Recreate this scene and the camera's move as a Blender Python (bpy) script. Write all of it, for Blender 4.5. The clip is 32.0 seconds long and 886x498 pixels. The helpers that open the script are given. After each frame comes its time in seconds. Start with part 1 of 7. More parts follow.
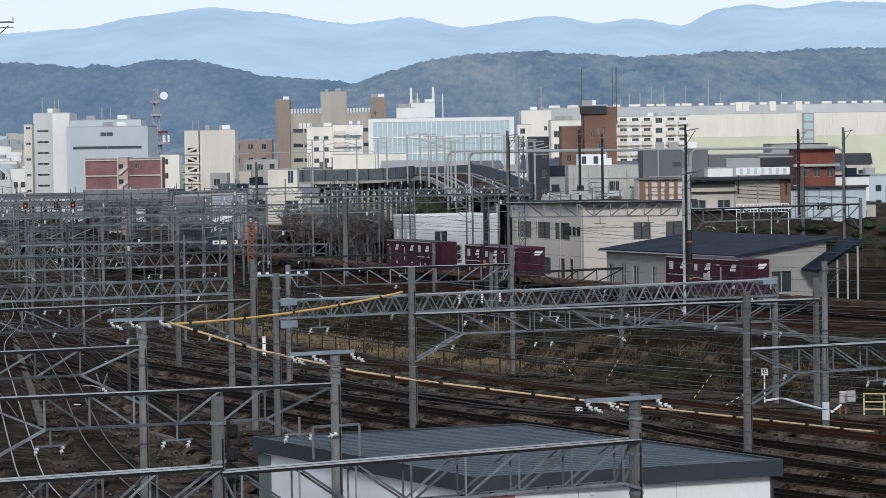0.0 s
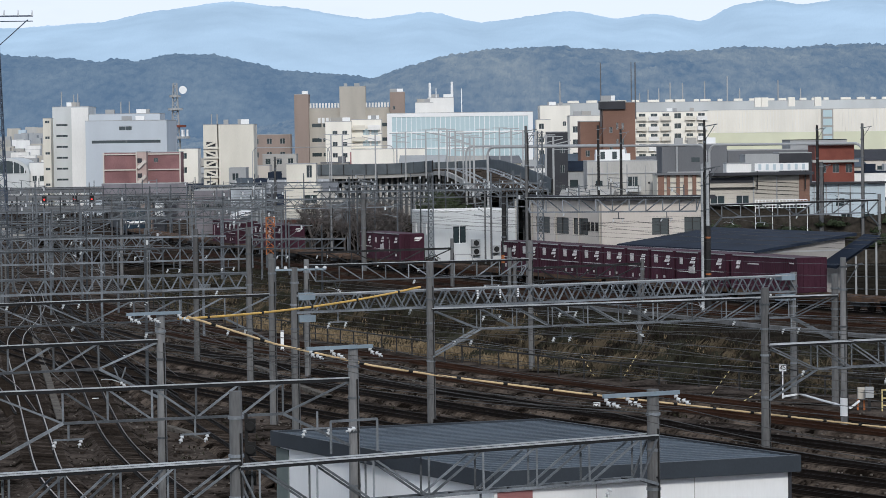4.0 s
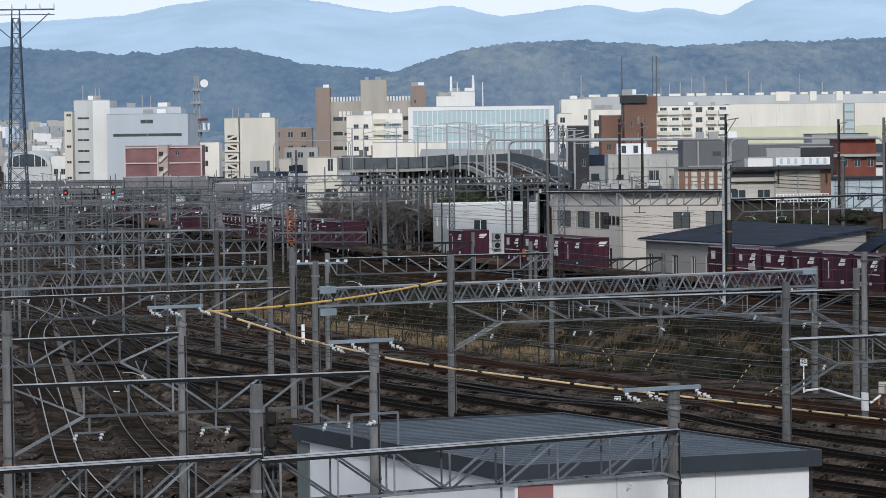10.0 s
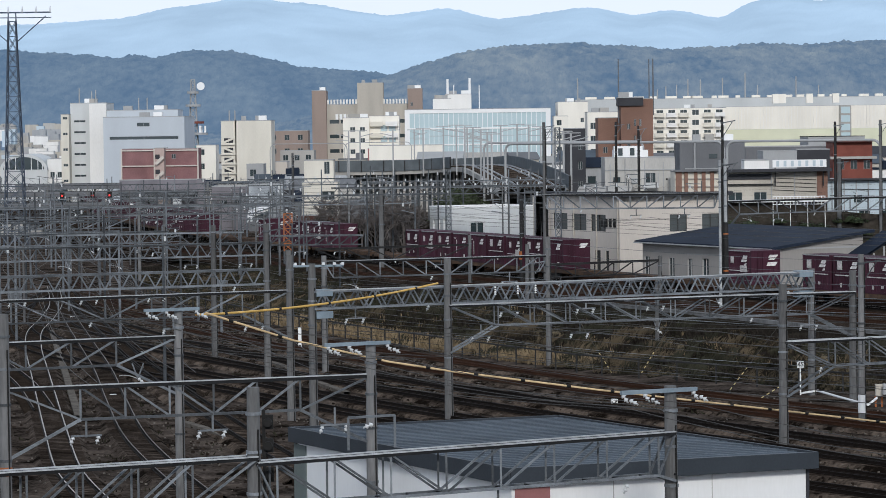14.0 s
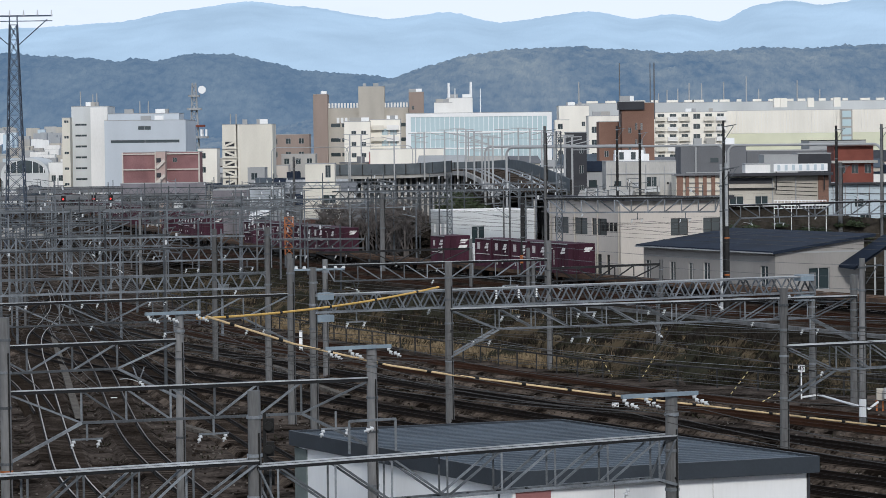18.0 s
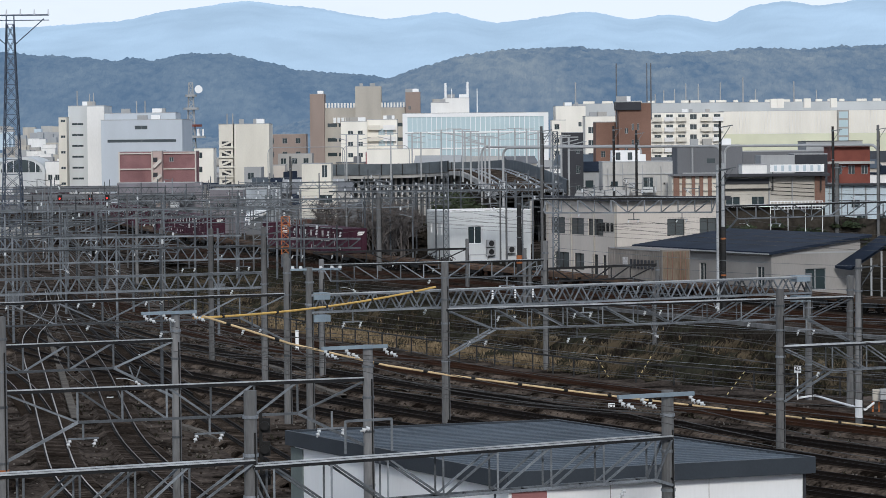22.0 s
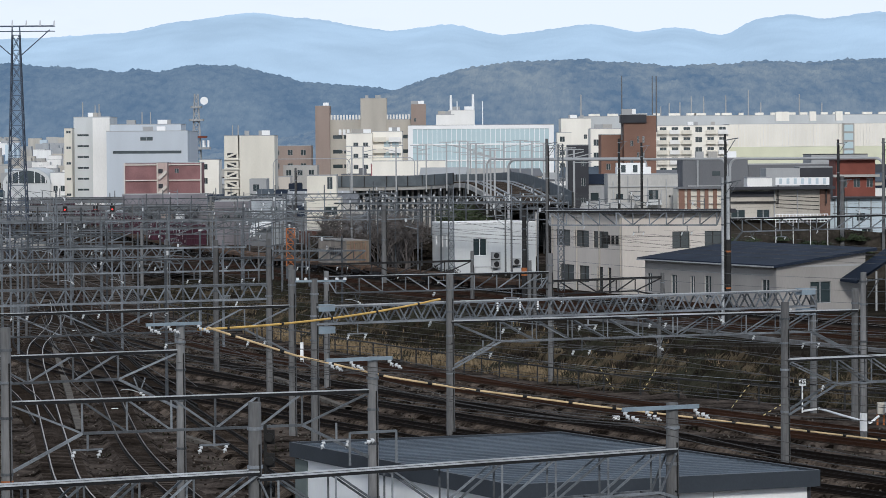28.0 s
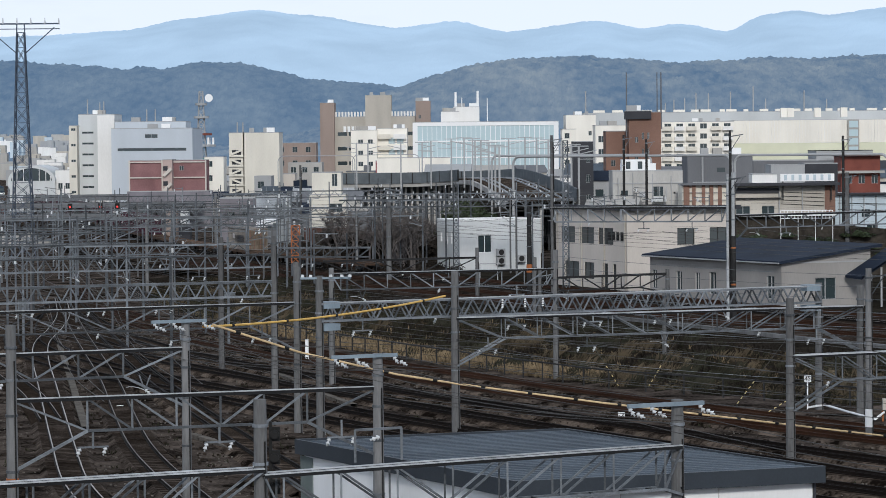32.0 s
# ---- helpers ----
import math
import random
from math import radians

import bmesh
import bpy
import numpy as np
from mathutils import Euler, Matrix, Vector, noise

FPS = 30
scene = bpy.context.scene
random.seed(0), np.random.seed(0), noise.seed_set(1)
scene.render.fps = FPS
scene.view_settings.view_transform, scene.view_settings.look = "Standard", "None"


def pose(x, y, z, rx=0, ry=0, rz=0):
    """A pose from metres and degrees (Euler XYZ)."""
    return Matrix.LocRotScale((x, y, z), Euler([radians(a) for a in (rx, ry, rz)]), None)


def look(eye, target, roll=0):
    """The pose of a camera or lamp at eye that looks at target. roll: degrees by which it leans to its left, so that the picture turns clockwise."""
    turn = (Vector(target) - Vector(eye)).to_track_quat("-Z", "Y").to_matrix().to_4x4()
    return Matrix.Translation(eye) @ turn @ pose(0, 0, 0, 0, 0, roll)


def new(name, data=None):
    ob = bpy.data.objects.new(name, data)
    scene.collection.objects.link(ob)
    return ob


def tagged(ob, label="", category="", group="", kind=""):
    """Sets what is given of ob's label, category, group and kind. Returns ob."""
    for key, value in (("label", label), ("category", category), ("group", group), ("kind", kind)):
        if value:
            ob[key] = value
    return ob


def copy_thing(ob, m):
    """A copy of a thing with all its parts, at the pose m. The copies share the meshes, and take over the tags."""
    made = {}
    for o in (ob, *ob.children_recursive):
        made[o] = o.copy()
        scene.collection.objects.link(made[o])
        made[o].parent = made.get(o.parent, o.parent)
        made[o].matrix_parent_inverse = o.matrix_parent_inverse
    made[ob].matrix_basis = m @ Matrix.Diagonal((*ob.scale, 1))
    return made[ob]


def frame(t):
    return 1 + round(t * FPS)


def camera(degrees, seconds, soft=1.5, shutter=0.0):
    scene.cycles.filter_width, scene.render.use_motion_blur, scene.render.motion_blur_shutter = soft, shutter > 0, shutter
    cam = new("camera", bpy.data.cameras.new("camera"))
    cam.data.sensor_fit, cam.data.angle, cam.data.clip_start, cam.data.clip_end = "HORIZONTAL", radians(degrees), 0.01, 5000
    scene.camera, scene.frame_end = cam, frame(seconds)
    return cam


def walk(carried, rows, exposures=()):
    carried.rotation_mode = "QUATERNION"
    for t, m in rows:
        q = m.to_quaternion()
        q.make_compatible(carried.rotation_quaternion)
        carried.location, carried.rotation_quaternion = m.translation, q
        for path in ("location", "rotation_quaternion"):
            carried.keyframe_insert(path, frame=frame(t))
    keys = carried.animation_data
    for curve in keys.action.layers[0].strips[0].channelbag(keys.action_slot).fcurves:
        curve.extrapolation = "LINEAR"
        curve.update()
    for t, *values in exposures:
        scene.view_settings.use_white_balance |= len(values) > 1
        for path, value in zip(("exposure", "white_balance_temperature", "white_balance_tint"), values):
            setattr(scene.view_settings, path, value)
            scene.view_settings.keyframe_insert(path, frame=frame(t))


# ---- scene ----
FOV = 16.226
cam = camera(FOV, 32.0, soft=0.6)
EYE = (0.0, 0.0, 14.4)
# seconds, turn to the right, tilt down, lean (degrees)
TURNS = [
    (0, 0.6840, 1.9429, -0.917),
    (0.5, 0.7414, 1.9870, -0.857),
    (1, 0.5418, 2.0101, -0.870),
    (1.5, 0.3941, 2.0055, -0.838),
    (2, 0.2610, 2.0087, -0.832),
    (2.5, 0.2472, 2.0289, -0.823),
    (3, 0.2620, 2.0428, -0.818),
    (3.5, 0.3100, 2.0308, -0.774),
    (5.5, 0.4124, 2.0562, -0.792),
    (6, 0.4208, 2.0753, -0.776),
    (6.5, 0.3759, 2.0904, -0.805),
    (7, 0.2531, 2.1156, -0.744),
    (7.5, 0.1446, 2.1168, -0.801),
    (8, 0.0825, 2.1147, -0.779),
    (8.5, 0.0558, 2.1223, -0.799),
    (9, 0.0152, 2.1298, -0.765),
    (9.5, -0.0160, 2.1491, -0.709),
    (10, -0.0443, 2.1426, -0.695),
    (10.5, -0.0444, 2.1373, -0.700),
    (11, -0.0289, 2.1458, -0.650),
    (11.5, -0.0285, 2.1362, -0.701),
    (12, -0.0225, 2.1351, -0.735),
    (12.5, -0.0055, 2.1204, -0.722),
    (13, 0.0000, 2.1034, -0.700),
    (13.5, 0.0162, 2.0895, -0.685),
    (14, 0.0188, 2.0939, -0.737),
    (14.5, 0.0022, 2.0991, -0.695),
    (16.5, 0.0004, 2.0396, -0.683),
    (17, -0.0105, 2.0385, -0.714),
    (17.5, 0.0163, 2.0406, -0.688),
    (18, 0.0003, 2.0249, -0.687),
    (18.5, 0.0164, 2.0098, -0.687),
    (19, 0.0163, 2.0087, -0.690),
    (19.5, 0.0173, 2.0067, -0.696),
    (20, 0.0373, 2.0130, -0.697),
    (20.5, 0.0510, 2.0150, -0.705),
    (21, 0.0548, 2.0205, -0.630),
    (21.5, 0.0585, 2.0194, -0.582),
    (22, 0.0658, 2.0246, -0.582),
    (22.5, 0.0626, 2.0246, -0.584),
    (23, 0.0637, 2.0215, -0.580),
    (23.5, 0.0640, 2.0236, -0.652),
    (24, 0.0587, 2.0236, -0.559),
    (24.5, 0.0548, 2.0371, -0.529),
    (25, 0.0559, 2.0371, -0.524),
    (25.5, 0.0611, 2.0619, -0.624),
    (27.5, 0.0057, 1.8413, -0.456),
    (28, -0.0250, 1.8012, -0.430),
    (28.5, -0.0992, 1.7656, -0.485),
    (29, -0.1361, 1.7606, -0.475),
    (29.5, -0.1460, 1.7721, -0.517),
    (30, -0.1641, 1.7836, -0.561),
    (30.5, -0.1485, 1.8145, -0.570),
    (31, -0.1431, 1.8323, -0.557),
    (31.5, -0.1276, 1.8590, -0.617),
    (32, -0.1164, 1.8590, -0.524),
]


def aim(turn, tilt, lean):
    a, b = radians(turn), radians(tilt)
    way = Vector((math.sin(a) * math.cos(b), math.cos(a) * math.cos(b), -math.sin(b)))
    return look(EYE, Vector(EYE) + way * 100.0, lean)


walk(cam, [(t, aim(a, b, c)) for t, a, b, c in TURNS], exposures=[(0.0, 0.05, 5800, 9.5), (32.0, 0.05, 5800, 9.5)])

# ---- light: bright broken cloud, soft sun from behind on the right ----
SUN_EL, SUN_AZ = radians(26), radians(177)      # azimuth from +y towards +x
world = bpy.data.worlds.new("world")
scene.world = world
world.use_nodes = True
wn, wl = world.node_tree.nodes, world.node_tree.links
sky = wn.new("ShaderNodeTexSky")
sky.sky_type, sky.sun_disc = "NISHITA", False
sky.sun_elevation, sky.sun_rotation = SUN_EL, SUN_AZ
cloud_at = wn.new("ShaderNodeTexCoord")
cloud_map = wn.new("ShaderNodeMapping")
cloud_map.inputs["Scale"].default_value = (1.0, 1.0, 4.0)
cloud_noise = wn.new("ShaderNodeTexNoise")
cloud_noise.inputs["Scale"].default_value = 5.0
cloud_noise.inputs["Detail"].default_value = 8.0
cloud_noise.inputs["Roughness"].default_value = 0.6
cloud_ramp = wn.new("ShaderNodeValToRGB")
cloud_ramp.color_ramp.elements[0].position, cloud_ramp.color_ramp.elements[1].position = 0.25, 0.5
cloud_ramp.color_ramp.elements[0].color = (0.72, 0.72, 0.72, 1)
cloud_mix = wn.new("ShaderNodeMix")
cloud_mix.data_type = "RGBA"
cloud_tone = wn.new("ShaderNodeValToRGB")   # the hazy horizon is paler than the cloud overhead
cloud_tone.color_ramp.elements[0].color, cloud_tone.color_ramp.elements[1].color = (1.0, 1.0, 1.0, 1), (0.6, 0.62, 0.65, 1)
cloud_tone.color_ramp.elements[1].position = 0.7
cloud_level = wn.new("ShaderNodeVectorMath")
cloud_level.operation = "MULTIPLY"
cloud_level.inputs[1].default_value = (12.6, 12.9, 13.3)
cloud_height = wn.new("ShaderNodeSeparateXYZ")
wl.new(cloud_at.outputs["Generated"], cloud_height.inputs["Vector"])
wl.new(cloud_height.outputs["Z"], cloud_tone.inputs["Fac"])
wl.new(cloud_tone.outputs["Color"], cloud_level.inputs[0])
wl.new(cloud_level.outputs["Vector"], cloud_mix.inputs["B"])
wl.new(cloud_at.outputs["Generated"], cloud_map.inputs["Vector"])
wl.new(cloud_map.outputs["Vector"], cloud_noise.inputs["Vector"])
wl.new(cloud_noise.outputs["Fac"], cloud_ramp.inputs["Fac"])
wl.new(cloud_ramp.outputs["Color"], cloud_mix.inputs["Factor"])
wl.new(sky.outputs["Color"], cloud_mix.inputs["A"])
wl.new(cloud_mix.outputs["Result"], wn["Background"].inputs["Color"])
wn["Background"].inputs["Strength"].default_value = 0.07
sun_data = bpy.data.lights.new("sun", "SUN")
sun_data.energy, sun_data.angle, sun_data.color = 2.0, radians(7), (1.0, 0.9, 0.76)
sun = new("sun", sun_data)
sun.matrix_world = look((0, 0, 300), Vector((0, 0, 300)) - Vector((math.sin(SUN_AZ) * math.cos(SUN_EL), math.cos(SUN_AZ) * math.cos(SUN_EL), math.sin(SUN_EL))))


# ---- materials ----
def mat(name, rgb, rough=0.8, metal=0.0, vary=0.25, size=1.0, fine=12.0, bump=0.15, each=0.0, second=None, streak=False, glow=None, grain=0.45, squash=1.0, span=(0.36, 0.66)):
    """A worn surface: base colour varied at two scales, with fine relief. size: metres of the large stains."""
    m = bpy.data.materials.new(name)
    m.use_nodes = True
    n, l = m.node_tree.nodes, m.node_tree.links
    b = n["Principled BSDF"]
    at = n.new("ShaderNodeTexCoord")
    mp = n.new("ShaderNodeMapping")
    if streak:
        mp.inputs["Scale"].default_value = (1.0, 1.0, 0.18)
    if squash != 1.0:
        mp.inputs["Scale"].default_value = (1.0, squash, 1.0)
    l.new(at.outputs["Object"], mp.inputs["Vector"])
    big = n.new("ShaderNodeTexNoise")
    big.inputs["Scale"].default_value = 1.0 / size
    big.inputs["Detail"].default_value = 5.0
    small = n.new("ShaderNodeTexNoise")
    small.inputs["Scale"].default_value = fine
    small.inputs["Detail"].default_value = 3.0
    l.new(mp.outputs["Vector"], big.inputs["Vector"])
    l.new(mp.outputs["Vector"], small.inputs["Vector"])
    both = n.new("ShaderNodeMath")
    both.operation = "MULTIPLY_ADD"
    both.inputs[1].default_value = grain
    l.new(small.outputs["Fac"], both.inputs[0])
    l.new(big.outputs["Fac"], both.inputs[2])
    even = n.new("ShaderNodeMath")
    even.operation = "MULTIPLY"
    even.inputs[1].default_value = 1.0 / (1.0 + grain)
    l.new(both.outputs["Value"], even.inputs[0])
    ramp = n.new("ShaderNodeValToRGB")
    ramp.color_ramp.elements[0].position, ramp.color_ramp.elements[1].position = span
    dark = second or tuple(c * (1 - vary) for c in rgb)
    light = tuple(min(1.0, c * (1 + vary * 0.45)) for c in rgb)
    ramp.color_ramp.elements[0].color = (*dark, 1)
    ramp.color_ramp.elements[1].color = (*light, 1)
    l.new(even.outputs["Value"], ramp.inputs["Fac"])
    colour = ramp.outputs["Color"]
    if each:
        info = n.new("ShaderNodeObjectInfo")
        reach = n.new("ShaderNodeMapRange")
        reach.inputs["To Min"].default_value, reach.inputs["To Max"].default_value = 1 - each, 1 + each
        l.new(info.outputs["Random"], reach.inputs["Value"])
        hsv = n.new("ShaderNodeHueSaturation")
        l.new(reach.outputs["Result"], hsv.inputs["Value"])
        l.new(colour, hsv.inputs["Color"])
        colour = hsv.outputs["Color"]
    l.new(colour, b.inputs["Base Color"])
    b.inputs["Roughness"].default_value, b.inputs["Metallic"].default_value = rough, metal
    b.inputs["Specular IOR Level"].default_value = 0.45 if rough < 0.5 else (0.1 if rough < 0.9 else 0.0)
    if bump:
        bp = n.new("ShaderNodeBump")
        bp.inputs["Strength"].default_value, bp.inputs["Distance"].default_value = bump, 0.03
        l.new(small.outputs["Fac"], bp.inputs["Height"])
        l.new(bp.outputs["Normal"], b.inputs["Normal"])
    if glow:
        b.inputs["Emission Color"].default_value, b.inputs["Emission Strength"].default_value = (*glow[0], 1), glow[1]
        if size > 100:   # painted haze: the emission varies from fold to fold
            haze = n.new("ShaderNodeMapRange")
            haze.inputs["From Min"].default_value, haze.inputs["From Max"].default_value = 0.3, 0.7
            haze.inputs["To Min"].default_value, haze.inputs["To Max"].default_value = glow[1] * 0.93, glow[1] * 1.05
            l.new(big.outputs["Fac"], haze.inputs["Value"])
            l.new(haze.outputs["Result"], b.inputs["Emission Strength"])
    return m


M_BALLAST = mat("ballast", (0.118, 0.096, 0.081), 0.95, vary=0.5, size=2.4, fine=4.5, bump=0.6, second=(0.009, 0.0073, 0.006), grain=0.5, span=(0.41, 0.69))
M_OLDBED = mat("dark_old_bed", (0.05, 0.039, 0.032), 0.95, vary=0.5, size=1.8, fine=5.0, bump=0.8, second=(0.008, 0.0062, 0.005), grain=0.5)
M_EARTH = mat("dark_bank_earth", (0.03, 0.026, 0.02), 0.95, vary=0.5, size=3.0, fine=3.0, bump=0.8, second=(0.007, 0.0065, 0.0055), grain=0.8)
M_HALLROOF = mat("pale_roof_sheet", (0.5, 0.52, 0.53), 0.7, vary=0.15, size=6, streak=True)
# Ballast mottling; its near-black also stands in for shadowed sleeper gaps
M_BED = mat("track_bed", (0.115, 0.091, 0.073), 0.95, vary=0.5, size=1.8, fine=5.0, bump=0.9, second=(0.008, 0.0062, 0.005), grain=0.45, span=(0.42, 0.63))
M_RAIL = mat("rail_steel", (0.011, 0.008, 0.0065), 0.75, 0.0, vary=0.4, size=2.0)
M_RAILTOP = mat("rail_head", (0.38, 0.34, 0.3), 0.42, 0.8, vary=0.4, size=6.0)
M_DULLTOP = mat("dull_rail_head", (0.13, 0.115, 0.1), 0.55, 0.4, vary=0.5, size=4.0)
M_RUST = mat("rusty_rail", (0.05, 0.024, 0.014), 0.85, 0.1, vary=0.4, size=2.0)
M_SLEEPER = mat("sleeper", (0.034, 0.027, 0.022), 0.9, vary=0.4, size=0.6)
M_CONC = mat("mast_concrete", (0.165, 0.167, 0.17), 0.85, vary=0.45, size=1.2, streak=True, each=0.25)
M_STEEL = mat("galvanised_steel", (0.165, 0.18, 0.197), 0.6, 0.3, vary=0.5, size=2.0, each=0.5)
# Pale steel; on chord caps it stands in for light on the top
M_CAP = mat("pale_steel_and_lit_top", (0.44, 0.46, 0.48), 0.6, 0.1, vary=0.45, size=1.5)
M_FAR = mat("dull_galvanised_steel", (0.14, 0.154, 0.17), 0.65, 0.2, vary=0.5, size=1.0, each=0.55)
M_GREYDARK = mat("dark_grey_sheet", (0.155, 0.16, 0.172), 0.75, vary=0.18, size=4, streak=True)
M_STEELD = mat("dark_steel", (0.035, 0.035, 0.036), 0.6, 0.2, vary=0.35, size=1.0)
M_PLATE = mat("gusset_plate", (0.25, 0.31, 0.36), 0.55, 0.3, vary=0.2)
M_WIRE = mat("weathered_copper_wire", (0.085, 0.083, 0.08), 0.55, vary=0.4, size=3.0)
M_PORC = mat("porcelain", (0.58, 0.6, 0.62), 0.3, vary=0.08, bump=0)
M_YELLOW = mat("yellow_sleeve", (0.78, 0.49, 0.13), 0.55, vary=0.2, size=0.7)
M_PALEYEL = mat("pale_yellow", (0.6, 0.5, 0.25), 0.6, vary=0.1)
M_BLACK = mat("black_rubber", (0.02, 0.02, 0.02), 0.7, vary=0.2)
M_ORANGE = mat("orange_paint", (0.36, 0.13, 0.05), 0.5, vary=0.25)
M_GREYWALL = mat("grey_sheet", (0.36, 0.37, 0.38), 0.7, vary=0.15, size=4, streak=True)
M_WHITE = mat("white_render", (0.79, 0.785, 0.77), 0.8, vary=0.12, size=3, streak=True)
M_WHITE2 = mat("white_panel", (0.83, 0.84, 0.85), 0.6, vary=0.06, size=4, streak=True)
M_CREAM = mat("cream_render", (0.69, 0.66, 0.585), 0.8, vary=0.12, size=3, streak=True)
M_BEIGE = mat("beige_siding", (0.58, 0.535, 0.49), 0.75, vary=0.12, size=3, streak=True)
M_BEIGED = mat("old_beige_concrete", (0.47, 0.44, 0.39), 0.85, vary=0.2, size=4, streak=True)
M_BRICK = mat("red_brick_tile", (0.26, 0.143, 0.147), 0.8, vary=0.3, size=3, fine=6)
M_STAIR = mat("pinkish_render", (0.47, 0.37, 0.34), 0.85, vary=0.15, size=3, streak=True)
M_BROWN = mat("brown_tile", (0.22, 0.132, 0.102), 0.75, vary=0.25, size=4, fine=5)
M_CONCB = mat("building_concrete", (0.4, 0.39, 0.37), 0.85, vary=0.25, size=5, streak=True)
M_DARK = mat("dark_cladding", (0.05, 0.052, 0.06), 0.6, vary=0.2, size=2)
M_SLATE = mat("slate_roof", (0.02, 0.028, 0.046), 0.8, vary=0.3, size=3, streak=False)
M_METALROOF = mat("blue_grey_roof", (0.085, 0.105, 0.13), 0.6, 0.1, vary=0.3, size=3)
M_FASCIA = mat("grey_blue_fascia", (0.045, 0.053, 0.064), 0.5, vary=0.15, size=2)
M_MAROON = mat("container_maroon", (0.054, 0.02, 0.033), 0.6, vary=0.35, size=1.6, each=0.22, streak=True)
M_RUSTBOX = mat("rusty_container", (0.185, 0.155, 0.122), 0.8, vary=0.45, size=0.9, second=(0.11, 0.075, 0.05), streak=True)
M_GREYBOX = mat("grey_container", (0.24, 0.22, 0.2), 0.7, vary=0.35, size=1.5, streak=True)
M_BUSH = mat("bare_twigs", (0.14, 0.126, 0.12), 0.95, vary=0.5, size=1.0, fine=3.0)
M_LEAF = mat("evergreen_leaf", (0.05, 0.065, 0.035), 0.8, vary=0.5, size=1.0, fine=3.0)
M_RED = mat("red_paint", (0.2, 0.068, 0.052), 0.6, vary=0.25, size=2)
M_TEAL = mat("teal_paint", (0.12, 0.28, 0.27), 0.6, vary=0.2)
M_BLUEPALE = mat("pale_blue_sheet", (0.5, 0.58, 0.64), 0.6, vary=0.12, size=3, streak=True)
M_LIME = mat("pale_green_panel", (0.68, 0.69, 0.53), 0.7, vary=0.1, size=6)
M_GREENGREY = mat("grey_green_panel", (0.16, 0.19, 0.185), 0.7, vary=0.15)
M_PINKISH = mat("dusty_red_panel", (0.32, 0.15, 0.15), 0.7, vary=0.15)


def glass(name, rgb, rough=0.08):
    m = bpy.data.materials.new(name)
    m.use_nodes = True
    b = m.node_tree.nodes["Principled BSDF"]
    b.inputs["Base Color"].default_value = (*rgb, 1)
    b.inputs["Roughness"].default_value = rough
    b.inputs["IOR"].default_value = 1.52
    b.inputs["Specular IOR Level"].default_value = 0.7
    return m


M_GLASS = glass("window_glass", (0.035, 0.05, 0.055))
M_GLASSB = glass("blue_curtain_glass", (0.46, 0.58, 0.62), 0.15)
M_CURTAIN = glass("curtained_glass", (0.07, 0.08, 0.082), 0.25)


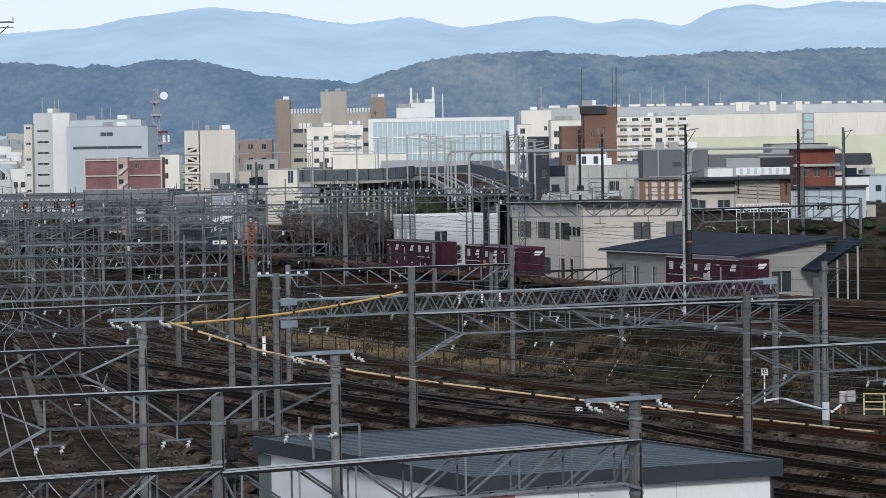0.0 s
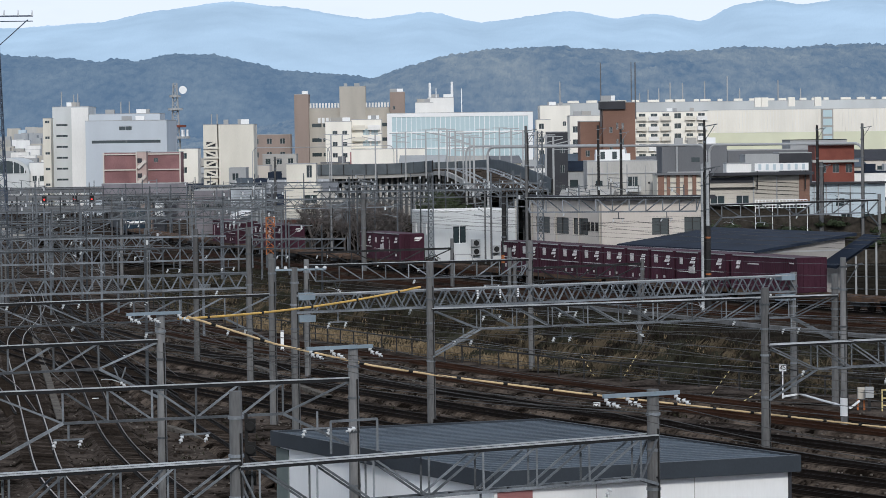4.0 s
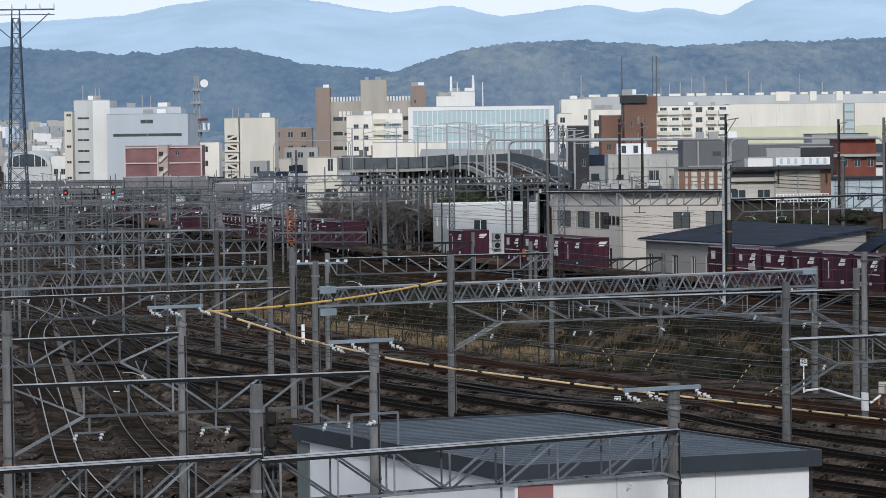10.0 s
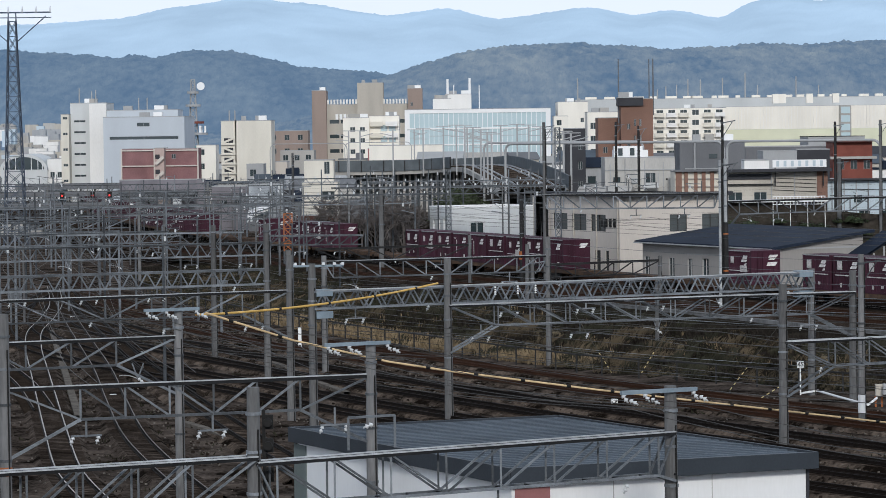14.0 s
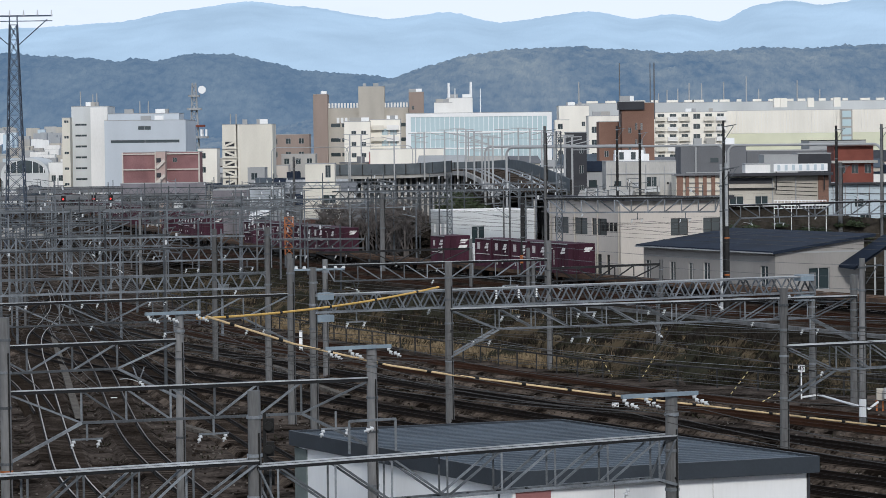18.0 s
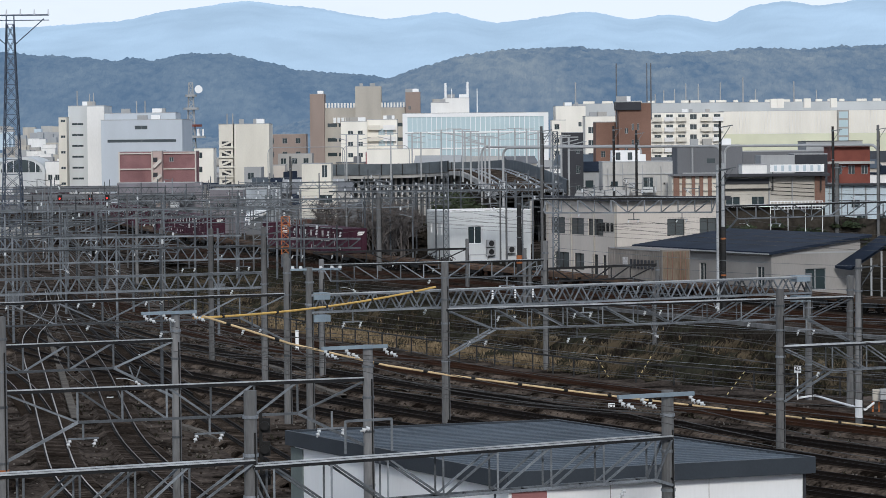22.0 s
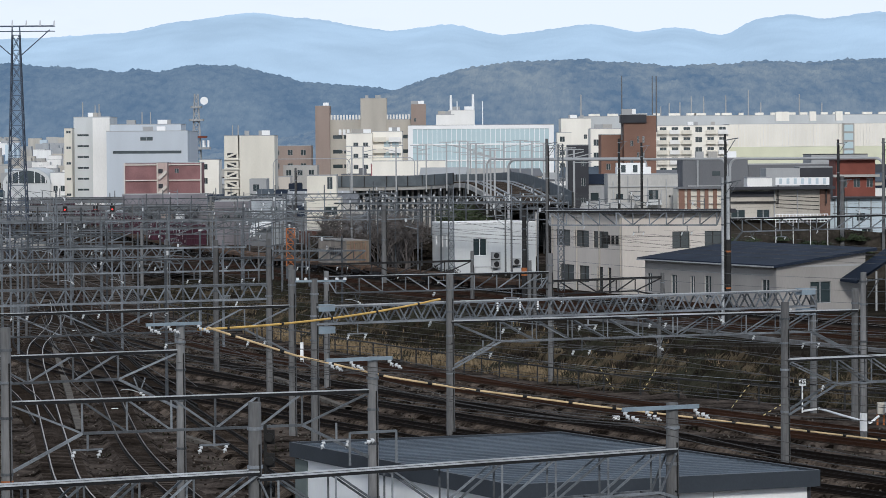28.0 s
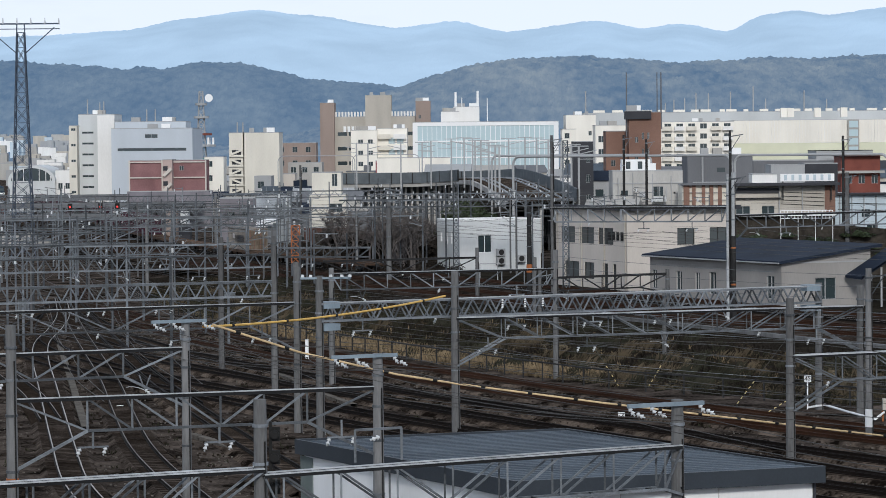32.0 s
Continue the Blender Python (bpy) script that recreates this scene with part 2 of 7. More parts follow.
# ---- mesh builder ----
class Mesh:
    """Collects corners and faces of one part."""

    def __init__(self):
        self.v, self.f = [], []

    def quad(self, *p):
        i = len(self.v)
        self.v += [tuple(q) for q in p]
        self.f.append(tuple(range(i, i + len(p))))
        return self

    def box(self, c, s, m=None):
        """A box with its middle at c and edges s, turned by the matrix m."""
        i = len(self.v)
        for dx, dy, dz in ((-1, -1, -1), (1, -1, -1), (1, 1, -1), (-1, 1, -1), (-1, -1, 1), (1, -1, 1), (1, 1, 1), (-1, 1, 1)):
            q = Vector((dx * s[0] / 2, dy * s[1] / 2, dz * s[2] / 2))
            if m is not None:
                q = m @ q
            self.v.append((q.x + c[0], q.y + c[1], q.z + c[2]))
        self.f += [tuple(i + k for k in q) for q in ((0, 3, 2, 1), (4, 5, 6, 7), (0, 1, 5, 4), (1, 2, 6, 5), (2, 3, 7, 6), (3, 0, 4, 7))]
        return self

    def bar(self, a, b, w, h=None):
        """A square bar from a to b."""
        a, b = Vector(a), Vector(b)
        d = b - a
        if d.length < 1e-6:
            return self
        m = d.to_track_quat("Y", "Z").to_matrix()
        return self.box((a + b) / 2, (w, d.length, h or w), m)

    def tube(self, a, b, r0, r1=None, n=10, cap=True):
        a, b = Vector(a), Vector(b)
        r1 = r0 if r1 is None else r1
        m = (b - a).to_track_quat("Z", "Y").to_matrix()
        i = len(self.v)
        for k in range(n):
            t = 2 * math.pi * k / n
            q = m @ Vector((math.cos(t), math.sin(t), 0))
            self.v.append(tuple(a + q * r0))
            self.v.append(tuple(b + q * r1))
        for k in range(n):
            j = (k + 1) % n
            self.f.append((i + 2 * k, i + 2 * j, i + 2 * j + 1, i + 2 * k + 1))
        if cap:
            self.f.append(tuple(i + 2 * k + 1 for k in range(n)))
            self.f.append(tuple(i + 2 * k for k in reversed(range(n))))
        return self

    def line(self, pts, r, n=4):
        """A round wire through the points, in one piece."""
        i = len(self.v)
        for j, p in enumerate(pts):
            d = Vector(pts[min(len(pts) - 1, j + 1)]) - Vector(pts[max(0, j - 1)])
            m = d.to_track_quat("Z", "Y").to_matrix()
            for k in range(n):
                t = 2 * math.pi * (k + 0.5) / n
                self.v.append(tuple(Vector(p) + m @ Vector((math.cos(t) * r, math.sin(t) * r, 0))))
        for j in range(len(pts) - 1):
            for k in range(n):
                w = (k + 1) % n
                self.f.append((i + j * n + k, i + j * n + w, i + (j + 1) * n + w, i + (j + 1) * n + k))
        return self

    def sweep(self, path, profile):
        """A profile (across, up) carried along a level path of (x, y, z)."""
        i, k = len(self.v), len(profile)
        for j, p in enumerate(path):
            a, b = Vector(path[max(0, j - 1)]), Vector(path[min(len(path) - 1, j + 1)])
            d = b - a
            d.z = 0
            d.normalize()
            for s, u in profile:
                self.v.append((p[0] + d.y * s, p[1] - d.x * s, p[2] + u))
        for j in range(len(path) - 1):
            for q in range(k):
                w = (q + 1) % k
                self.f.append((i + j * k + q, i + j * k + w, i + (j + 1) * k + w, i + (j + 1) * k + q))
        return self

    def data(self, name, material, smooth=False):
        me = bpy.data.meshes.new(name)
        me.from_pydata(self.v, [], self.f)
        me.materials.append(material)
        if smooth:
            for p in me.polygons:
                p.use_smooth = True
        me.update()
        return me


def part(name, mesh, material, parent=None, label="", smooth=False, kind=""):
    """ONE mesh object under its thing."""
    ob = new(name, mesh if isinstance(mesh, bpy.types.Mesh) else mesh.data(name, material, smooth))
    if parent is not None:
        ob.parent = parent
    return tagged(ob, label=label, kind=kind)


def thing(name, label, category, at=(0, 0, 0), turn=0.0, group="", kind=""):
    ob = new(name)
    ob.empty_display_size = 0.2
    ob.matrix_world = pose(*at, 0, 0, turn)
    return tagged(ob, label, category, group, kind)


def solo(name, mesh, material, label, category, group="", kind="", smooth=False):
    ob = new(name, mesh.data(name, material, smooth))
    return tagged(ob, label, category, group, kind)


# ---- plan of the yard ----
TRACK_Z = 1.6          # ballast level of the raised line
RAIL_Z = 2.0           # rail head of the raised line


def line_x(d):
    """The raised freight line in plan: x at the distance d."""
    if d < 150:
        return line_x(150) - 0.548 * (d - 150)
    if d > 440:
        return line_x(440) - 0.2 * (d - 440)
    return -0.4 - 0.38 * (d - 290) + 0.0006 * (d - 290) ** 2


LINE_D = [-140 + 2.0 * i for i in range(580)]
LINE_L = [0.0]
for i in range(1, len(LINE_D)):
    LINE_L.append(LINE_L[-1] + math.hypot(2.0, line_x(LINE_D[i]) - line_x(LINE_D[i - 1])))
LINE_0 = LINE_L[215]   # zero of the run is at d = 290


def on_line(run, z=RAIL_Z):
    """Pose on the raised line at that run (metres, growing away), y axis along it."""
    d = float(np.interp(run + LINE_0, LINE_L, LINE_D))
    a, b = Vector((line_x(d - 2), d - 2, 0)), Vector((line_x(d + 2), d + 2, 0))
    turn = math.degrees(math.atan2(-(b - a).x, (b - a).y))
    return pose(line_x(d), d, z, 0, 0, turn)


def main_x(d):
    """The rusty outer track of the yard in plan."""
    e = d - 150
    return 23.0 - 0.59 * e + 0.00135 * e * e if d < 340 else main_x(339.9) - 0.12 * (d - 340)


def left_x(d):
    """The innermost track that the view shows."""
    e = d - 150
    return -19.0 - 0.155 * e + 0.00025 * e * e


def bank_x(d):
    """Foot of the grass bank."""
    return main_x(d) + 6.5 + 0.35 * max(0.0, 185 - d)


def ground_z(x, d):
    foot = bank_x(d)
    k = max(0.0, min(1.0, (x - foot) / 13.0))
    k = k * k * (3 - 2 * k)
    return k * TRACK_Z


def smooth_noise(x, y, s, seed=0.0):
    return noise.noise(Vector((x / s, y / s, seed)))


# ground: one sheet, fine in the yard, coarse to the horizon
def ground_sheet():
    m = Mesh()
    xs = [-4800, -2500, -1200, -600, -300, -160] + [-110 + 2.0 * i for i in range(111)] + [160, 300, 600, 1200, 2500, 4800]
    ys = [-400, -100, 0, 50] + [90 + 2.0 * i for i in range(181)] + [500, 600, 800, 1200, 2000, 3000, 4800]
    for y in ys:
        for x in xs:
            z = ground_z(x, y) if y > 60 else 0.0
            far = abs(x) > 120 or y > 450 or y < 90
            if not far:
                z += 0.03 * smooth_noise(x, y, 5.0)
                k = (x - bank_x(y)) / 13.0
                if 0 < k < 1:
                    z += 0.35 * smooth_noise(x, y, 3.0, 4.0)
            m.v.append((x, y, z))
    w = len(xs)
    for j in range(len(ys) - 1):
        for i in range(w - 1):
            m.f.append((j * w + i, j * w + i + 1, (j + 1) * w + i + 1, (j + 1) * w + i))
    ob = solo("ground", m, M_BALLAST, "dark brown gravel and ballast of the rail yard", "ground", kind="structure", smooth=True)
    ob.data.materials.append(M_EARTH)
    for p in ob.data.polygons:
        if p.center.x > bank_x(p.center.y) + 0.4 and 100 < p.center.y < 350 and p.center.x < 110:
            p.material_index = 1
    return ob


ground_sheet()
# Beam steel darkened to carry the shade on the chord faces
M_CHORD = mat("shaded_beam_steel", (0.022, 0.023, 0.025), 0.65, 0.2, vary=0.35, size=1.0, each=0.15)
M_STONE = mat("pale_stone", (0.15, 0.136, 0.12), 0.95, vary=0.4, size=0.5)
M_COOLWALL = mat("cool_white_render", (0.58, 0.6, 0.61), 0.8, vary=0.12, size=3, streak=True)
M_WARMWHITE = mat("warm_white_render", (0.82, 0.79, 0.72), 0.8, vary=0.1, size=3, streak=True)
# Dark earth of the banks; also the painted shade of the shop's ground storey
M_EARTHSHADE = mat("dark_earth_and_shade", (0.05, 0.044, 0.037), 0.95, vary=0.5, size=1.5, fine=3.0, grain=0.8)
# White panels made bluish and darker, for the shade on the exchange
M_SHADEWHITE = mat("shaded_white_panel", (0.5, 0.545, 0.6), 0.7, vary=0.1, size=5, streak=True)
M_TOWER = mat("blue_grey_steel", (0.085, 0.105, 0.14), 0.6, 0.2, vary=0.2)
M_PLACARD = mat("worn_placard", (0.58, 0.56, 0.55), 0.7, vary=0.45, size=0.35, fine=9.0, grain=0.9)
M_SOILED = mat("soiled_render", (0.47, 0.46, 0.44), 0.85, vary=0.22, size=2, streak=True)
M_MAUVE = mat("dull_mauve_grey_render", (0.2, 0.19, 0.21), 0.8, vary=0.25, size=2, streak=True)
M_PALEDULL = mat("dull_pale_sheet", (0.34, 0.37, 0.4), 0.7, vary=0.3, size=1.5, streak=True)
M_BASE = mat("red_brown_paint", (0.085, 0.048, 0.04), 0.85, vary=0.3, size=2, streak=True)
M_TAUPE = mat("taupe_tile", (0.3, 0.24, 0.21), 0.8, vary=0.2, size=4, streak=True)
# Siding set darker than plain beige, with cloud shade in the colour
M_HOUSE = mat("grey_beige_siding", (0.31, 0.297, 0.285), 0.8, vary=0.14, size=3, streak=True)


# ---- tracks ----
RAIL_PROFILE = [(-0.065, 0.0), (0.065, 0.0), (0.065, 0.03), (0.02, 0.04), (0.02, 0.12), (0.036, 0.13), (0.036, 0.165), (-0.036, 0.165), (-0.036, 0.13), (-0.02, 0.12), (-0.02, 0.04), (-0.065, 0.03)]


def offset_path(path, s, dz=0.0):
    out = []
    for j, p in enumerate(path):
        a, b = Vector(path[max(0, j - 1)]), Vector(path[min(len(path) - 1, j + 1)])
        d = b - a
        d.z = 0
        d.normalize()
        out.append((p[0] + d.y * s, p[1] - d.x * s, p[2] + dz))
    return out


BED_LIFT = 0.0


def track(path, label, rail=None, sleepers=True, bed=True, wide=2.3, bed_material=None, head=None):
    """A railway track: ballast bed, sleepers, two rails with bright heads."""
    global BED_LIFT
    BED_LIFT += 0.007
    path = [(x, y, z + BED_LIFT) for x, y, z in path]
    root = thing("railway_track", label, "railway track", group="tracks of the yard")
    if bed:
        m = Mesh()
        m.sweep(path, [(-wide / 2 - 0.5, -0.3), (wide / 2 + 0.5, -0.3), (wide / 2 - 0.1, 0.14), (-wide / 2 + 0.1, 0.14)])
        part("ballast_bed", m, bed_material or M_BED, root, kind="stuff")
    for s in (-0.5335, 0.5335):
        m = Mesh()
        m.sweep(offset_path(path, s, 0.155), RAIL_PROFILE)
        r = part("rail", m, rail or M_RAIL, root)
        if rail is None:
            m = Mesh()
            m.sweep(offset_path(path, s, 0.3205), [(-0.03, 0), (0.03, 0), (0.03, 0.004), (-0.03, 0.004)])
            part("rail_head", m, head or M_RAILTOP, r)
    if sleepers:
        m, count = Mesh(), 0
        single = Mesh().box((0, 0, 0), (2.0, 0.21, 0.2)).data("sleeper", M_SLEEPER)
        for a, b in zip(path, path[1:]):
            a, b = Vector(a), Vector(b)
            n = max(1, round((b - a).length / 0.66))
            turn = Matrix.Rotation(math.atan2(-(b - a).x, (b - a).y), 3, "Z")
            for k in range(n):
                c = a.lerp(b, k / n)
                if 118 < c.y < 165 and c.z < 1 and abs(c.x) < 0.16 * c.y and count < 70:
                    count += 1
                    ob = part("sleeper", single, None, root)
                    ob.matrix_basis = Matrix.Translation((c.x, c.y, c.z + 0.055)) @ turn.to_4x4()
                else:
                    m.box((c.x, c.y, c.z + 0.055), (2.0, 0.21, 0.2), turn)
        part("sleeper_rest", m, M_SLEEPER, root, kind="stuff")
    return root


# parallel tracks of the yard: offset from the outer line far off, and near by, and the distance at which each runs into its neighbour
YARD = ((1.3, 0.6, 330), (-3.05, -3.2, 330), (-7.6, -9.0, 296), (-11.4, -13.1, 312), (-15.9, -17.1, 272), (-19.2, -21.0, 300))


def yard_path(far_off, near_off, end, start=95, step=5.0, z=0.0):
    """Plan of a yard track: beside the outer line, drawn together towards the throat."""
    out = []
    for j in range(int((end - start) / step) + 1):
        d = start + step * j
        k = max(0.0, min(1.0, (d - 140) / 45))
        pull = max(0.0, min(1.0, (d - 205) / 110))
        off = (near_off + (far_off - near_off) * k) * (1 - 0.93 * pull * pull * (3 - 2 * pull))
        slope = -0.59 + 0.0027 * (d - 150) if d < 340 else -0.12
        n = math.hypot(1.0, slope)
        out.append((main_x(d) + off / n, d - off * slope / n, z))
    return out


for i, row in enumerate(YARD):
    track(yard_path(*row), "rusty little-used railway track in brown ballast" if i < 2 else "railway track with dull worn rails in dark ballast", rail=M_RUST if i < 2 else M_RAIL)
# the two swinging tracks of the throat
def curve(pts, n=9):
    """A smooth level path through plan points."""
    p = [Vector((*q, 0.0)) for q in pts]
    out = []
    for a, b, c, d in zip([p[0]] + p, p, p[1:], p[2:] + [p[-1]]):
        for k in range(n):
            t = k / n
            out.append(tuple(0.5 * (2 * b + (c - a) * t + (2 * a - 5 * b + 4 * c - d) * t * t + (3 * b - a - 3 * c + d) * t ** 3)))
    return out + [tuple(p[-1])]


SWING_PLANS = (
    ((-13.37, 119.65), (-16.01, 132.1), (-18.61, 148.75), (-21.82, 170.19), (-24.63, 189.06), (-27.69, 209.72), (-30.05, 228.37), (-31.38, 246.43), (-33.35, 267.69), (-37.49, 298.93)),
    ((-9.83, 123.06), (-12.49, 135.6), (-14.99, 149.14), (-17.73, 167.78), (-20.97, 190.76), (-25.2, 217.97), (-30.16, 250.07), (-37.32, 298.89)),
    ((-5.36, 128.71), (-10.07, 150.52), (-15.85, 179.03), (-22.26, 214.46), (-29.82, 258.17), (-37.37, 304.63)),
    ((-14.36, 172.86), (-19.04, 195.2), (-24.62, 227.31), (-32.41, 272.08)),
)
SWING = "bright worn railway track swinging through the throat"
track(curve(SWING_PLANS[0]), SWING, bed_material=M_BALLAST)
track(curve(SWING_PLANS[1]), "dull worn railway track swinging through the throat", bed_material=M_BALLAST, head=M_DULLTOP)
track(curve(((-28.13, 196.72), (-24.32, 180.34), (-21.03, 163.01))), "dull worn crossover track in the throat", bed=False, head=M_DULLTOP)
track(curve(SWING_PLANS[2]), "railway track with dull rails in dark ballast", rail=M_RAIL)
track(curve(SWING_PLANS[3]), "railway track with dull rails in dark ballast", bed=False, rail=M_RAIL)
# the raised line and its neighbours
for off in (0.0, 4.3, 9.0, -4.2):
    path = []
    for j in range(215):
        m4 = on_line(-440 + 5.0 * j, TRACK_Z) @ Matrix.Translation((-off, 0, 0))
        p = m4.translation
        path.append((p.x, p.y, TRACK_Z + 0.0))
    track(path, "raised railway track with rusty brown rails", rail=M_RUST if off else None, bed_material=M_OLDBED)


path = [tuple(on_line(-445 + 5.0 * j, TRACK_Z).translation) for j in range(60)]
bank = Mesh().sweep(path, [(-9.5, -1.75), (13.5, -1.75), (11.6, -0.02), (-7.2, -0.02)])
solo("ground_embankment", bank, M_EARTH, "dark gravel embankment that carries the raised line", "embankment", kind="structure")


# ---- overhead line structures ----
def mast(root, x, y, z0, top, r=0.2, concrete=True):
    m = Mesh()
    m.tube((x, y, z0 - 0.3), (x, y, top), r * 1.12, r * 0.92, 14)
    ob = part("mast", m, M_CONC if concrete else M_STEEL, root, smooth=False)
    for z in (top - 0.8, top - 1.9, top - 3.1, top - 5.0):
        part("hoop", Mesh().tube((x, y, z), (x, y, z + 0.09), r * 1.14, r * 1.14, 14), M_STEEL, ob)
    part("cable", Mesh().tube((x + r * 0.8, y - r * 0.85, z0), (x + r * 0.7, y - r * 0.8, top - 1.2), 0.03, 0.03, 5), M_BLACK, ob)
    return ob


def warren(root, a, b, height, bays, w=0.09, deep=0.5):
    """A box-like lattice beam from a to b (top chord), zigzag web."""
    a, b = Vector(a), Vector(b)
    d = (b - a).normalized()
    side = Vector((d.y, -d.x, 0)) * deep / 2
    for s in (side, -side):
        part("chord", Mesh().bar(a + s, b + s, w), M_STEEL, root)
        # Bright strip paints the highlight along the chord's upper edge
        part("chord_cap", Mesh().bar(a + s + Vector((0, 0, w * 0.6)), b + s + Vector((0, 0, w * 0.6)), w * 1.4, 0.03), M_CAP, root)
        part("chord", Mesh().bar(a + s - Vector((0, 0, height)), b + s - Vector((0, 0, height)), w), M_STEEL, root)
    for s in (side, -side):
        for k in range(bays):
            p = a.lerp(b, k / bays) + s - Vector((0, 0, height))
            q = a.lerp(b, (k + 0.5) / bays) + s
            e = a.lerp(b, (k + 1) / bays) + s - Vector((0, 0, height))
            part("brace", Mesh().bar(p, q, w * 0.75), M_STEEL, root)
            part("brace", Mesh().bar(q, e, w * 0.75), M_STEEL, root)


def pratt(root, a, b, height, bays, w=0.1, knee=1.6, knee_run=2.4, material=None, turn_at=None):
    """A flat portal beam: two chords, posts and diagonals that fall to the middle, knees to the masts."""
    material = material or M_STEEL
    a, b = Vector(a), Vector(b)
    up = Vector((0, 0, height))
    n = (b - a).length
    d = (b - a) / n
    c, e = a + d * knee_run, b - d * knee_run
    # Shade on the chord face and light on its top, put into colour
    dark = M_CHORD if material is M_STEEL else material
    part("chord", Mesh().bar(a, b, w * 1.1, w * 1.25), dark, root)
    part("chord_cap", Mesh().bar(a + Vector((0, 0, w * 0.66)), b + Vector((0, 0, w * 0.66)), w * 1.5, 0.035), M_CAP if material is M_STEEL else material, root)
    part("chord", Mesh().bar(c - up, e - up, w * 0.9), material, root)
    if knee:
        part("knee", Mesh().bar(a - up - Vector((0, 0, knee)), c - up, w), material, root)
        part("knee", Mesh().bar(b - up - Vector((0, 0, knee)), e - up, w), material, root)
    for k in range(bays + 1):
        p = c.lerp(e, k / bays)
        part("post", Mesh().bar(p, p - up, w * 0.7), material, root)
        if k < bays:
            q = c.lerp(e, (k + 1) / bays)
            part("brace", Mesh().bar(p, q - up, w * 0.7) if k < (turn_at or bays / 2) else Mesh().bar(p - up, q, w * 0.7), material, root)
    part("brace", Mesh().bar(a, c - up, w * 0.7), material, root)
    part("brace", Mesh().bar(b, e - up, w * 0.7), material, root)


# big lattice portal across the outer tracks
g = thing("lattice_gantry", "grey galvanised lattice gantry on round concrete masts", "gantry", group="gantries over the tracks")
pa, pb = (-6.48, 154.32), (20.07, 168.86)
mast(g, *pa, 0, 8.11)
mast(g, *pb, 0, 6.9)
warren(g, (*pa, 6.7), (*pb, 6.7), 0.85, 30)
big_gantry = g

for p, ang in ((pa, 1), (pb, -1)):
    d = (Vector(pb) - Vector(pa)).normalized()
    for z in (6.7, 5.6):
        c = Vector((p[0] + ang * d.x * 0.55, p[1] + ang * d.y * 0.55, z - 0.05))
        part("gusset_plate", Mesh().box(c, (0.9, 0.62, 0.34), Matrix.Rotation(math.atan2(d.y, d.x), 3, "Z")), M_PLATE, g)

GR = "gantries over the tracks"


def portal(label, a, b, z, height, bays, tops, r=0.19, knee=1.3, run=2.6, base=0.0, material=None, w=0.1, planes=1, dip=0.0, turn_at=None):
    g = thing("gantry", label, "gantry", group=GR)
    for p, t in zip((a, b), tops):
        if t:
            mast(g, *p, base, t, r)
    n = (Vector(b) - Vector(a)).normalized()
    for k in range(planes):
        s = 0.0 if planes == 1 else (k - 0.5) * 0.55
        q = (-n.y * s, n.x * s)
        pratt(g, (a[0] + q[0], a[1] + q[1], z - dip), (b[0] + q[0], b[1] + q[1], z), height, bays, w=w, knee=knee, knee_run=run, material=material, turn_at=turn_at)
    if planes == 2:
        for k in range(bays * 2 + 1):
            c = Vector(a).lerp(Vector(b), k / (bays * 2))
            lift = dip * (k / (bays * 2) - 1)
            for h in (z + lift, z + lift - height):
                part("tie", Mesh().bar((c.x + n.y * 0.28, c.y - n.x * 0.28, h), (c.x - n.y * 0.28, c.y + n.x * 0.28, h), w * 0.6), M_CHORD, g)
    return g


FLAT = "grey steel portal beam between grey concrete masts"
gantry_c = portal(FLAT, (-14.81, 104.56), (-2.55, 108.91), 6.0, 1.1, 5, (8.57, 7.22))
part("band", Mesh().tube((-14.81, 104.56, 3.1), (-14.81, 104.56, 3.4), 0.22, 0.22, 14), M_ORANGE, gantry_c, "orange band round a mast")
p448, p1190 = (-5.46, 88.71), (6.93, 94.83)
gantry_d = portal(FLAT, p448, p1190, 5.22, 1.25, 7, (7.27, 6.66), r=0.2, knee=0.2, run=0.6, planes=2, w=0.085, dip=0.15, turn_at=3)
portal(FLAT, (2 * p448[0] - p1190[0], 2 * p448[1] - p1190[1]), p448, 5.24, 1.3, 6, (7.3, 0), r=0.2, knee=0.9, run=2.0, planes=2, w=0.085)
p317 = (-10.42, 122.22)
gantry_e = portal(FLAT, (p317[0] - 13, p317[1] - 6.2), p317, 6.6, 1.0, 5, (7.6, 7.73), r=0.18)
p515 = (-7.75, 157.54)
portal(FLAT, (p515[0] - 20, p515[1] - 9.6), p515, 6.6, 1.1, 7, (7.6, 8.45))
p795 = (0.26, 155.55)
portal(FLAT, p795, (21.64, 163.69), 5.85, 1.05, 9, (8.23, 7.0), r=0.2, planes=2, w=0.085)
p1385 = (15.35, 140.07)
portal(FLAT, p1385, (p1385[0] + 13, p1385[1] + 6.3), 4.85, 1.15, 5, (7.49, 7.0), r=0.2, planes=2, w=0.085)
portal(FLAT, (-7.17, 188.36), (6.61, 193.66), 6.8, 0.95, 9, (7.2, 8.0), r=0.17, knee=0, run=0.6)
DARKP = "dark weathered steel portal beside the raised line"
portal(DARKP, (-10.47, 257.01), (2.35, 263.16), 5.1, 1.0, 4, (0, 5.95), r=0.16, knee=0.5, base=1.6, material=M_STEELD, w=0.12)
portal(DARKP, (6.28, 229.17), (16.56, 236.05), 4.7, 0.95, 4, (6.3, 5.06), r=0.16, knee=0.5, base=1.6, material=M_STEELD, w=0.12)
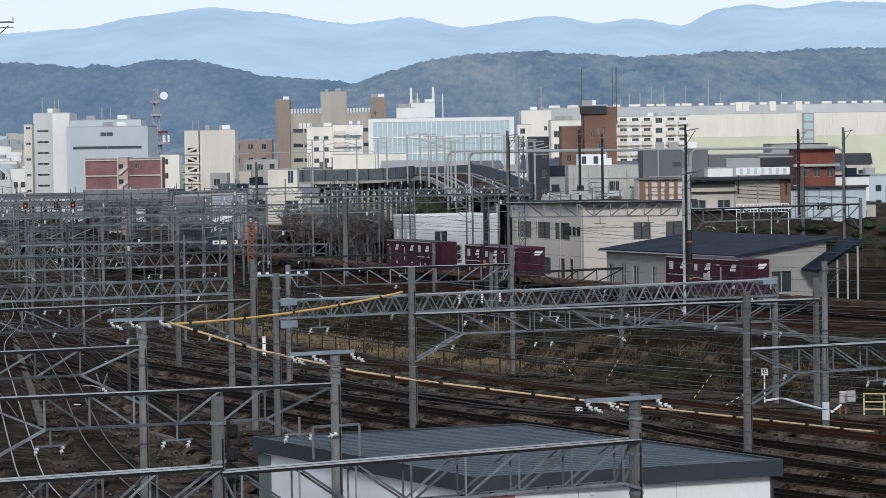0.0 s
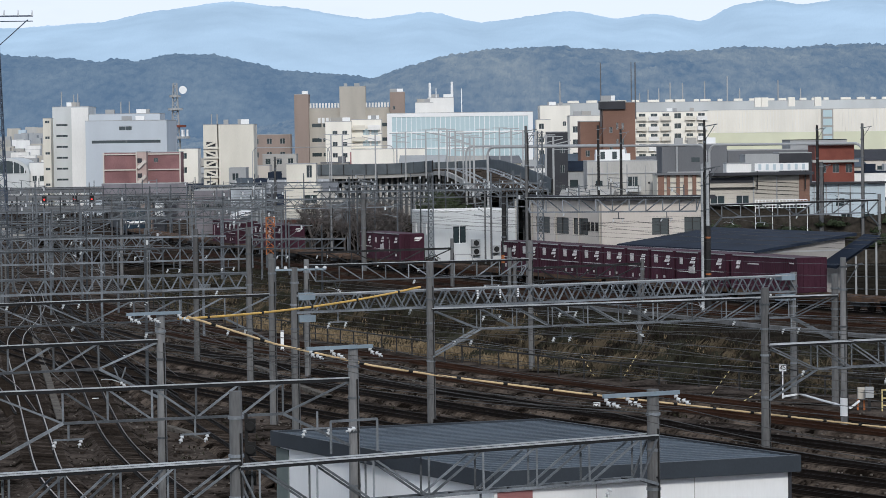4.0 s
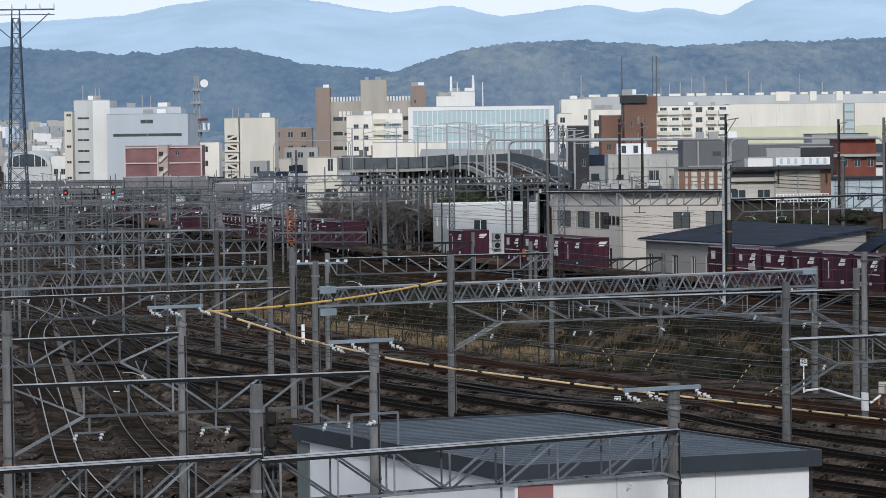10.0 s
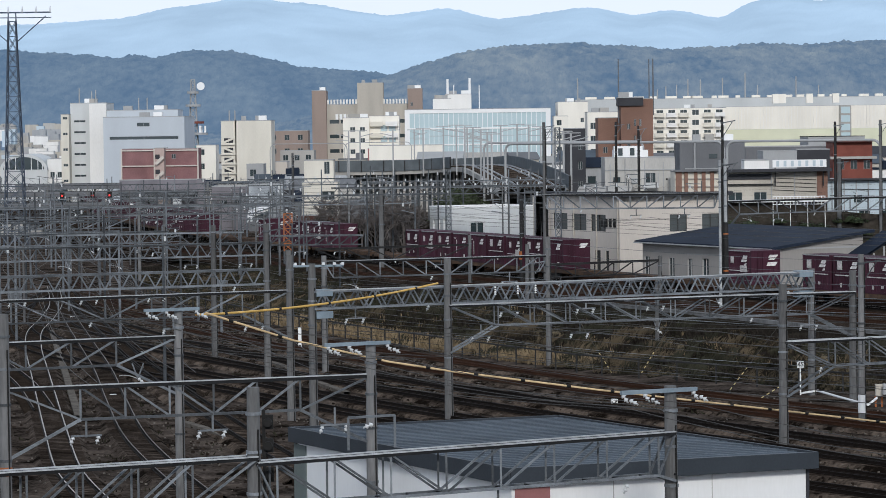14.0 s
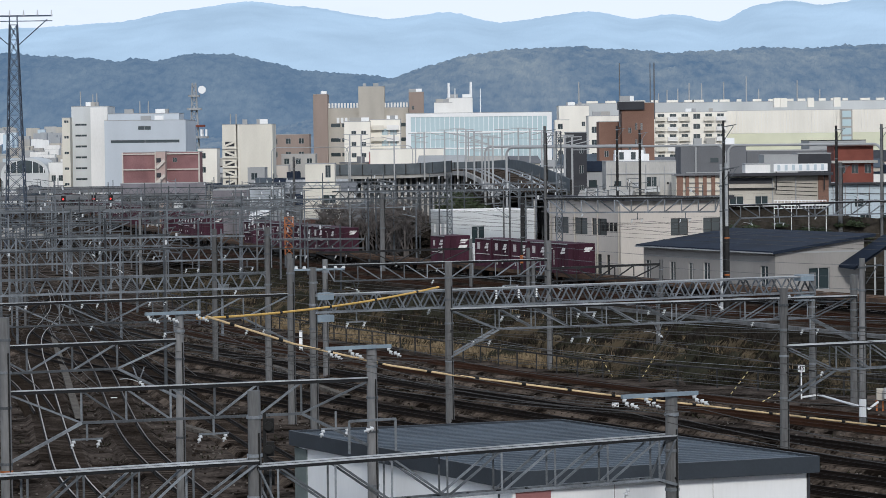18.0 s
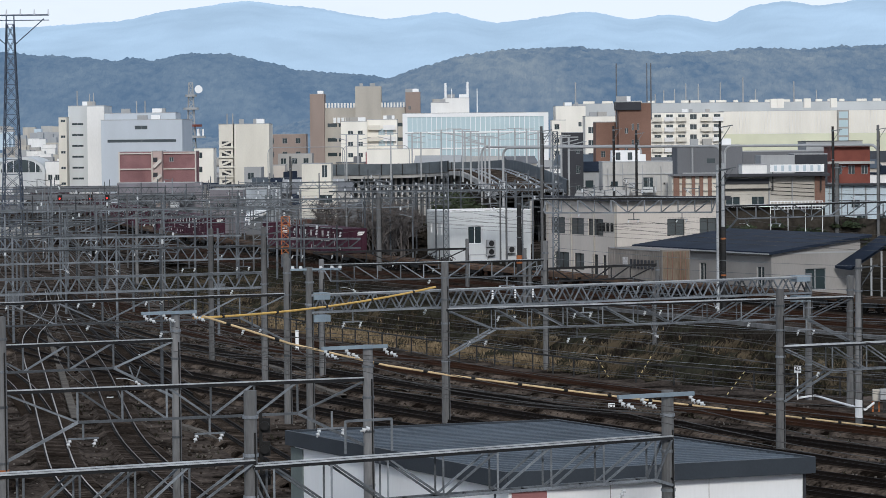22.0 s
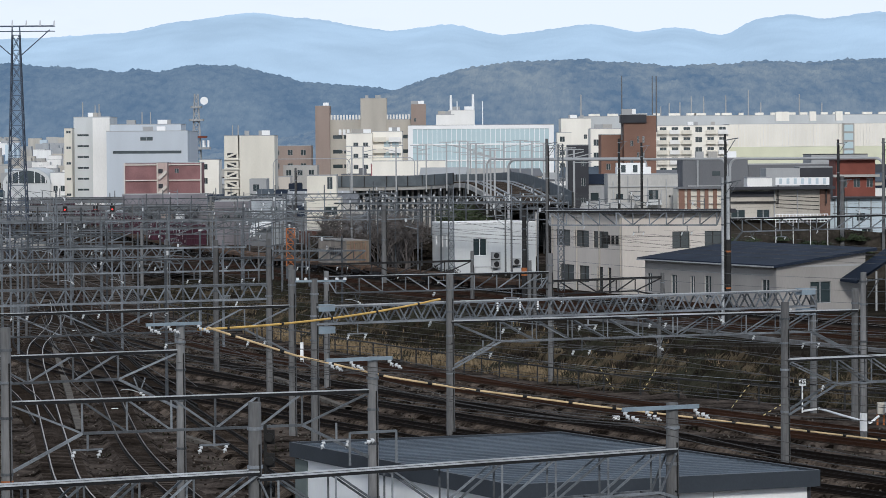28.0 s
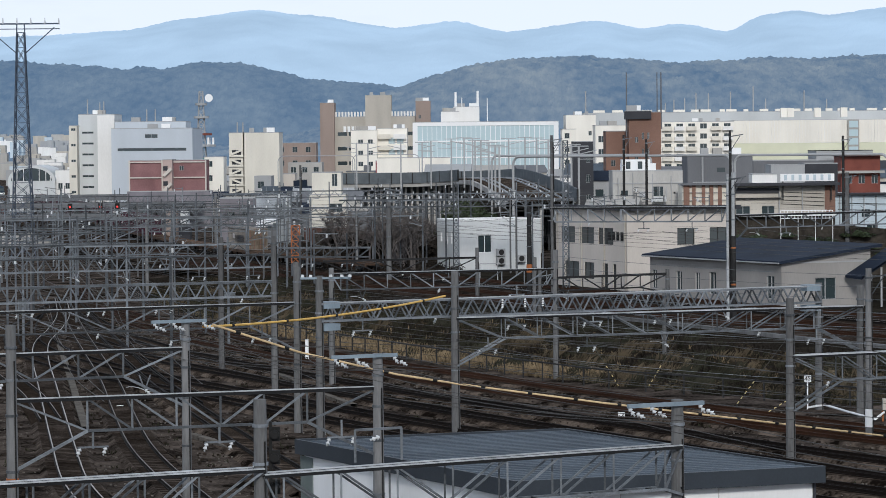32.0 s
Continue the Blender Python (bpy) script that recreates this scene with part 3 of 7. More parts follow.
portal(FLAT, (8.57, 263.16), (23.17, 259.43), 9.22, 1.15, 10, (0, 0), knee=0, run=0.4, base=1.6, w=0.14)
portal(FLAT, (26.86, 292.55), (44.84, 305.56), 7.8, 1.2, 8, (0, 8.4), knee=1.4, run=1.6, base=1.6, w=0.14)

# lone masts and signal posts
def lone_mast(x, y, z0, z1, r, material, label, name="overhead_line_mast"):
    root = thing(name, label, "mast", group="masts")
    pole = part("pole", Mesh().tube((x, y, z0 - 0.2), (x, y, z1), r * 1.1, r * 0.85, 12), material, root)
    for z in (z1 - 0.5, z1 - 1.6, z1 - 3.4):
        part("hoop", Mesh().tube((x, y, z), (x, y, z + 0.1), r * 1.16, r * 1.16, 12), M_STEEL, pole)
    part("bracket", Mesh().bar((x, y, z1 - 0.45), (x + 0.9, y - 0.3, z1 - 0.3), 0.07).bar((x, y, z1 - 1.5), (x + 0.7, y - 0.2, z1 - 0.4), 0.05), M_STEEL, pole)
    part("cable", Mesh().tube((x + r, y - r * 0.7, z0), (x + r * 0.85, y - r * 0.6, z1 - 0.6), 0.03, 0.03, 5), M_BLACK, pole)
    return root


CM = "round grey concrete overhead line mast"
MASTS = (
    ((20.27, 150.27), 0.0, 8.4, 0.17),
    ((13.48, 195.04), 0.0, 5.41, 0.14),
    ((8.73, 263.16), 1.6, 15.4, 0.14),
    ((-5.82, 300.55), 1.6, 9.23, 0.26),
    ((39.15, 305.56), 1.6, 11.65, 0.22),
    ((43.21, 305.56), 1.6, 15.37, 0.16),
    ((-10.26, 181.52), 0.0, 9.38, 0.2),
    ((-14.99, 203.7), 0.0, 8.7, 0.2),
    ((-23.39, 261.9), 0.0, 7.59, 0.14),
    ((-30.6, 314.29), 0.0, 7.4, 0.18),
    ((6.65, 229.17), 1.0, 5.32, 0.17),
    ((-9.62, 323.53), 1.6, 7.99, 0.13),
    ((-31.76, 423.08), 0.0, 8.56, 0.22),
    ((-18.73, 392.86), 1.6, 12.42, 0.16),
)
for (x, y), z0, z1, r in MASTS:
    lone_mast(x, y, z0, z1, r, M_CONC, CM)
for (x, y), z0, z1, r in (
    ((19.95, 220.3), 1.3, 15.48, 0.09),
    ((6.9, 268.29), 1.6, 9.2, 0.2),
    ((39.87, 314.29), 1.6, 15.29, 0.14),
    ((19.37, 343.75), 1.6, 15.66, 0.14),
    ((21.87, 343.75), 1.6, 15.2, 0.14),
    ((12.31, 366.67), 1.6, 14.99, 0.13),
):
    lone_mast(x, y, z0, z1, r, M_STEELD, "tall dark steel overhead line mast", "steel_mast")


# far gantries of the station throat, ever smaller
def far_gantry(y0, x0, x1, rise, z, height, posts, bays, leaning=False):
    g = thing("lattice_gantry", "thin grey lattice gantry over the station throat", "gantry", group=GR)
    web, top = Mesh(), Mesh()
    a, b = Vector((x0, y0, z)), Vector((x1, y0 + rise, z))
    up = Vector((0, 0, height))
    part("chord", Mesh().bar(a, b, 0.12), M_FAR, g)
    # Brighter strip imitates the light on the upper edge
    part("chord_cap", Mesh().bar(a + Vector((0, 0, 0.075)), b + Vector((0, 0, 0.075)), 0.15, 0.03), M_STEEL, g)
    part("chord", Mesh().bar(a - up, b - up, 0.12), M_FAR, g)
    for k in range(bays):
        p, q, e = a.lerp(b, k / bays), a.lerp(b, (k + 0.5) / bays), a.lerp(b, (k + 1) / bays)
        if leaning:
            web.bar(p, p - up, 0.08)
            web.bar(p - up, e, 0.1)
        else:
            web.bar(p - up, q, 0.07)
            web.bar(q, e - up, 0.07)
    part("web", web, M_FAR if y0 < 345 else M_STEEL, g, kind="stuff")
    for k in range(posts):
        p = a.lerp(b, (k + 0.5) / posts)
        part("mast", Mesh().tube((p.x, p.y, -0.2), (p.x, p.y, z + 1.0 + 0.7 * random.random()), 0.1, 0.07, 8), M_FAR, g)
    return g


g = far_gantry(171.56, -34.08, -10.08, 10, 6.7, 0.85, 2, 26)
for d, px, n, rise, z in ((228, 480, 3, 8, 6.7), (262, 300, 3, 8, 6.6), (286, 210, 4, 6, 6.9), (307, 230, 4, 6, 6.6), (331, 330, 5, 6, 7.2), (359, 420, 5, 6, 6.7), (392, 460, 6, 4, 7.0), (432, 500, 6, 4, 6.7), (481, 520, 6, 4, 7.4), (530, 540, 6, 4, 7.0)):
    x1 = (px - 784) / 5500 * d
    x0 = -820 / 5500 * d
    far_gantry(d - rise, x0, x1, rise, z, 0.9, n, int((x1 - x0) / (1.9 if 280 < d < 340 else 1.1)), 280 < d < 340)


crowd = random.Random(88)
for i in range(11):
    d = 240 + 26 * i + crowd.uniform(-5, 5)
    px = crowd.uniform(-140, -55)
    x0 = px * d / 1000
    far_gantry(d, x0, x0 + crowd.uniform(7, 15), crowd.uniform(-2, 5), crowd.uniform(5.6, 8.4), crowd.uniform(0.6, 1.0), 2, crowd.randint(5, 9), crowd.random() < 0.6)


# ---- buildings ----
def opened_wall(m, o, u, wide, high, holes, depth=0.18):
    """A wall face from o along u with its holes cut out and lined. holes: (from, up, width, height)."""
    o, u = Vector(o), Vector(u).normalized()
    inward = Vector((-u.y, u.x, 0)) * depth
    cu = sorted({0.0, wide, *[h[0] for h in holes], *[h[0] + h[2] for h in holes]})
    cv = sorted({0.0, high, *[h[1] for h in holes], *[h[1] + h[3] for h in holes]})
    P = lambda a, b: o + u * a + Vector((0, 0, b))
    for a, b in zip(cu, cu[1:]):
        for c, d in zip(cv, cv[1:]):
            x, z = (a + b) / 2, (c + d) / 2
            if not any(h[0] < x < h[0] + h[2] and h[1] < z < h[1] + h[3] for h in holes):
                m.quad(P(a, c), P(b, c), P(b, d), P(a, d))
    for a, c, w, h in holes:
        q = [P(a, c), P(a + w, c), P(a + w, c + h), P(a, c + h)]
        for k in range(4):
            e, f = q[k], q[(k + 1) % 4]
            m.quad(f, e, e + inward, f + inward)


def grid(cols, rows, u0, du, w, v0, dv, h):
    return [(u0 + i * du, v0 + j * dv, w, h) for j in range(rows) for i in range(cols)]


def building(name, label, a, b, depth, z0, z1, wall, front=(), right=(), left=(), pane=None, framing=None, roof=None, parapet=0.3, category="building", split=True):
    """A block whose front runs from a to b in plan; depth goes back from it. Openings are cut into three faces."""
    root = thing(name, label, category)
    pane, framing, roof = pane or M_GLASS, framing or M_GREYWALL, roof or M_CONCB
    a, b = Vector((*a, z0)), Vector((*b, z0))
    u = (b - a).normalized()
    back = Vector((-u.y, u.x, 0)) * depth
    wide, high = (b - a).length, z1 - z0
    front, right, left = ([h for h in holes if h[1] + h[3] < high - 0.2 and h[0] + h[2] < wide_of - 0.1] for holes, wide_of in ((front, wide), (right, depth), (left, depth)))
    m = Mesh()
    faces = ((a, u, wide, front), (b, back.normalized(), depth, right), (b + back, -u, wide, ()), (a + back, -back.normalized(), depth, left))
    for o, w, n, holes in faces:
        opened_wall(m, o, w, n, high, holes)
    top = Vector((0, 0, high))
    part("wall", m, wall, root)
    r = Mesh()
    e = 0.0
    r.quad(a + top - Vector((0, 0, parapet)), b + top - Vector((0, 0, parapet)), b + back + top - Vector((0, 0, parapet)), a + back + top - Vector((0, 0, parapet)))
    part("roof", r, roof, root)
    c = Mesh()
    for o, w, n, _ in faces:
        p, q = o + top, o + w * n + top
        inn = Vector((-w.y, w.x, 0)) * 0.1
        c.bar(p + inn, q + inn, 0.26, 0.12)
    part("coping", c, framing, root)
    for o, w, n, holes in faces:
        inn = Vector((-w.y, w.x, 0))
        for h in holes:
            p = o + w * h[0] + Vector((0, 0, h[1])) + inn * 0.15
            q, s = w * h[2], Vector((0, 0, h[3]))
            win = part("window", Mesh().quad(p, p + q, p + q + s, p + s), pane, root)
            if split:
                f = Mesh()
                for e, g in ((p, p + q), (p + q, p + q + s), (p + q + s, p + s), (p + s, p), (p + q / 2, p + q / 2 + s)):
                    f.bar(e - inn * 0.03, g - inn * 0.03, 0.07)
                part("frame", f, framing, win)
    return root


# long low shed in front, parallel to the tracks
def near_shed():
    A, B, C = (-5.98, 119.57), (2.11, 100), (12.72, 105.77)
    root = thing("trackside_shed", "low white shed with a blue-grey ribbed metal roof", "shed")
    a, b, c = Vector((*A, 0)), Vector((*B, 0)), Vector((*C, 0))
    d = a + c - b
    za, zb, zc, zd = 3.1, 3.5, 3.3, 2.9
    cen = (a + b + c + d) / 4
    k = lambda p, s: cen + (p - cen) * s
    w = Mesh()
    pts = [k(a, 0.965), k(b, 0.965), k(c, 0.965), k(d, 0.965)]
    zs = [za - 0.3, zb - 0.3, zc - 0.3, zd - 0.3]
    for i in range(4):
        p, q = pts[i], pts[(i + 1) % 4]
        w.quad(p, q, q + Vector((0, 0, zs[(i + 1) % 4])), p + Vector((0, 0, zs[i])))
    part("wall", w, M_WHITE2, root)
    ring = [a, b, c, d]
    zt = [za, zb, zc, zd]
    for i in range(4):
        p, q = ring[i], ring[(i + 1) % 4]
        part("fascia", Mesh().bar(p + Vector((0, 0, zt[i] - 0.14)), q + Vector((0, 0, zt[(i + 1) % 4] - 0.14)), 0.12, 0.56), M_FASCIA, root)
    f = Mesh().quad(*[p + Vector((0, 0, z - 0.42)) for p, z in zip(reversed(ring), reversed(zt))])
    part("soffit", f, M_FASCIA, root)
    r = Mesh()
    n = 33
    for i in range(n):
        e, g = i / n, (i + 1) / n
        for lo, hi, up in ((e, e + 0.55 / n, 0.0), (e + 0.6 / n, g - 0.05 / n, 0.14)):
            p, q = a.lerp(b, lo), a.lerp(b, hi)
            s, t = d.lerp(c, lo), d.lerp(c, hi)
            near = lambda v: Vector((0, 0, za + (zb - za) * v + up - 0.06))
            back = lambda v: Vector((0, 0, zd + (zc - zd) * v + up - 0.06))
            r.quad(p + near(lo), q + near(hi), t + back(hi), s + back(lo))
        lo, hi, nx = e + 0.55 / n, e + 0.6 / n, g - 0.05 / n
        for s0, u0, s1, u1 in ((lo, 0.0, hi, 0.14), (nx, 0.14, g, 0.0)):
            near = lambda v, h: Vector((0, 0, za + (zb - za) * v + h - 0.06))
            back = lambda v, h: Vector((0, 0, zd + (zc - zd) * v + h - 0.06))
            r.quad(a.lerp(b, s0) + near(s0, u0), a.lerp(b, s1) + near(s1, u1), d.lerp(c, s1) + back(s1, u1), d.lerp(c, s0) + back(s0, u0))
    part("roof", r, M_METALROOF, root)
    u = (c - b).normalized()
    out = Vector((u.y, -u.x, 0)) * 0.03
    o = pts[1] + u * 0.05
    part("panel", Mesh().box(o + u * 0.72 + out + Vector((0, 0, 1.45)), (1.3, 0.05, 2.9), Matrix.Rotation(math.atan2(u.y, u.x), 3, "Z")), M_PINKISH, root, "dusty red wall panel")
    wide = (pts[2] - pts[1]).length
    for k in (2, 4):
        q = pts[1] + u * (wide * k / 6) + out * 0.2
        part("seam", Mesh().box(q + Vector((0, 0, 1.5)), (0.018, 0.02, 3.0), Matrix.Rotation(math.atan2(u.y, u.x), 3, "Z")), M_CONCB, root)
    q = pts[2] + out
    part("downpipe", Mesh().tube((q.x, q.y, 0), (q.x, q.y, zc - 0.4), 0.06, 0.06, 8), M_DARK, root, "dark corner downpipe")
    v = (a - b).normalized()
    o = pts[0] - v * 0.35
    part("panel", Mesh().box(o - Vector((v.y, -v.x, 0)) * 0.0 + Vector((-v.y, v.x, 0)) * 0.03 + Vector((0, 0, 1.3)), (1.3, 0.05, 2.6), Matrix.Rotation(math.atan2(v.y, v.x), 3, "Z")), M_GREENGREY, root, "grey-green end panel")
    return root


near_shed()

# beside the raised line
LT, LP = Vector((-0.36, 0.933)), Vector((0.933, 0.36))       # along the line, across it


def run(p, along, n):
    return (p[0] + along[0] * n, p[1] + along[1] * n)


B2 = (15.75, 275)
building("office_building", "two-storey beige railway office with a dark flat roof edge", run(B2, LT, 16.1), B2, 10.4, 1.5, 8.85, M_BEIGE,
         front=grid(3, 1, 1.2, 4.3, 3.3, 4.1, 1, 1.5) + [(2.2, 0.9, 3.2, 1.5), (6.6, 0.9, 2.2, 1.5), (10.6, 0.1, 1.3, 2.3), (13.0, 0.1, 0.7, 2.3)],
         right=grid(2, 1, 4.9, 3.2, 1.7, 4.1, 1, 1.5), framing=M_STEELD, pane=M_CURTAIN)
m = Mesh()
for p, q in ((run(B2, LT, 16.6), run(B2, LT, -0.4)), (run(B2, LT, -0.4), run(run(B2, LP, 10.8), LT, -0.4))):
    m.bar((*p, 8.9), (*q, 8.9), 0.9, 0.35)
solo("roof_edge", m, M_DARK, "dark overhanging roof edge of the beige office", "roof edge", kind="structure")
B3 = (1, 325.44)
building("relay_house", "plain white trackside relay house with one window", run(B3, LT, 6.3), B3, 9.3, 1.5, 6.87, M_COOLWALL,
         front=[(1.0, 3.0, 0.5, 1.0), (2.6, 2.8, 0.5, 1.4), (4.0, 2.8, 0.5, 1.4)], right=[(2.2, 1.9, 1.5, 1.8)], framing=M_WHITE2)


def house():
    B = (26.01, 243.36)
    lt, lp = Vector((-0.42, 0.907)), Vector((0.907, 0.42))
    root = building("trackside_house", "single-storey beige house with a dark slate-blue roof", run(B, lt, 21.5), B, 8.2, 1.5, 5.15, M_HOUSE,
                    front=[(0.3, 0.9, 0.9, 1.6), (4.5, 0.9, 1.0, 1.6), (7.7, 0.9, 0.8, 1.6), (10.1, 0.8, 1.1, 1.8), (19.2, 0.8, 1.2, 1.8)],
                    right=[(3.1, 0.7, 1.9, 1.7)], framing=M_GREYWALL, pane=M_GLASS, category="house")
    o = Vector((*B, 0))
    t, p = Vector((*lt, 0)), Vector((*lp, 0))
    c = [o - t * 0.5 - p * 0.5, o + t * 22 - p * 0.5, o + t * 22 + p * 9.0, o - t * 0.5 + p * 9.0]
    z = [5.3, 5.3, 6.5, 6.5]
    m = Mesh()
    up = [q + Vector((0, 0, h)) for q, h in zip(c, z)]
    lo = [q - Vector((0, 0, 0.22)) for q in up]
    m.quad(*reversed(up)).quad(*lo)
    for i in range(4):
        m.quad(up[i], up[(i + 1) % 4], lo[(i + 1) % 4], lo[i])
    part("pitched_roof", m, M_SLATE, root)
    g = Mesh()
    e = [o, o + p * 8.2]
    g.quad(e[0] + Vector((0, 0, 5.1)), e[1] + Vector((0, 0, 5.1)), e[1] + Vector((0, 0, 6.2)))
    part("gable", g, M_HOUSE, root)
    part("gutter", Mesh().bar(up[0] - p * 0.06 - Vector((0, 0, 0.15)), up[1] - p * 0.06 - Vector((0, 0, 0.15)), 0.1), M_GREYWALL, root)
    q = o + p * 5.6 - t * 0.4
    m = Mesh()
    m.quad(q + Vector((0, 0, 4.1)), q - t * 2.4 + Vector((0, 0, 4.0)), q - t * 2.4 + p * 4.2 + Vector((0, 0, 6.3)), q + p * 4.2 + Vector((0, 0, 6.4)))
    m.quad(q + Vector((0, 0, 3.9)), q + p * 4.2 + Vector((0, 0, 6.2)), q - t * 2.4 + p * 4.2 + Vector((0, 0, 6.1)), q - t * 2.4 + Vector((0, 0, 3.8)))
    m.quad(q + Vector((0, 0, 4.1)), q + Vector((0, 0, 3.9)), q - t * 2.4 + Vector((0, 0, 3.8)), q - t * 2.4 + Vector((0, 0, 4.0)))
    part("porch_roof", m, M_SLATE, root)
    for k in range(4):
        b = q + p * (1.0 + 0.95 * k) - t * 2.2
        part("porch_post", Mesh().bar((b.x, b.y, 1.5), (b.x, b.y, 4.2 + 0.52 * k), 0.14), M_GREYWALL, root)
    return root


house()


# ---- the town behind ----
def block(name, label, px0, px1, d, ztop, depth, wall, front=(), right=(), left=(), turn=0.0, z0=0.0, **kw):
    """A town building facing the yard, by its two bearings (metres aside per 1000 m) and its distance."""
    a, b = (px0 * d / 1000.0, d), (px1 * d / 1000.0, d + turn)
    return building(name, label, a, b, depth, z0, ztop, wall, front, right, left, **kw)


tower = block("office_tower", "white concrete office tower with slit windows and a plain bay", -118.92, -107.25, 620, 21.75, 14, M_COOLWALL, front=grid(1, 7, 0.7, 1, 2.3, 4.9, 2.17, 0.42))
# Bay white against greyer walls: bright and shaded sides put into colour
part("bay", Mesh().box(((-112.6 - 107.15) * 0.31, 619.4, 10.75), (5.45 * 0.62, 1.2, 21.5)), M_WHITE, tower, "plain white bay")
block("office_annex", "cream lower wing of the white office tower", -122.01, -119.47, 616, 19.5, 10, M_CREAM, front=grid(1, 6, 0.4, 1, 0.9, 3, 3.1, 0.5))
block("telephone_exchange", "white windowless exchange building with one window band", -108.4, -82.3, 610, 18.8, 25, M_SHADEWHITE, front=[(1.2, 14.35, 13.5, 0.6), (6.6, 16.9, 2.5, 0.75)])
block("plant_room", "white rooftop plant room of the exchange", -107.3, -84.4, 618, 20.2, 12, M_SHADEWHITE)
block("brick_apartment", "low red brick-tiled apartment block with pale floor bands", -102.51, -92.33, 520, 12.8, 9, M_BRICK)
block("brick_apartment", "low red brick-tiled apartment block with pale floor bands", -88.69, -78.33, 520, 12.8, 9, M_BRICK, front=[(1.1, 11.1, 0.7, 0.75)])
stair = block("stair_tower", "pinkish beige stair tower between the red brick blocks", -91.90, -89.00, 517, 12.9, 8, M_STAIR)
for z in (5.2, 7.7, 10.2):
    # a slanting flight, and a dark plate that paints the shade of the landing above it
    part("flight", Mesh().bar((-47.4, 516.6, z), (-46.1, 516.6, z + 1.25), 0.5), M_BEIGE, stair)
    part("landing", Mesh().box((-47.1, 516.95, z + 1.25), (0.75, 0.12, 0.75)), M_DARK, stair, "dark plate for the shade in a landing")
block("apartment_block", "cream apartment slab with an open stair on its side", -66.04, -54.40, 560, 17.5, 12, M_CREAM)
# dark panes stand in for the shade inside the open landings
block("stair_tower", "cream open stair tower with dark landings", -70.58, -65.68, 560, 17.5, 6, M_CREAM, front=grid(1, 7, 0.5, 1, 1.7, 3.0, 1.75, 0.9), pane=M_DARK)
block("office_block", "beige concrete office block with window bands", -36.51, -10.5, 850, 23.2, 22, M_BEIGED, front=grid(7, 4, 0.8, 3.05, 2.6, 6, 4.0, 1.0), split=False)
block("office_tower", "taupe concrete tower of the office block", -41.19, -36.6, 846, 27.0, 12, M_TAUPE)
block("office_tower", "second taupe tower of the office block", -10.44, -5.67, 846, 27.3, 12, M_TAUPE, front=grid(1, 4, 0.8, 1, 0.6, 15, 2.5, 1.0))
block("plant_room", "concrete rooftop tower with two dark slots", -26.62, -18.26, 848.5, 29.0, 10, M_BEIGED, front=grid(1, 2, 4, 1, 2.8, 17, 2.2, 0.6))
block("apartment_block", "white apartment block with small square windows", -31.30, -22.94, 700, 18.6, 14, M_WARMWHITE, front=grid(2, 6, 1.6, 2.2, 1.1, 3.0, 2.5, 1.0))
block("apartment_block", "white apartment block with glazed balconies", -22.93, -13.29, 704, 19.0, 14, M_WARMWHITE, front=grid(2, 6, 2.6, 1.9, 1.5, 3.0, 2.5, 1.4), pane=M_GLASSB)
block("glass_office", "pale office building with a tall blue glass curtain wall", -11.45, 35.46, 752, 20.7, 30, M_WHITE2, front=grid(28, 4, 1.2, 1.18, 1.06, 4.5, 3.9, 3.55), pane=M_GLASSB, split=False)
block("plant_room", "white rooftop plant room of the glass office", -2.32, 3.50, 756, 23.3, 10, M_WHITE)
block("plant_room", "white stepped rooftop plant room of the glass office", 1.70, 10.07, 758, 24.4, 10, M_WHITE)
block("apartment_block", "white apartment block with plain end wall", 37.82, 47.45, 770, 22.3, 16, M_WARMWHITE, front=grid(1, 5, 5.6, 1, 0.8, 6, 2.8, 1.1))
block("apartment_block", "cream apartment block behind the brown tower", 47.3, 57.25, 640, 18.8, 12, M_WARMWHITE, front=grid(3, 5, 0.6, 1.9, 1.3, 4.5, 2.7, 1.3))
block("brown_apartment", "tall brown-tiled apartment tower with a dark roof storey", 58.05, 68.41, 500, 19.9, 9, M_BROWN, front=grid(2, 6, 2.1, 0.85, 0.35, 2.5, 2.6, 1.1) + [(1.0, 15.0, 0.5, 0.9), (1.0, 12.0, 0.5, 0.9)])
block("brown_apartment", "lower brown-tiled wing of the apartment tower", 50.70, 58.15, 503, 16.9, 9, M_BROWN, front=grid(2, 3, 0.8, 1.6, 0.7, 6, 2.6, 1.0))
block("plant_room", "dark metal-clad rooftop storey of the brown tower", 57.14, 65.32, 499.5, 20.1, 5, M_DARK, z0=18.76)
block("apartment_block", "white apartment block with many balconies", 68.38, 91.83, 785, 20.49, 14, M_WARMWHITE, front=grid(6, 6, 0.9, 3.0, 1.7, 6.0, 2.55, 1.3))
block("depot_hall", "very long white depot hall with a grey roof and green base", 91.84, 167.11, 800, 20.8, 40, M_WHITE2)
block("hall_roof", "long pale grey upper roof storey of the depot hall", 43.51, 167.14, 830, 23.4, 40, M_HALLROOF)
block("white_house", "soiled pale flat-roofed house with rooftop tanks", 52.73, 75.27, 380, 11.4, 9, M_SOILED, front=[(4.9, 8.28, 1.3, 1.2), (1.0, 8.34, 0.9, 0.7)])
block("grey_warehouse", "plain grey sheet-clad warehouse", 76.85, 97.78, 420, 13.2, 10, M_GREYDARK)
block("town_house", "cream low building with brown pilasters", 75.18, 90.81, 371, 9.71, 7, M_CREAM)
block("slate_house", "grey-walled house with a dark slate roof", 103.65, 114.56, 400, 11.83, 7, M_GREYWALL)
block("slate_house", "dark slate-roofed low house", 114.56, 125.11, 402, 11.99, 7, M_DARK)
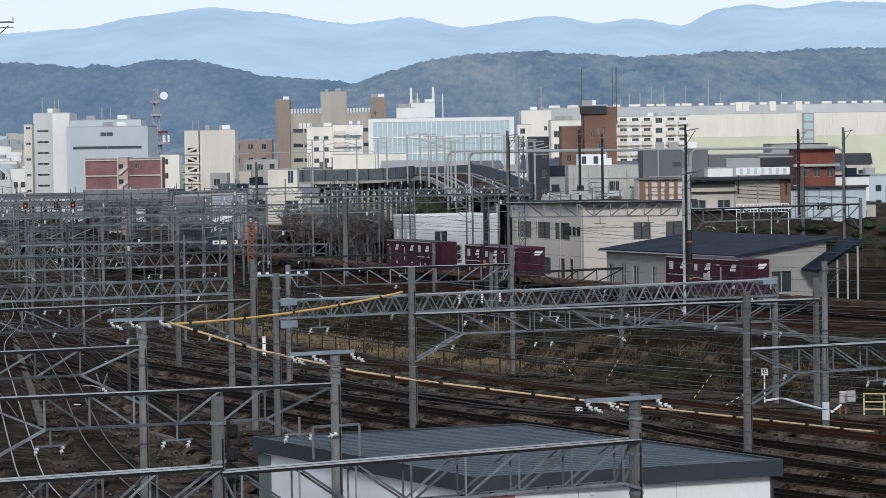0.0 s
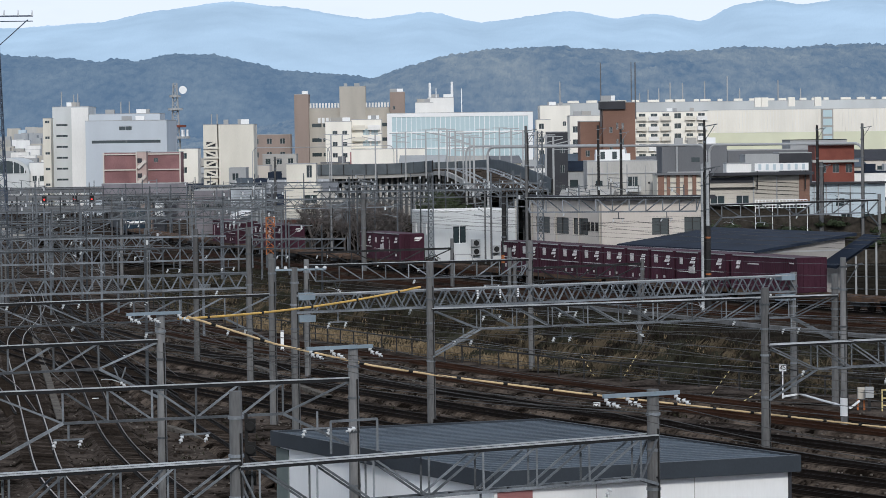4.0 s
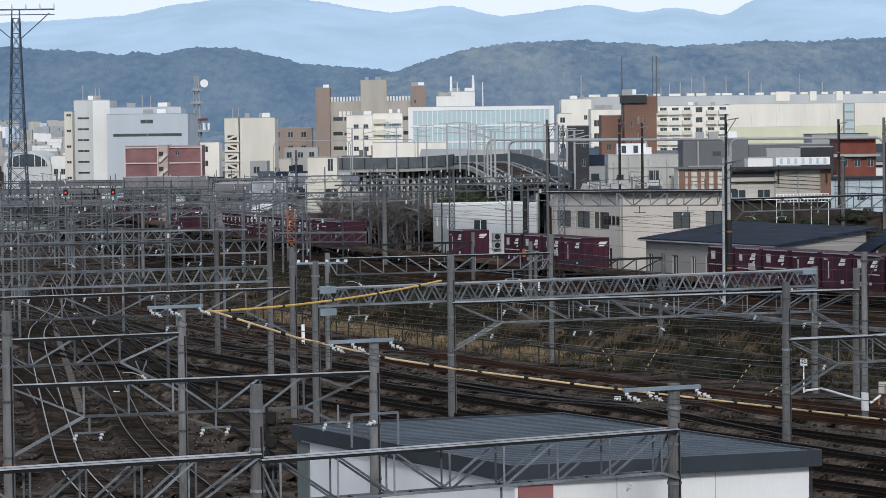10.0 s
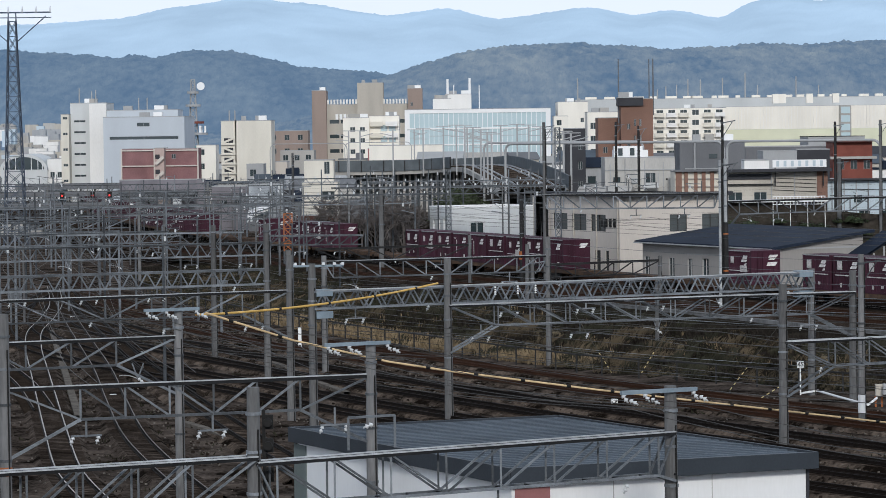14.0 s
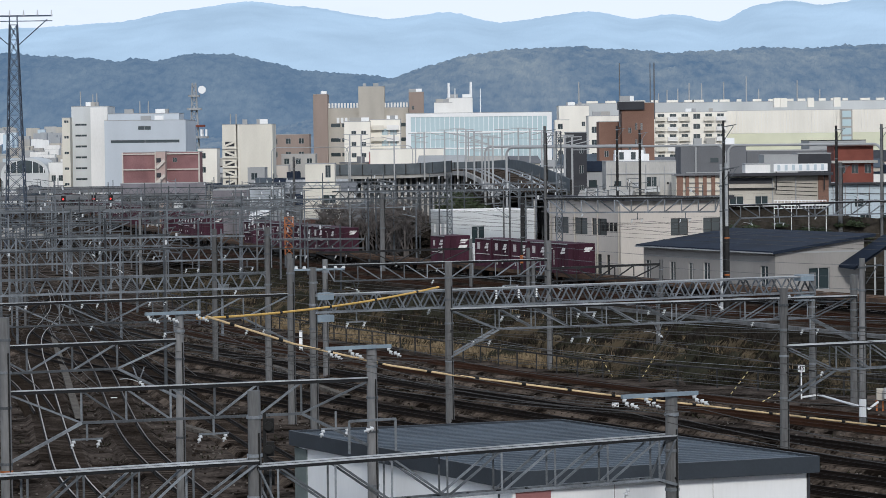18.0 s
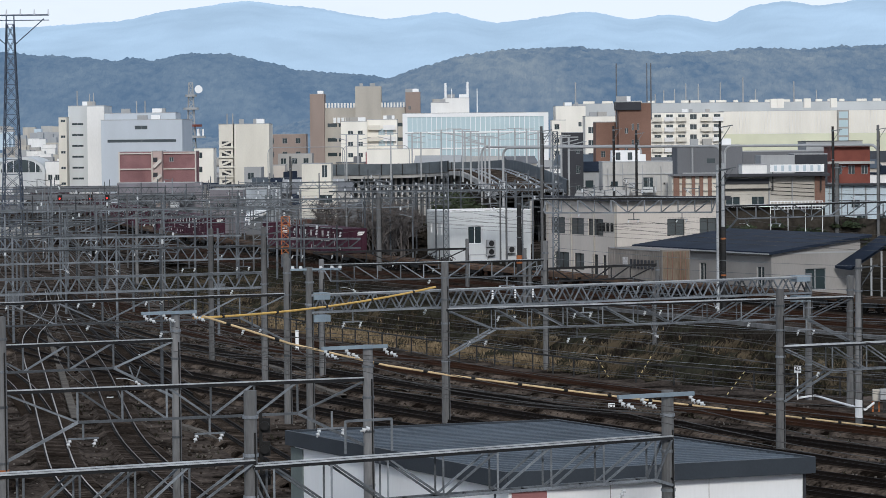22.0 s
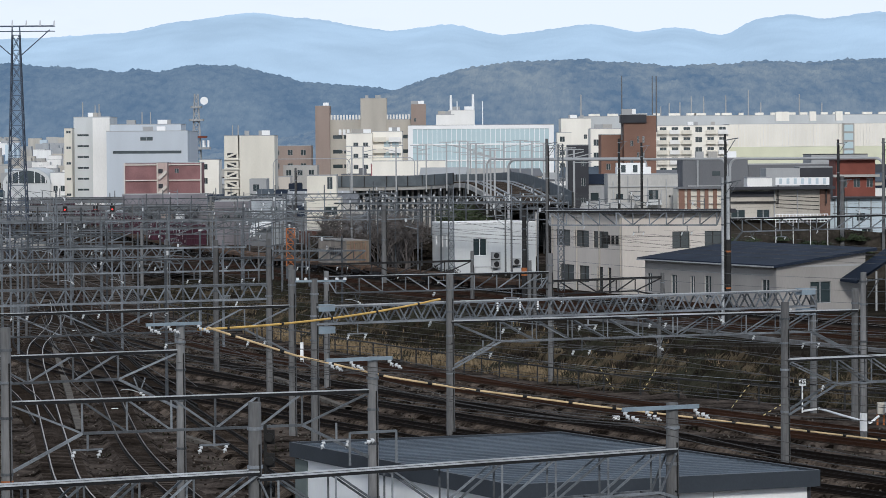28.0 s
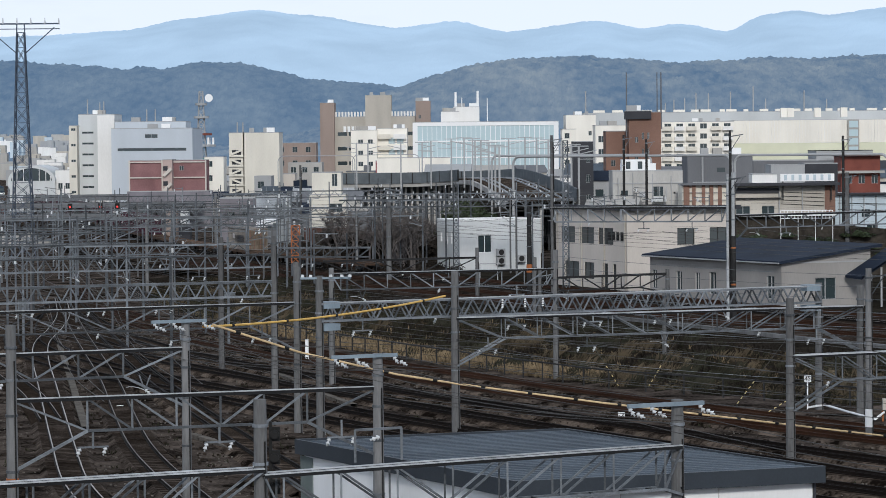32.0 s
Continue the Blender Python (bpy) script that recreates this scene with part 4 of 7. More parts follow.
block("roof_terrace", "white parapet wall of a roof terrace", 97.61, 105.61, 345, 11.21, 4, M_WHITE)
block("flat_hall", "long grey flat-roofed hall", 98.0, 125.49, 445, 12.2, 12, M_GREYDARK)
block("flat_hall", "pale grey flat-roofed hall with a dark roof edge", 118.25, 136.43, 520, 13.41, 12, M_GREYWALL, framing=M_STEELD)
shop = block("town_house", "beige low commercial building with dark ground storey and eaves", 91.88, 124.25, 330, 10.13, 8, M_BEIGED, z0=6.95, front=[(0.15, 0.15, 1.5, 0.85), (2.9, 0.15, 1.35, 0.85)])
block("town_house", "pale blue sheet-clad low building", 124.27, 148.64, 335, 9.0, 8, M_BLUEPALE, front=grid(3, 1, 1.0, 2.4, 1.2, 4.6, 1, 1.1))
block("red_house", "red-painted flat-roofed building with concrete balcony band", 126.24, 138.79, 430, 12.8, 8, M_RED, front=grid(3, 2, 0.6, 1.8, 0.9, 6.0, 3.0, 1.2))
block("town_house", "beige three-storey house with set-back terrace", -44.83, -33.19, 400, 8.6, 8, M_CREAM, front=[(2.6, 6.3, 1.6, 1.1), (2.6, 4.0, 1.6, 0.95)])
block("town_house", "beige upper storey with a dark door", -44.01, -34.56, 403, 11.4, 6, M_CREAM, front=[(2.6, 9.6, 0.7, 1.6)])
def arched_hall():
    d = 650
    x0, x1, z0, z1 = -92.21, -82.29, 8.26, 11.57
    root = thing("sports_hall", "pale low hall with a dark glazed arched gable", "hall")
    w = (x1 - x0) / 2
    arch = [(x0 + w - w * math.cos(a), z0 + (z1 - z0) * math.sin(a)) for a in [k * math.pi / 16 for k in range(17)]]
    m = Mesh().quad((x0, d, 0), (x1, d, 0), (x1, d, z0), (x0, d, z0))
    m.quad(*[(x, d, z) for x, z in reversed(arch)])
    for (a, b), (c, e) in zip(arch, arch[1:]):
        m.quad((a, d, b), (c, d, e), (c, d + 20, e), (a, d + 20, b))
    part("wall", m, M_COOLWALL, root)
    inner = [(x0 + w + (x - x0 - w) * 0.86, z0 + 0.1 + (z - z0) * 0.8) for x, z in arch]
    g = part("arched_window", Mesh().quad(*[(x, d - 0.06, z) for x, z in reversed(inner)]), M_GLASS, root)
    for k in range(2, 15, 2):
        part("mullion", Mesh().bar((inner[k][0], d - 0.12, z0 + 0.1), (inner[k][0], d - 0.12, inner[k][1]), 0.12), M_WHITE2, g)


arched_hall()
for k, (a, b, top, d, w, label) in enumerate((
    (480, 550, 231, 690, M_TAUPE, "long dusky red-brown tiled building"),
    (448, 482, 262, 640, M_WARMWHITE, "pale low commercial building in the town behind"),
    (500, 560, 266, 660, M_CONCB, "grey concrete commercial building in the town behind"),
    (352, 386, 256, 660, M_WARMWHITE, "pale low apartment building in the town behind"),
    (322, 352, 272, 640, M_CREAM, "cream low commercial building in the town behind"),
    (440, 470, 290, 545, M_GREYWALL, "grey low workshop in the town behind"),
    (470, 512, 286, 575, M_BEIGE, "beige low workshop in the town behind"),
    (655, 700, 262, 640, M_PINKISH, "dusty red low building with shop front"),
    (985, 1010, 205, 700, M_WARMWHITE, "white apartment building in the town behind"),
    (1395, 1432, 262, 470, M_DARK, "dark clad low building in the town behind"),
)):
    wide = (b - a) / 5500 * d
    n = max(1, int(wide / 2.4))
    top_z = 14.4 - (top + (a - 784) * 0.0122 - 239) / 5500 * d
    rows = max(1, int((top_z - 4) / 3))
    block("town_block", label, (a - 784) / 5.5, (b - 784) / 5.5, d, top_z, 9, w, front=grid(n, rows, 0.6, wide / n, 1.1, top_z - 3.0 * rows + 0.9, 3.0, 1.2))
far = random.Random(91)
for k in range(120):
    slope = far.random()
    d = 1200 + 1300 * slope
    b = far.uniform(-148, -116) if k < 86 else far.uniform(-80, -45)
    h = 14.4 + d * (-0.0075 + (0.013 if k < 86 else 0.004) * slope) + far.uniform(-2, 2)
    block("far_house", "small pale far house at the foot of the hill", b, b + far.uniform(5, 10) * 1000 / d, d, max(4, h), 7, far.choice((M_WHITE, M_BEIGED, M_CONCB, M_GREYWALL, M_BLUEPALE)), roof=far.choice((M_SLATE, M_GREYDARK, M_CONCB)), split=False)
block("hall_wing", "pale low wing beside the arched hall", -126.57, -121.48, 652, 10.53, 9, M_WHITE, front=grid(2, 1, 0.6, 1.5, 0.9, 6.6, 1, 1.2))

block("dark_building", "dark clad narrow building beside the ramp", 40.2, 46.6, 470, 15.2, 8, M_DARK, front=grid(1, 3, 1.9, 1.8, 0.6, 6.0, 3.0, 1.2))
block("town_house", "white low building behind the viaduct with a shop strip", -23.04, 0.59, 600, 12.6, 9, M_WARMWHITE, front=grid(5, 2, 1.0, 2.4, 1.5, 4.0, 3.0, 1.2))


# ---- hills ----
def ridge(name, label, d, deep, crest, material, rough, step):
    """A wooded ridge with peaks and saddles (bearing per 1000 m, height), falling towards the viewer."""
    m = Mesh()
    x0, x1 = -230.0, 230.0
    n = int((x1 - x0) / step)
    rows = 56
    for j in range(rows):
        v = j / (rows - 1)
        y = d - deep * (1 - v)
        for i in range(n + 1):
            b = x0 + step * i
            h = crest[0][1] if b < crest[0][0] else crest[-1][1]
            for (b0, h0), (b1, h1) in zip(crest, crest[1:]):
                if b0 <= b < b1:
                    k = (b - b0) / (b1 - b0)
                    h = h0 + (h1 - h0) * (k * 0.35 + 0.65 * (1 - math.cos(math.pi * k)) / 2)
            x = b * y / 1000.0
            fold = 1 + 0.14 * (1 - v) * smooth_noise(x, y * 0.4, d / 16.0, 2.0)
            z = h * (1 - (1 - v) ** 1.6) * fold + rough * min(1.0, 3 * v) * (0.25 * smooth_noise(x, y, d / 60.0) + 0.22 * smooth_noise(x, y * 0.7, d / 150.0, 3.0) + 0.45 * smooth_noise(x, y, d / 420.0, 7.0) + 0.45 * smooth_noise(x, y, d / 900.0, 9.0))
            m.v.append((x, y, z if j else -5.0))
    w = n + 1
    for j in range(rows - 1):
        for i in range(n):
            m.f.append((j * w + i, j * w + i + 1, (j + 1) * w + i + 1, (j + 1) * w + i))
    return solo(name, m, material, label, "hill", kind="structure")


# Aerial haze is painted in as a bluish emission on hills and mountains
M_HILL = mat("woods_with_haze_glow", (0.085, 0.09, 0.075), 0.95, vary=0.5, size=60.0, fine=0.11, bump=0, second=(0.02, 0.028, 0.03), glow=((0.16, 0.25, 0.38), 0.6), grain=0.9, squash=0.2)
M_HILLB = mat("bare_woods_with_haze_glow", (0.14, 0.13, 0.09), 0.95, vary=0.5, size=55.0, fine=0.11, bump=0, second=(0.022, 0.03, 0.03), glow=((0.16, 0.25, 0.38), 0.6), grain=0.9, squash=0.2)
M_MOUNT = mat("mountain_with_haze_glow", (0.07, 0.08, 0.085), 0.95, vary=0.4, size=130.0, fine=0.02, bump=0, glow=((0.46, 0.6, 0.735), 0.88))
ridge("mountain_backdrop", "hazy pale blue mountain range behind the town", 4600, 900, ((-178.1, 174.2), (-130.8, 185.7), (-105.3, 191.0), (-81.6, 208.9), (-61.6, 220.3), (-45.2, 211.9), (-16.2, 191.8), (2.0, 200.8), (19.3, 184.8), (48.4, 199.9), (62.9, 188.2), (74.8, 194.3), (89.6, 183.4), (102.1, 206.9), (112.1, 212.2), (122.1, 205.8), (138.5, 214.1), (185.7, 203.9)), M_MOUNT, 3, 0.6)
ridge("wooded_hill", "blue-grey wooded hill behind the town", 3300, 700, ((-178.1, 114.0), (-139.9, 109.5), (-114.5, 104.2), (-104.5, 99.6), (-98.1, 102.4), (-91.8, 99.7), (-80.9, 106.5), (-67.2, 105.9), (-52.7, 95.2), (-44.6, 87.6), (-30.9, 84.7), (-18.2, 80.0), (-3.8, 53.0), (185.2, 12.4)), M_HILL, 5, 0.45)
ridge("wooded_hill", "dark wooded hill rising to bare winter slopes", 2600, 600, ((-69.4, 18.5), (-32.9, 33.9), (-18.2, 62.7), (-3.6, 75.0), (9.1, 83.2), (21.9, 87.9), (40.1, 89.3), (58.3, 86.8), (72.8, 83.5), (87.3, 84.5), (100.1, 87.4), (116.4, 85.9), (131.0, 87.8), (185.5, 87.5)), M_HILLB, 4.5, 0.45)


# ---- insulators and wires ----
def disc_string(long=0.25, n=2, r=0.085):
    m = Mesh()
    for k in range(n):
        z = -long * (k + 0.7) / n
        m.tube((0, 0, z), (0, 0, z + long / n * 0.62), r, r * 0.45, 10)
    m.tube((0, 0, -long - 0.05), (0, 0, 0), 0.03, 0.03, 6)
    return m.data("insulator", M_PORC, True)


DISCS = disc_string()


def insulator(parent, at, tilt=(0, 0)):
    ob = part("insulator", DISCS, None, parent, "white porcelain insulator")
    ob.matrix_basis = pose(*at, tilt[0], tilt[1], 0)
    return ob


ALL_GANTRIES = [o for o in scene.objects if o.parent is None and o.name.split(".")[0] in ("gantry", "lattice_gantry")]
# pairs of insulators under the beams, and on short arms
for g in ALL_GANTRIES:
    chords = [c for c in g.children if c.name.split(".")[0] == "chord"]
    if not chords:
        continue
    vs = [Vector(v.co) for c in chords for v in c.data.vertices]
    zmin = min(v.z for v in vs)
    a = min(vs, key=lambda v: v.x)
    b = max(vs, key=lambda v: v.x)
    n = max(2, int((b - a).length / 4.2))
    for k in range(n):
        q = a.lerp(b, (k + 0.4 + 0.3 * random.random()) / n)
        if abs(q.x) > 0.15 * q.y + 2 or q.y > 300:
            continue
        z = zmin - 0.02
        kind = random.random()
        if kind < 0.3:
            insulator(g, (q.x, q.y, z - 0.02), (0, 25))
            continue
        if kind < 0.5:
            part("drop_arm", Mesh().bar((q.x - 0.22, q.y, z + 0.1), (q.x, q.y, z - 0.5), 0.05).bar((q.x + 0.22, q.y, z + 0.1), (q.x, q.y, z - 0.5), 0.05), M_STEEL, g)
            insulator(g, (q.x, q.y, z - 0.48), (0, -50))
            bow = [(q.x - 0.75 * i / 5, q.y, z - 0.5 + 0.14 * math.sin(math.pi * 0.7 * i / 5)) for i in range(6)]
            part("steady_arm", Mesh().line(bow, 0.016, 5), M_CAP, g, "curved pale steady arm")
            continue
        arm = part("drop_arm", Mesh().bar((q.x, q.y, z + 0.1), (q.x, q.y, z - 0.55), 0.07).bar((q.x - 0.5, q.y - 0.2, z - 0.5), (q.x + 0.5, q.y + 0.2, z - 0.5), 0.06), M_STEEL, g)
        insulator(g, (q.x - 0.42, q.y - 0.17, z - 0.52), (0, 20))
        insulator(g, (q.x + 0.42, q.y + 0.17, z - 0.52), (0, 20))


def cross_arm(root, at, u, left, right, drops):
    """A steel arm on a mast top with strings of insulators under it."""
    x, y, z = at
    arm = part("cross_arm", Mesh().bar((x - u[0] * left, y - u[1] * left, z), (x + u[0] * right, y + u[1] * right, z), 0.12), M_PLATE, root, "pale steel cross-arm with insulators")
    out = []
    for s in drops:
        p = (x + u[0] * s, y + u[1] * s, z - 0.06)
        insulator(arm, p, (0, -35))
        insulator(arm, (p[0] + 0.22, p[1], p[2] - 0.16), (0, -60))
        out.append((p[0] + 0.3, p[1], p[2] - 0.45))
    return out


U0 = (0.9, 0.436)
ends = []
z = 6.54
ends += cross_arm(gantry_d, (p1190[0], p1190[1] - 0.25, z), U0, 1.75, 0.9, (-1.7, -0.95, 0.75))
z = 7.16
p660 = (-2.55, 108.91)
ends += cross_arm(gantry_c, (p660[0], p660[1] - 0.25, z), U0, 1.75, 0.75, (-1.65, -0.85, 0.62))
z = 7.7
ends += cross_arm(gantry_e, (p317[0], p317[1] - 0.25, z), U0, 1.4, 0.9, (-1.3, -0.5, 0.75))


# standing insulators on the lattice gantry, and round ones on its mast arm
for x in (2.7, 3.87, 4.8):
    y = pa[1] + (x - pa[0]) * 0.5477
    string = Mesh()
    for k in range(4):
        string.tube((x, y - 0.32, 6.2 + 0.12 * k), (x, y - 0.32, 6.28 + 0.12 * k), 0.065, 0.04, 10)
    part("insulator_string", string, M_PORC, big_gantry, "white standing porcelain insulators")
arm = part("cross_arm", Mesh().bar((-7.4, 154.1, 8.0), (-4.9, 154.5, 8.0), 0.1), M_PLATE, big_gantry, "pale steel cross-arm")
for x in (-7.3, -6.9, -5.9, -5.35, -4.95):
    part("insulator", Mesh().tube((x, 154.2, 8.05), (x, 154.2, 8.17), 0.09, 0.07, 10), M_PORC, arm)


def wire(pts, label, r=0.016, material=None, name="overhead_wire"):
    return solo(name, Mesh().line(pts, r, 4), material or M_WIRE, label, "wire", group="overhead wires")


def hanging(a, b, sag, n=10):
    a, b = Vector(a), Vector(b)
    return [tuple(a.lerp(b, k / n) - Vector((0, 0, sag * 4 * (k / n) * (1 - k / n)))) for k in range(n + 1)]


# contact and carrier wires over the yard tracks
for row in YARD + ((-24.0, -26.0, 300), (-28.0, -31.0, 300)):
    low, high = [], []
    for x, y, _ in yard_path(*row, 92, 4.0):
        k = ((y - 92) % 44) / 44
        low.append((x, y, 4.75))
        high.append((x, y, 5.75 - 0.75 * 4 * k * (1 - k)))
    wire(low, "weathered grey contact wire over a yard track", 0.016)
    wire(high, "grey sagging carrier wire over a yard track", 0.016)
for plan in SWING_PLANS:
    low, high = [], []
    for x, y, _ in curve(plan, 6):
        k = ((y - 92) % 44) / 44
        low.append((x, y, 4.75))
        high.append((x, y, 5.75 - 0.75 * 4 * k * (1 - k)))
    wire(low, "weathered grey contact wire over the throat", 0.014)
    wire(high, "grey sagging carrier wire over the throat", 0.014)
for off in (0.0, 4.3, 9.0, -4.2):
    low, high = [], []
    for j in range(60):
        p = (on_line(-150 + 6.0 * j, 0) @ Matrix.Translation((-off, 0, 0))).translation
        s = (j * 6.0 % 48) / 48
        low.append((p.x, p.y, 6.9))
        high.append((p.x, p.y, 7.9 - 3.0 * s * (1 - s)))
    wire(low, "weathered grey contact wire over the raised line", 0.014)
    wire(high, "grey sagging carrier wire over the raised line", 0.014)
# feeders along the masts
for k, e in enumerate(ends):
    wire(hanging(e, (e[0] - 24, e[1] + 50, e[2] + 0.6), 0.8) , "grey feeder wire hanging between masts", 0.014)
    wire(hanging(e, (e[0] + 10, e[1] - 20, e[2] - 0.1), 0.3), "grey feeder wire hanging between masts", 0.014)
for z, off in ((7.6, 0.0), (6.9, 0.35), (6.2, -0.3), (5.2, 0.2), (4.4, -0.2), (3.6, 0.1)):
    wire(hanging((p795[0] + 0.3, p795[1] + off, z), (p795[0] + 34, p795[1] - 26 + off, z - 0.5), 0.6) , "thin grey wire from a mast towards the yard", 0.012, M_STEEL)
    wire(hanging((6.75, 193.94, z), (6.75 + 30, 193.94 - 22 + off, z - 0.6), 0.5), "thin grey wire along the bank", 0.014, M_STEEL)
for j in range(7):
    z = 7.2 + 0.45 * j
    wire(hanging((-14, 300 + j, z), (38, 262 + j, z + 0.3), 0.7), "thin grey wire before the office buildings", 0.007)
    wire(hanging((-60, 330 + 12 * j, 7.0 + 0.2 * j), (18, 345 + 12 * j, 8.0 + 0.1 * j), 1.0), "thin grey wire over the station throat", 0.02)
for j in range(14):
    d = 235 + 22 * j
    wire(hanging((-0.16 * d, d, 5.6 + 0.05 * j), (-0.03 * d, d + 40, 6.4), 0.6), "thin grey wire over the station throat", 0.018)

# yellow insulating sleeves on two wires
M_OLDSLEEVE = mat("faded_yellow_sleeve", (0.7, 0.52, 0.3), 0.65, vary=0.3, size=0.8)


def sleeve(pts, label, joint, thick=0.05, material=None):
    root = thing("wire_sleeve", label, "cable sleeve", group="yellow wire sleeves")
    part("sleeve", Mesh().line(pts, thick, 8), material or M_YELLOW, root)
    run_len, at = 0.0, joint * 0.5
    for a, b in zip(pts, pts[1:]):
        a, b = Vector(a), Vector(b)
        n = (b - a).length
        while at < run_len + n:
            c = a.lerp(b, (at - run_len) / n)
            e = (b - a).normalized() * 0.11
            part("joint", Mesh().tube(c - e, c + e, thick + 0.025, thick + 0.025, 10), M_BLACK, root)
            at += joint
        run_len += n


sleeve(hanging((-9.78, 123, 7.41), (-0.24, 154, 7.07), 0.25, 12), "straight yellow insulating sleeve on a wire between two masts", 6.4)
low = []
for x, y, z in ((-9.4, 123, 7.49), (-6.09, 126, 6.16), (-2.26, 129, 5.02), (0.32, 131, 4.44), (6.75, 136, 3.16), (15.64, 144, 1.43), (21.14, 149, 0.35), (28.52, 155, -0.97)):
    low.append((x, y, z))
sleeve(low, "drooping yellow insulating sleeve on a wire over the yard", 2.6, 0.045, M_OLDSLEEVE)

# ---- bank: grass, scrub, fence ----
def tufts(name, label, material, count, k0, k1, d0, d1, h0, h1, seed, blades=5, dense=None):
    rng = random.Random(seed)
    m = Mesh()
    for _ in range(count):
        d = rng.uniform(d0, d1)
        k = rng.uniform(k0, k1)
        x = bank_x(d) + 13.0 * k
        if dense is not None and smooth_noise(x, d, dense, seed) < rng.uniform(-0.25, 0.25):
            continue
        z = ground_z(x, d) - 0.08
        h = rng.uniform(h0, h1)
        for b in range(blades):
            t = rng.uniform(0, 6.28)
            lean = rng.uniform(0.1, 0.7) * h
            w = 0.035 + 0.05 * rng.random()
            ox, oy = x + rng.uniform(-0.25, 0.25), d + rng.uniform(-0.25, 0.25)
            i = len(m.v)
            m.v += [(ox - w * math.sin(t), oy + w * math.cos(t), z), (ox + w * math.sin(t), oy - w * math.cos(t), z), (ox + lean * math.cos(t), oy + lean * math.sin(t), z + h * rng.uniform(0.7, 1.1))]
            m.f.append((i, i + 1, i + 2))
    return solo(name, m, material, label, "grass", kind="stuff")


M_STRAW = mat("straw", (0.26, 0.2, 0.125), 0.95, vary=0.45, size=1.5, fine=2.0, bump=0)
M_WEED = mat("dull_green_weed", (0.034, 0.034, 0.022), 0.95, vary=0.5, size=1.5, fine=2.0, bump=0)
M_SCRUB = mat("dark_scrub", (0.03, 0.026, 0.022), 0.95, vary=0.5, size=1.5, fine=2.0, bump=0)
tufts("dry_grass", "pale straw-coloured dry grass along the foot of the bank", M_STRAW, 4200, -0.06, 0.2, 192, 250, 0.3, 0.8, 11, dense=4.0)
tufts("bank_weeds", "dull green weeds and dry stalks on the bank", M_WEED, 8000, 0.0, 0.9, 150, 330, 0.2, 0.45, 12, dense=5.0)
tufts("dark_scrub", "dark brown dead scrub on the bank", M_SCRUB, 9000, 0.1, 1.15, 150, 340, 0.25, 0.6, 13, blades=6)
tufts("dry_grass_patches", "thin patches of straw on the bank", M_STRAW, 260, 0.35, 1.0, 150, 300, 0.25, 0.6, 14, dense=3.0)

def reeds(name, label, material, count, seed, k1):
    """Tall leaning stalks in separate clumps."""
    rng = random.Random(seed)
    m = Mesh()
    done = 0
    while done < count:
        d, k = rng.uniform(150, 300), rng.uniform(0.02, k1)
        x = bank_x(d) + 13.0 * k
        if smooth_noise(x, d, 6.0, seed) < 0.02:
            continue
        done += 1
        z, r, tall = ground_z(x, d) - 0.1, rng.uniform(0.4, 1.2), rng.uniform(0.5, 1.15)
        for _ in range(int(90 * r)):
            a, q = rng.uniform(0, 6.28), r * rng.random() ** 0.6
            ox, oy = x + q * math.cos(a) * 1.3, d + q * math.sin(a)
            h = tall * rng.uniform(0.5, 1.0) * (1.1 - 0.5 * q / r)
            lx, ly = h * rng.gauss(0.28, 0.2), h * rng.gauss(0, 0.2)
            w = 0.02 + 0.022 * rng.random()
            i = len(m.v)
            m.v += [(ox - w, oy, z), (ox + w, oy, z), (ox + lx * 0.6 + w, oy + ly * 0.6, z + h * 0.75), (ox + lx * 1.4, oy + ly, z + h)]
            m.f += [(i, i + 1, i + 2), (i, i + 2, i + 3)]
    return solo(name, m, material, label, "grass", kind="stuff")


M_REED = mat("withered_reed", (0.105, 0.085, 0.058), 0.95, vary=0.5, size=1.5, fine=2.0, bump=0)
M_DULLREED = mat("grey_green_stalk", (0.042, 0.042, 0.031), 0.95, vary=0.5, size=1.5, fine=2.0, bump=0)
reeds("reed_clumps", "withered straw-brown clumps of tall grass on the bank", M_REED, 170, 51, 0.75)
reeds("dull_stalks", "grey-green clumps of stalks on the bank", M_DULLREED, 240, 52, 1.1)

fence = thing("trackside_fence", "low dark post and wire fence at the foot of the bank", "fence")
post = Mesh().box((0, 0, 0.55), (0.1, 0.1, 1.25)).data("post", M_STEELD)
prev = None
for j in range(64):
    d = 158 + 2.4 * j
    x = bank_x(d) - 1.6
    z = ground_z(x, d)
    ob = part("post", post, None, fence)
    ob.matrix_basis = pose(x, d, z)
    if prev:
        for h in (0.6, 1.12):
            part("rail_wire", Mesh().bar((prev[0], prev[1], prev[2] + h), (x, d, z + h), 0.025 if h < 0.9 else 0.09), M_STEELD, fence)
    prev = (x, d, z)

# concrete cable duct along the top of the bank
duct = thing("cable_duct", "long pale concrete cable duct along the bank top", "cable duct")
line = [(10.0, 237.0, 1.72), (13.3, 227.4, 1.72), (18.1, 216.1, 1.72), (22.1, 205.3, 1.72), (27.7, 193.3, 1.72), (34.0, 181.0, 1.72)]
part("duct", Mesh().sweep(line, [(-0.16, -0.12), (0.16, -0.12), (0.16, 0.14), (-0.16, 0.14)]), M_CONC, duct)
for a, b in zip(line, line[1:]):
    for k in range(4):
        q = Vector(a).lerp(Vector(b), k / 4)
        part("support", Mesh().box((q.x, q.y, 0.75), (0.3, 0.3, 1.75)), M_CONC, duct)

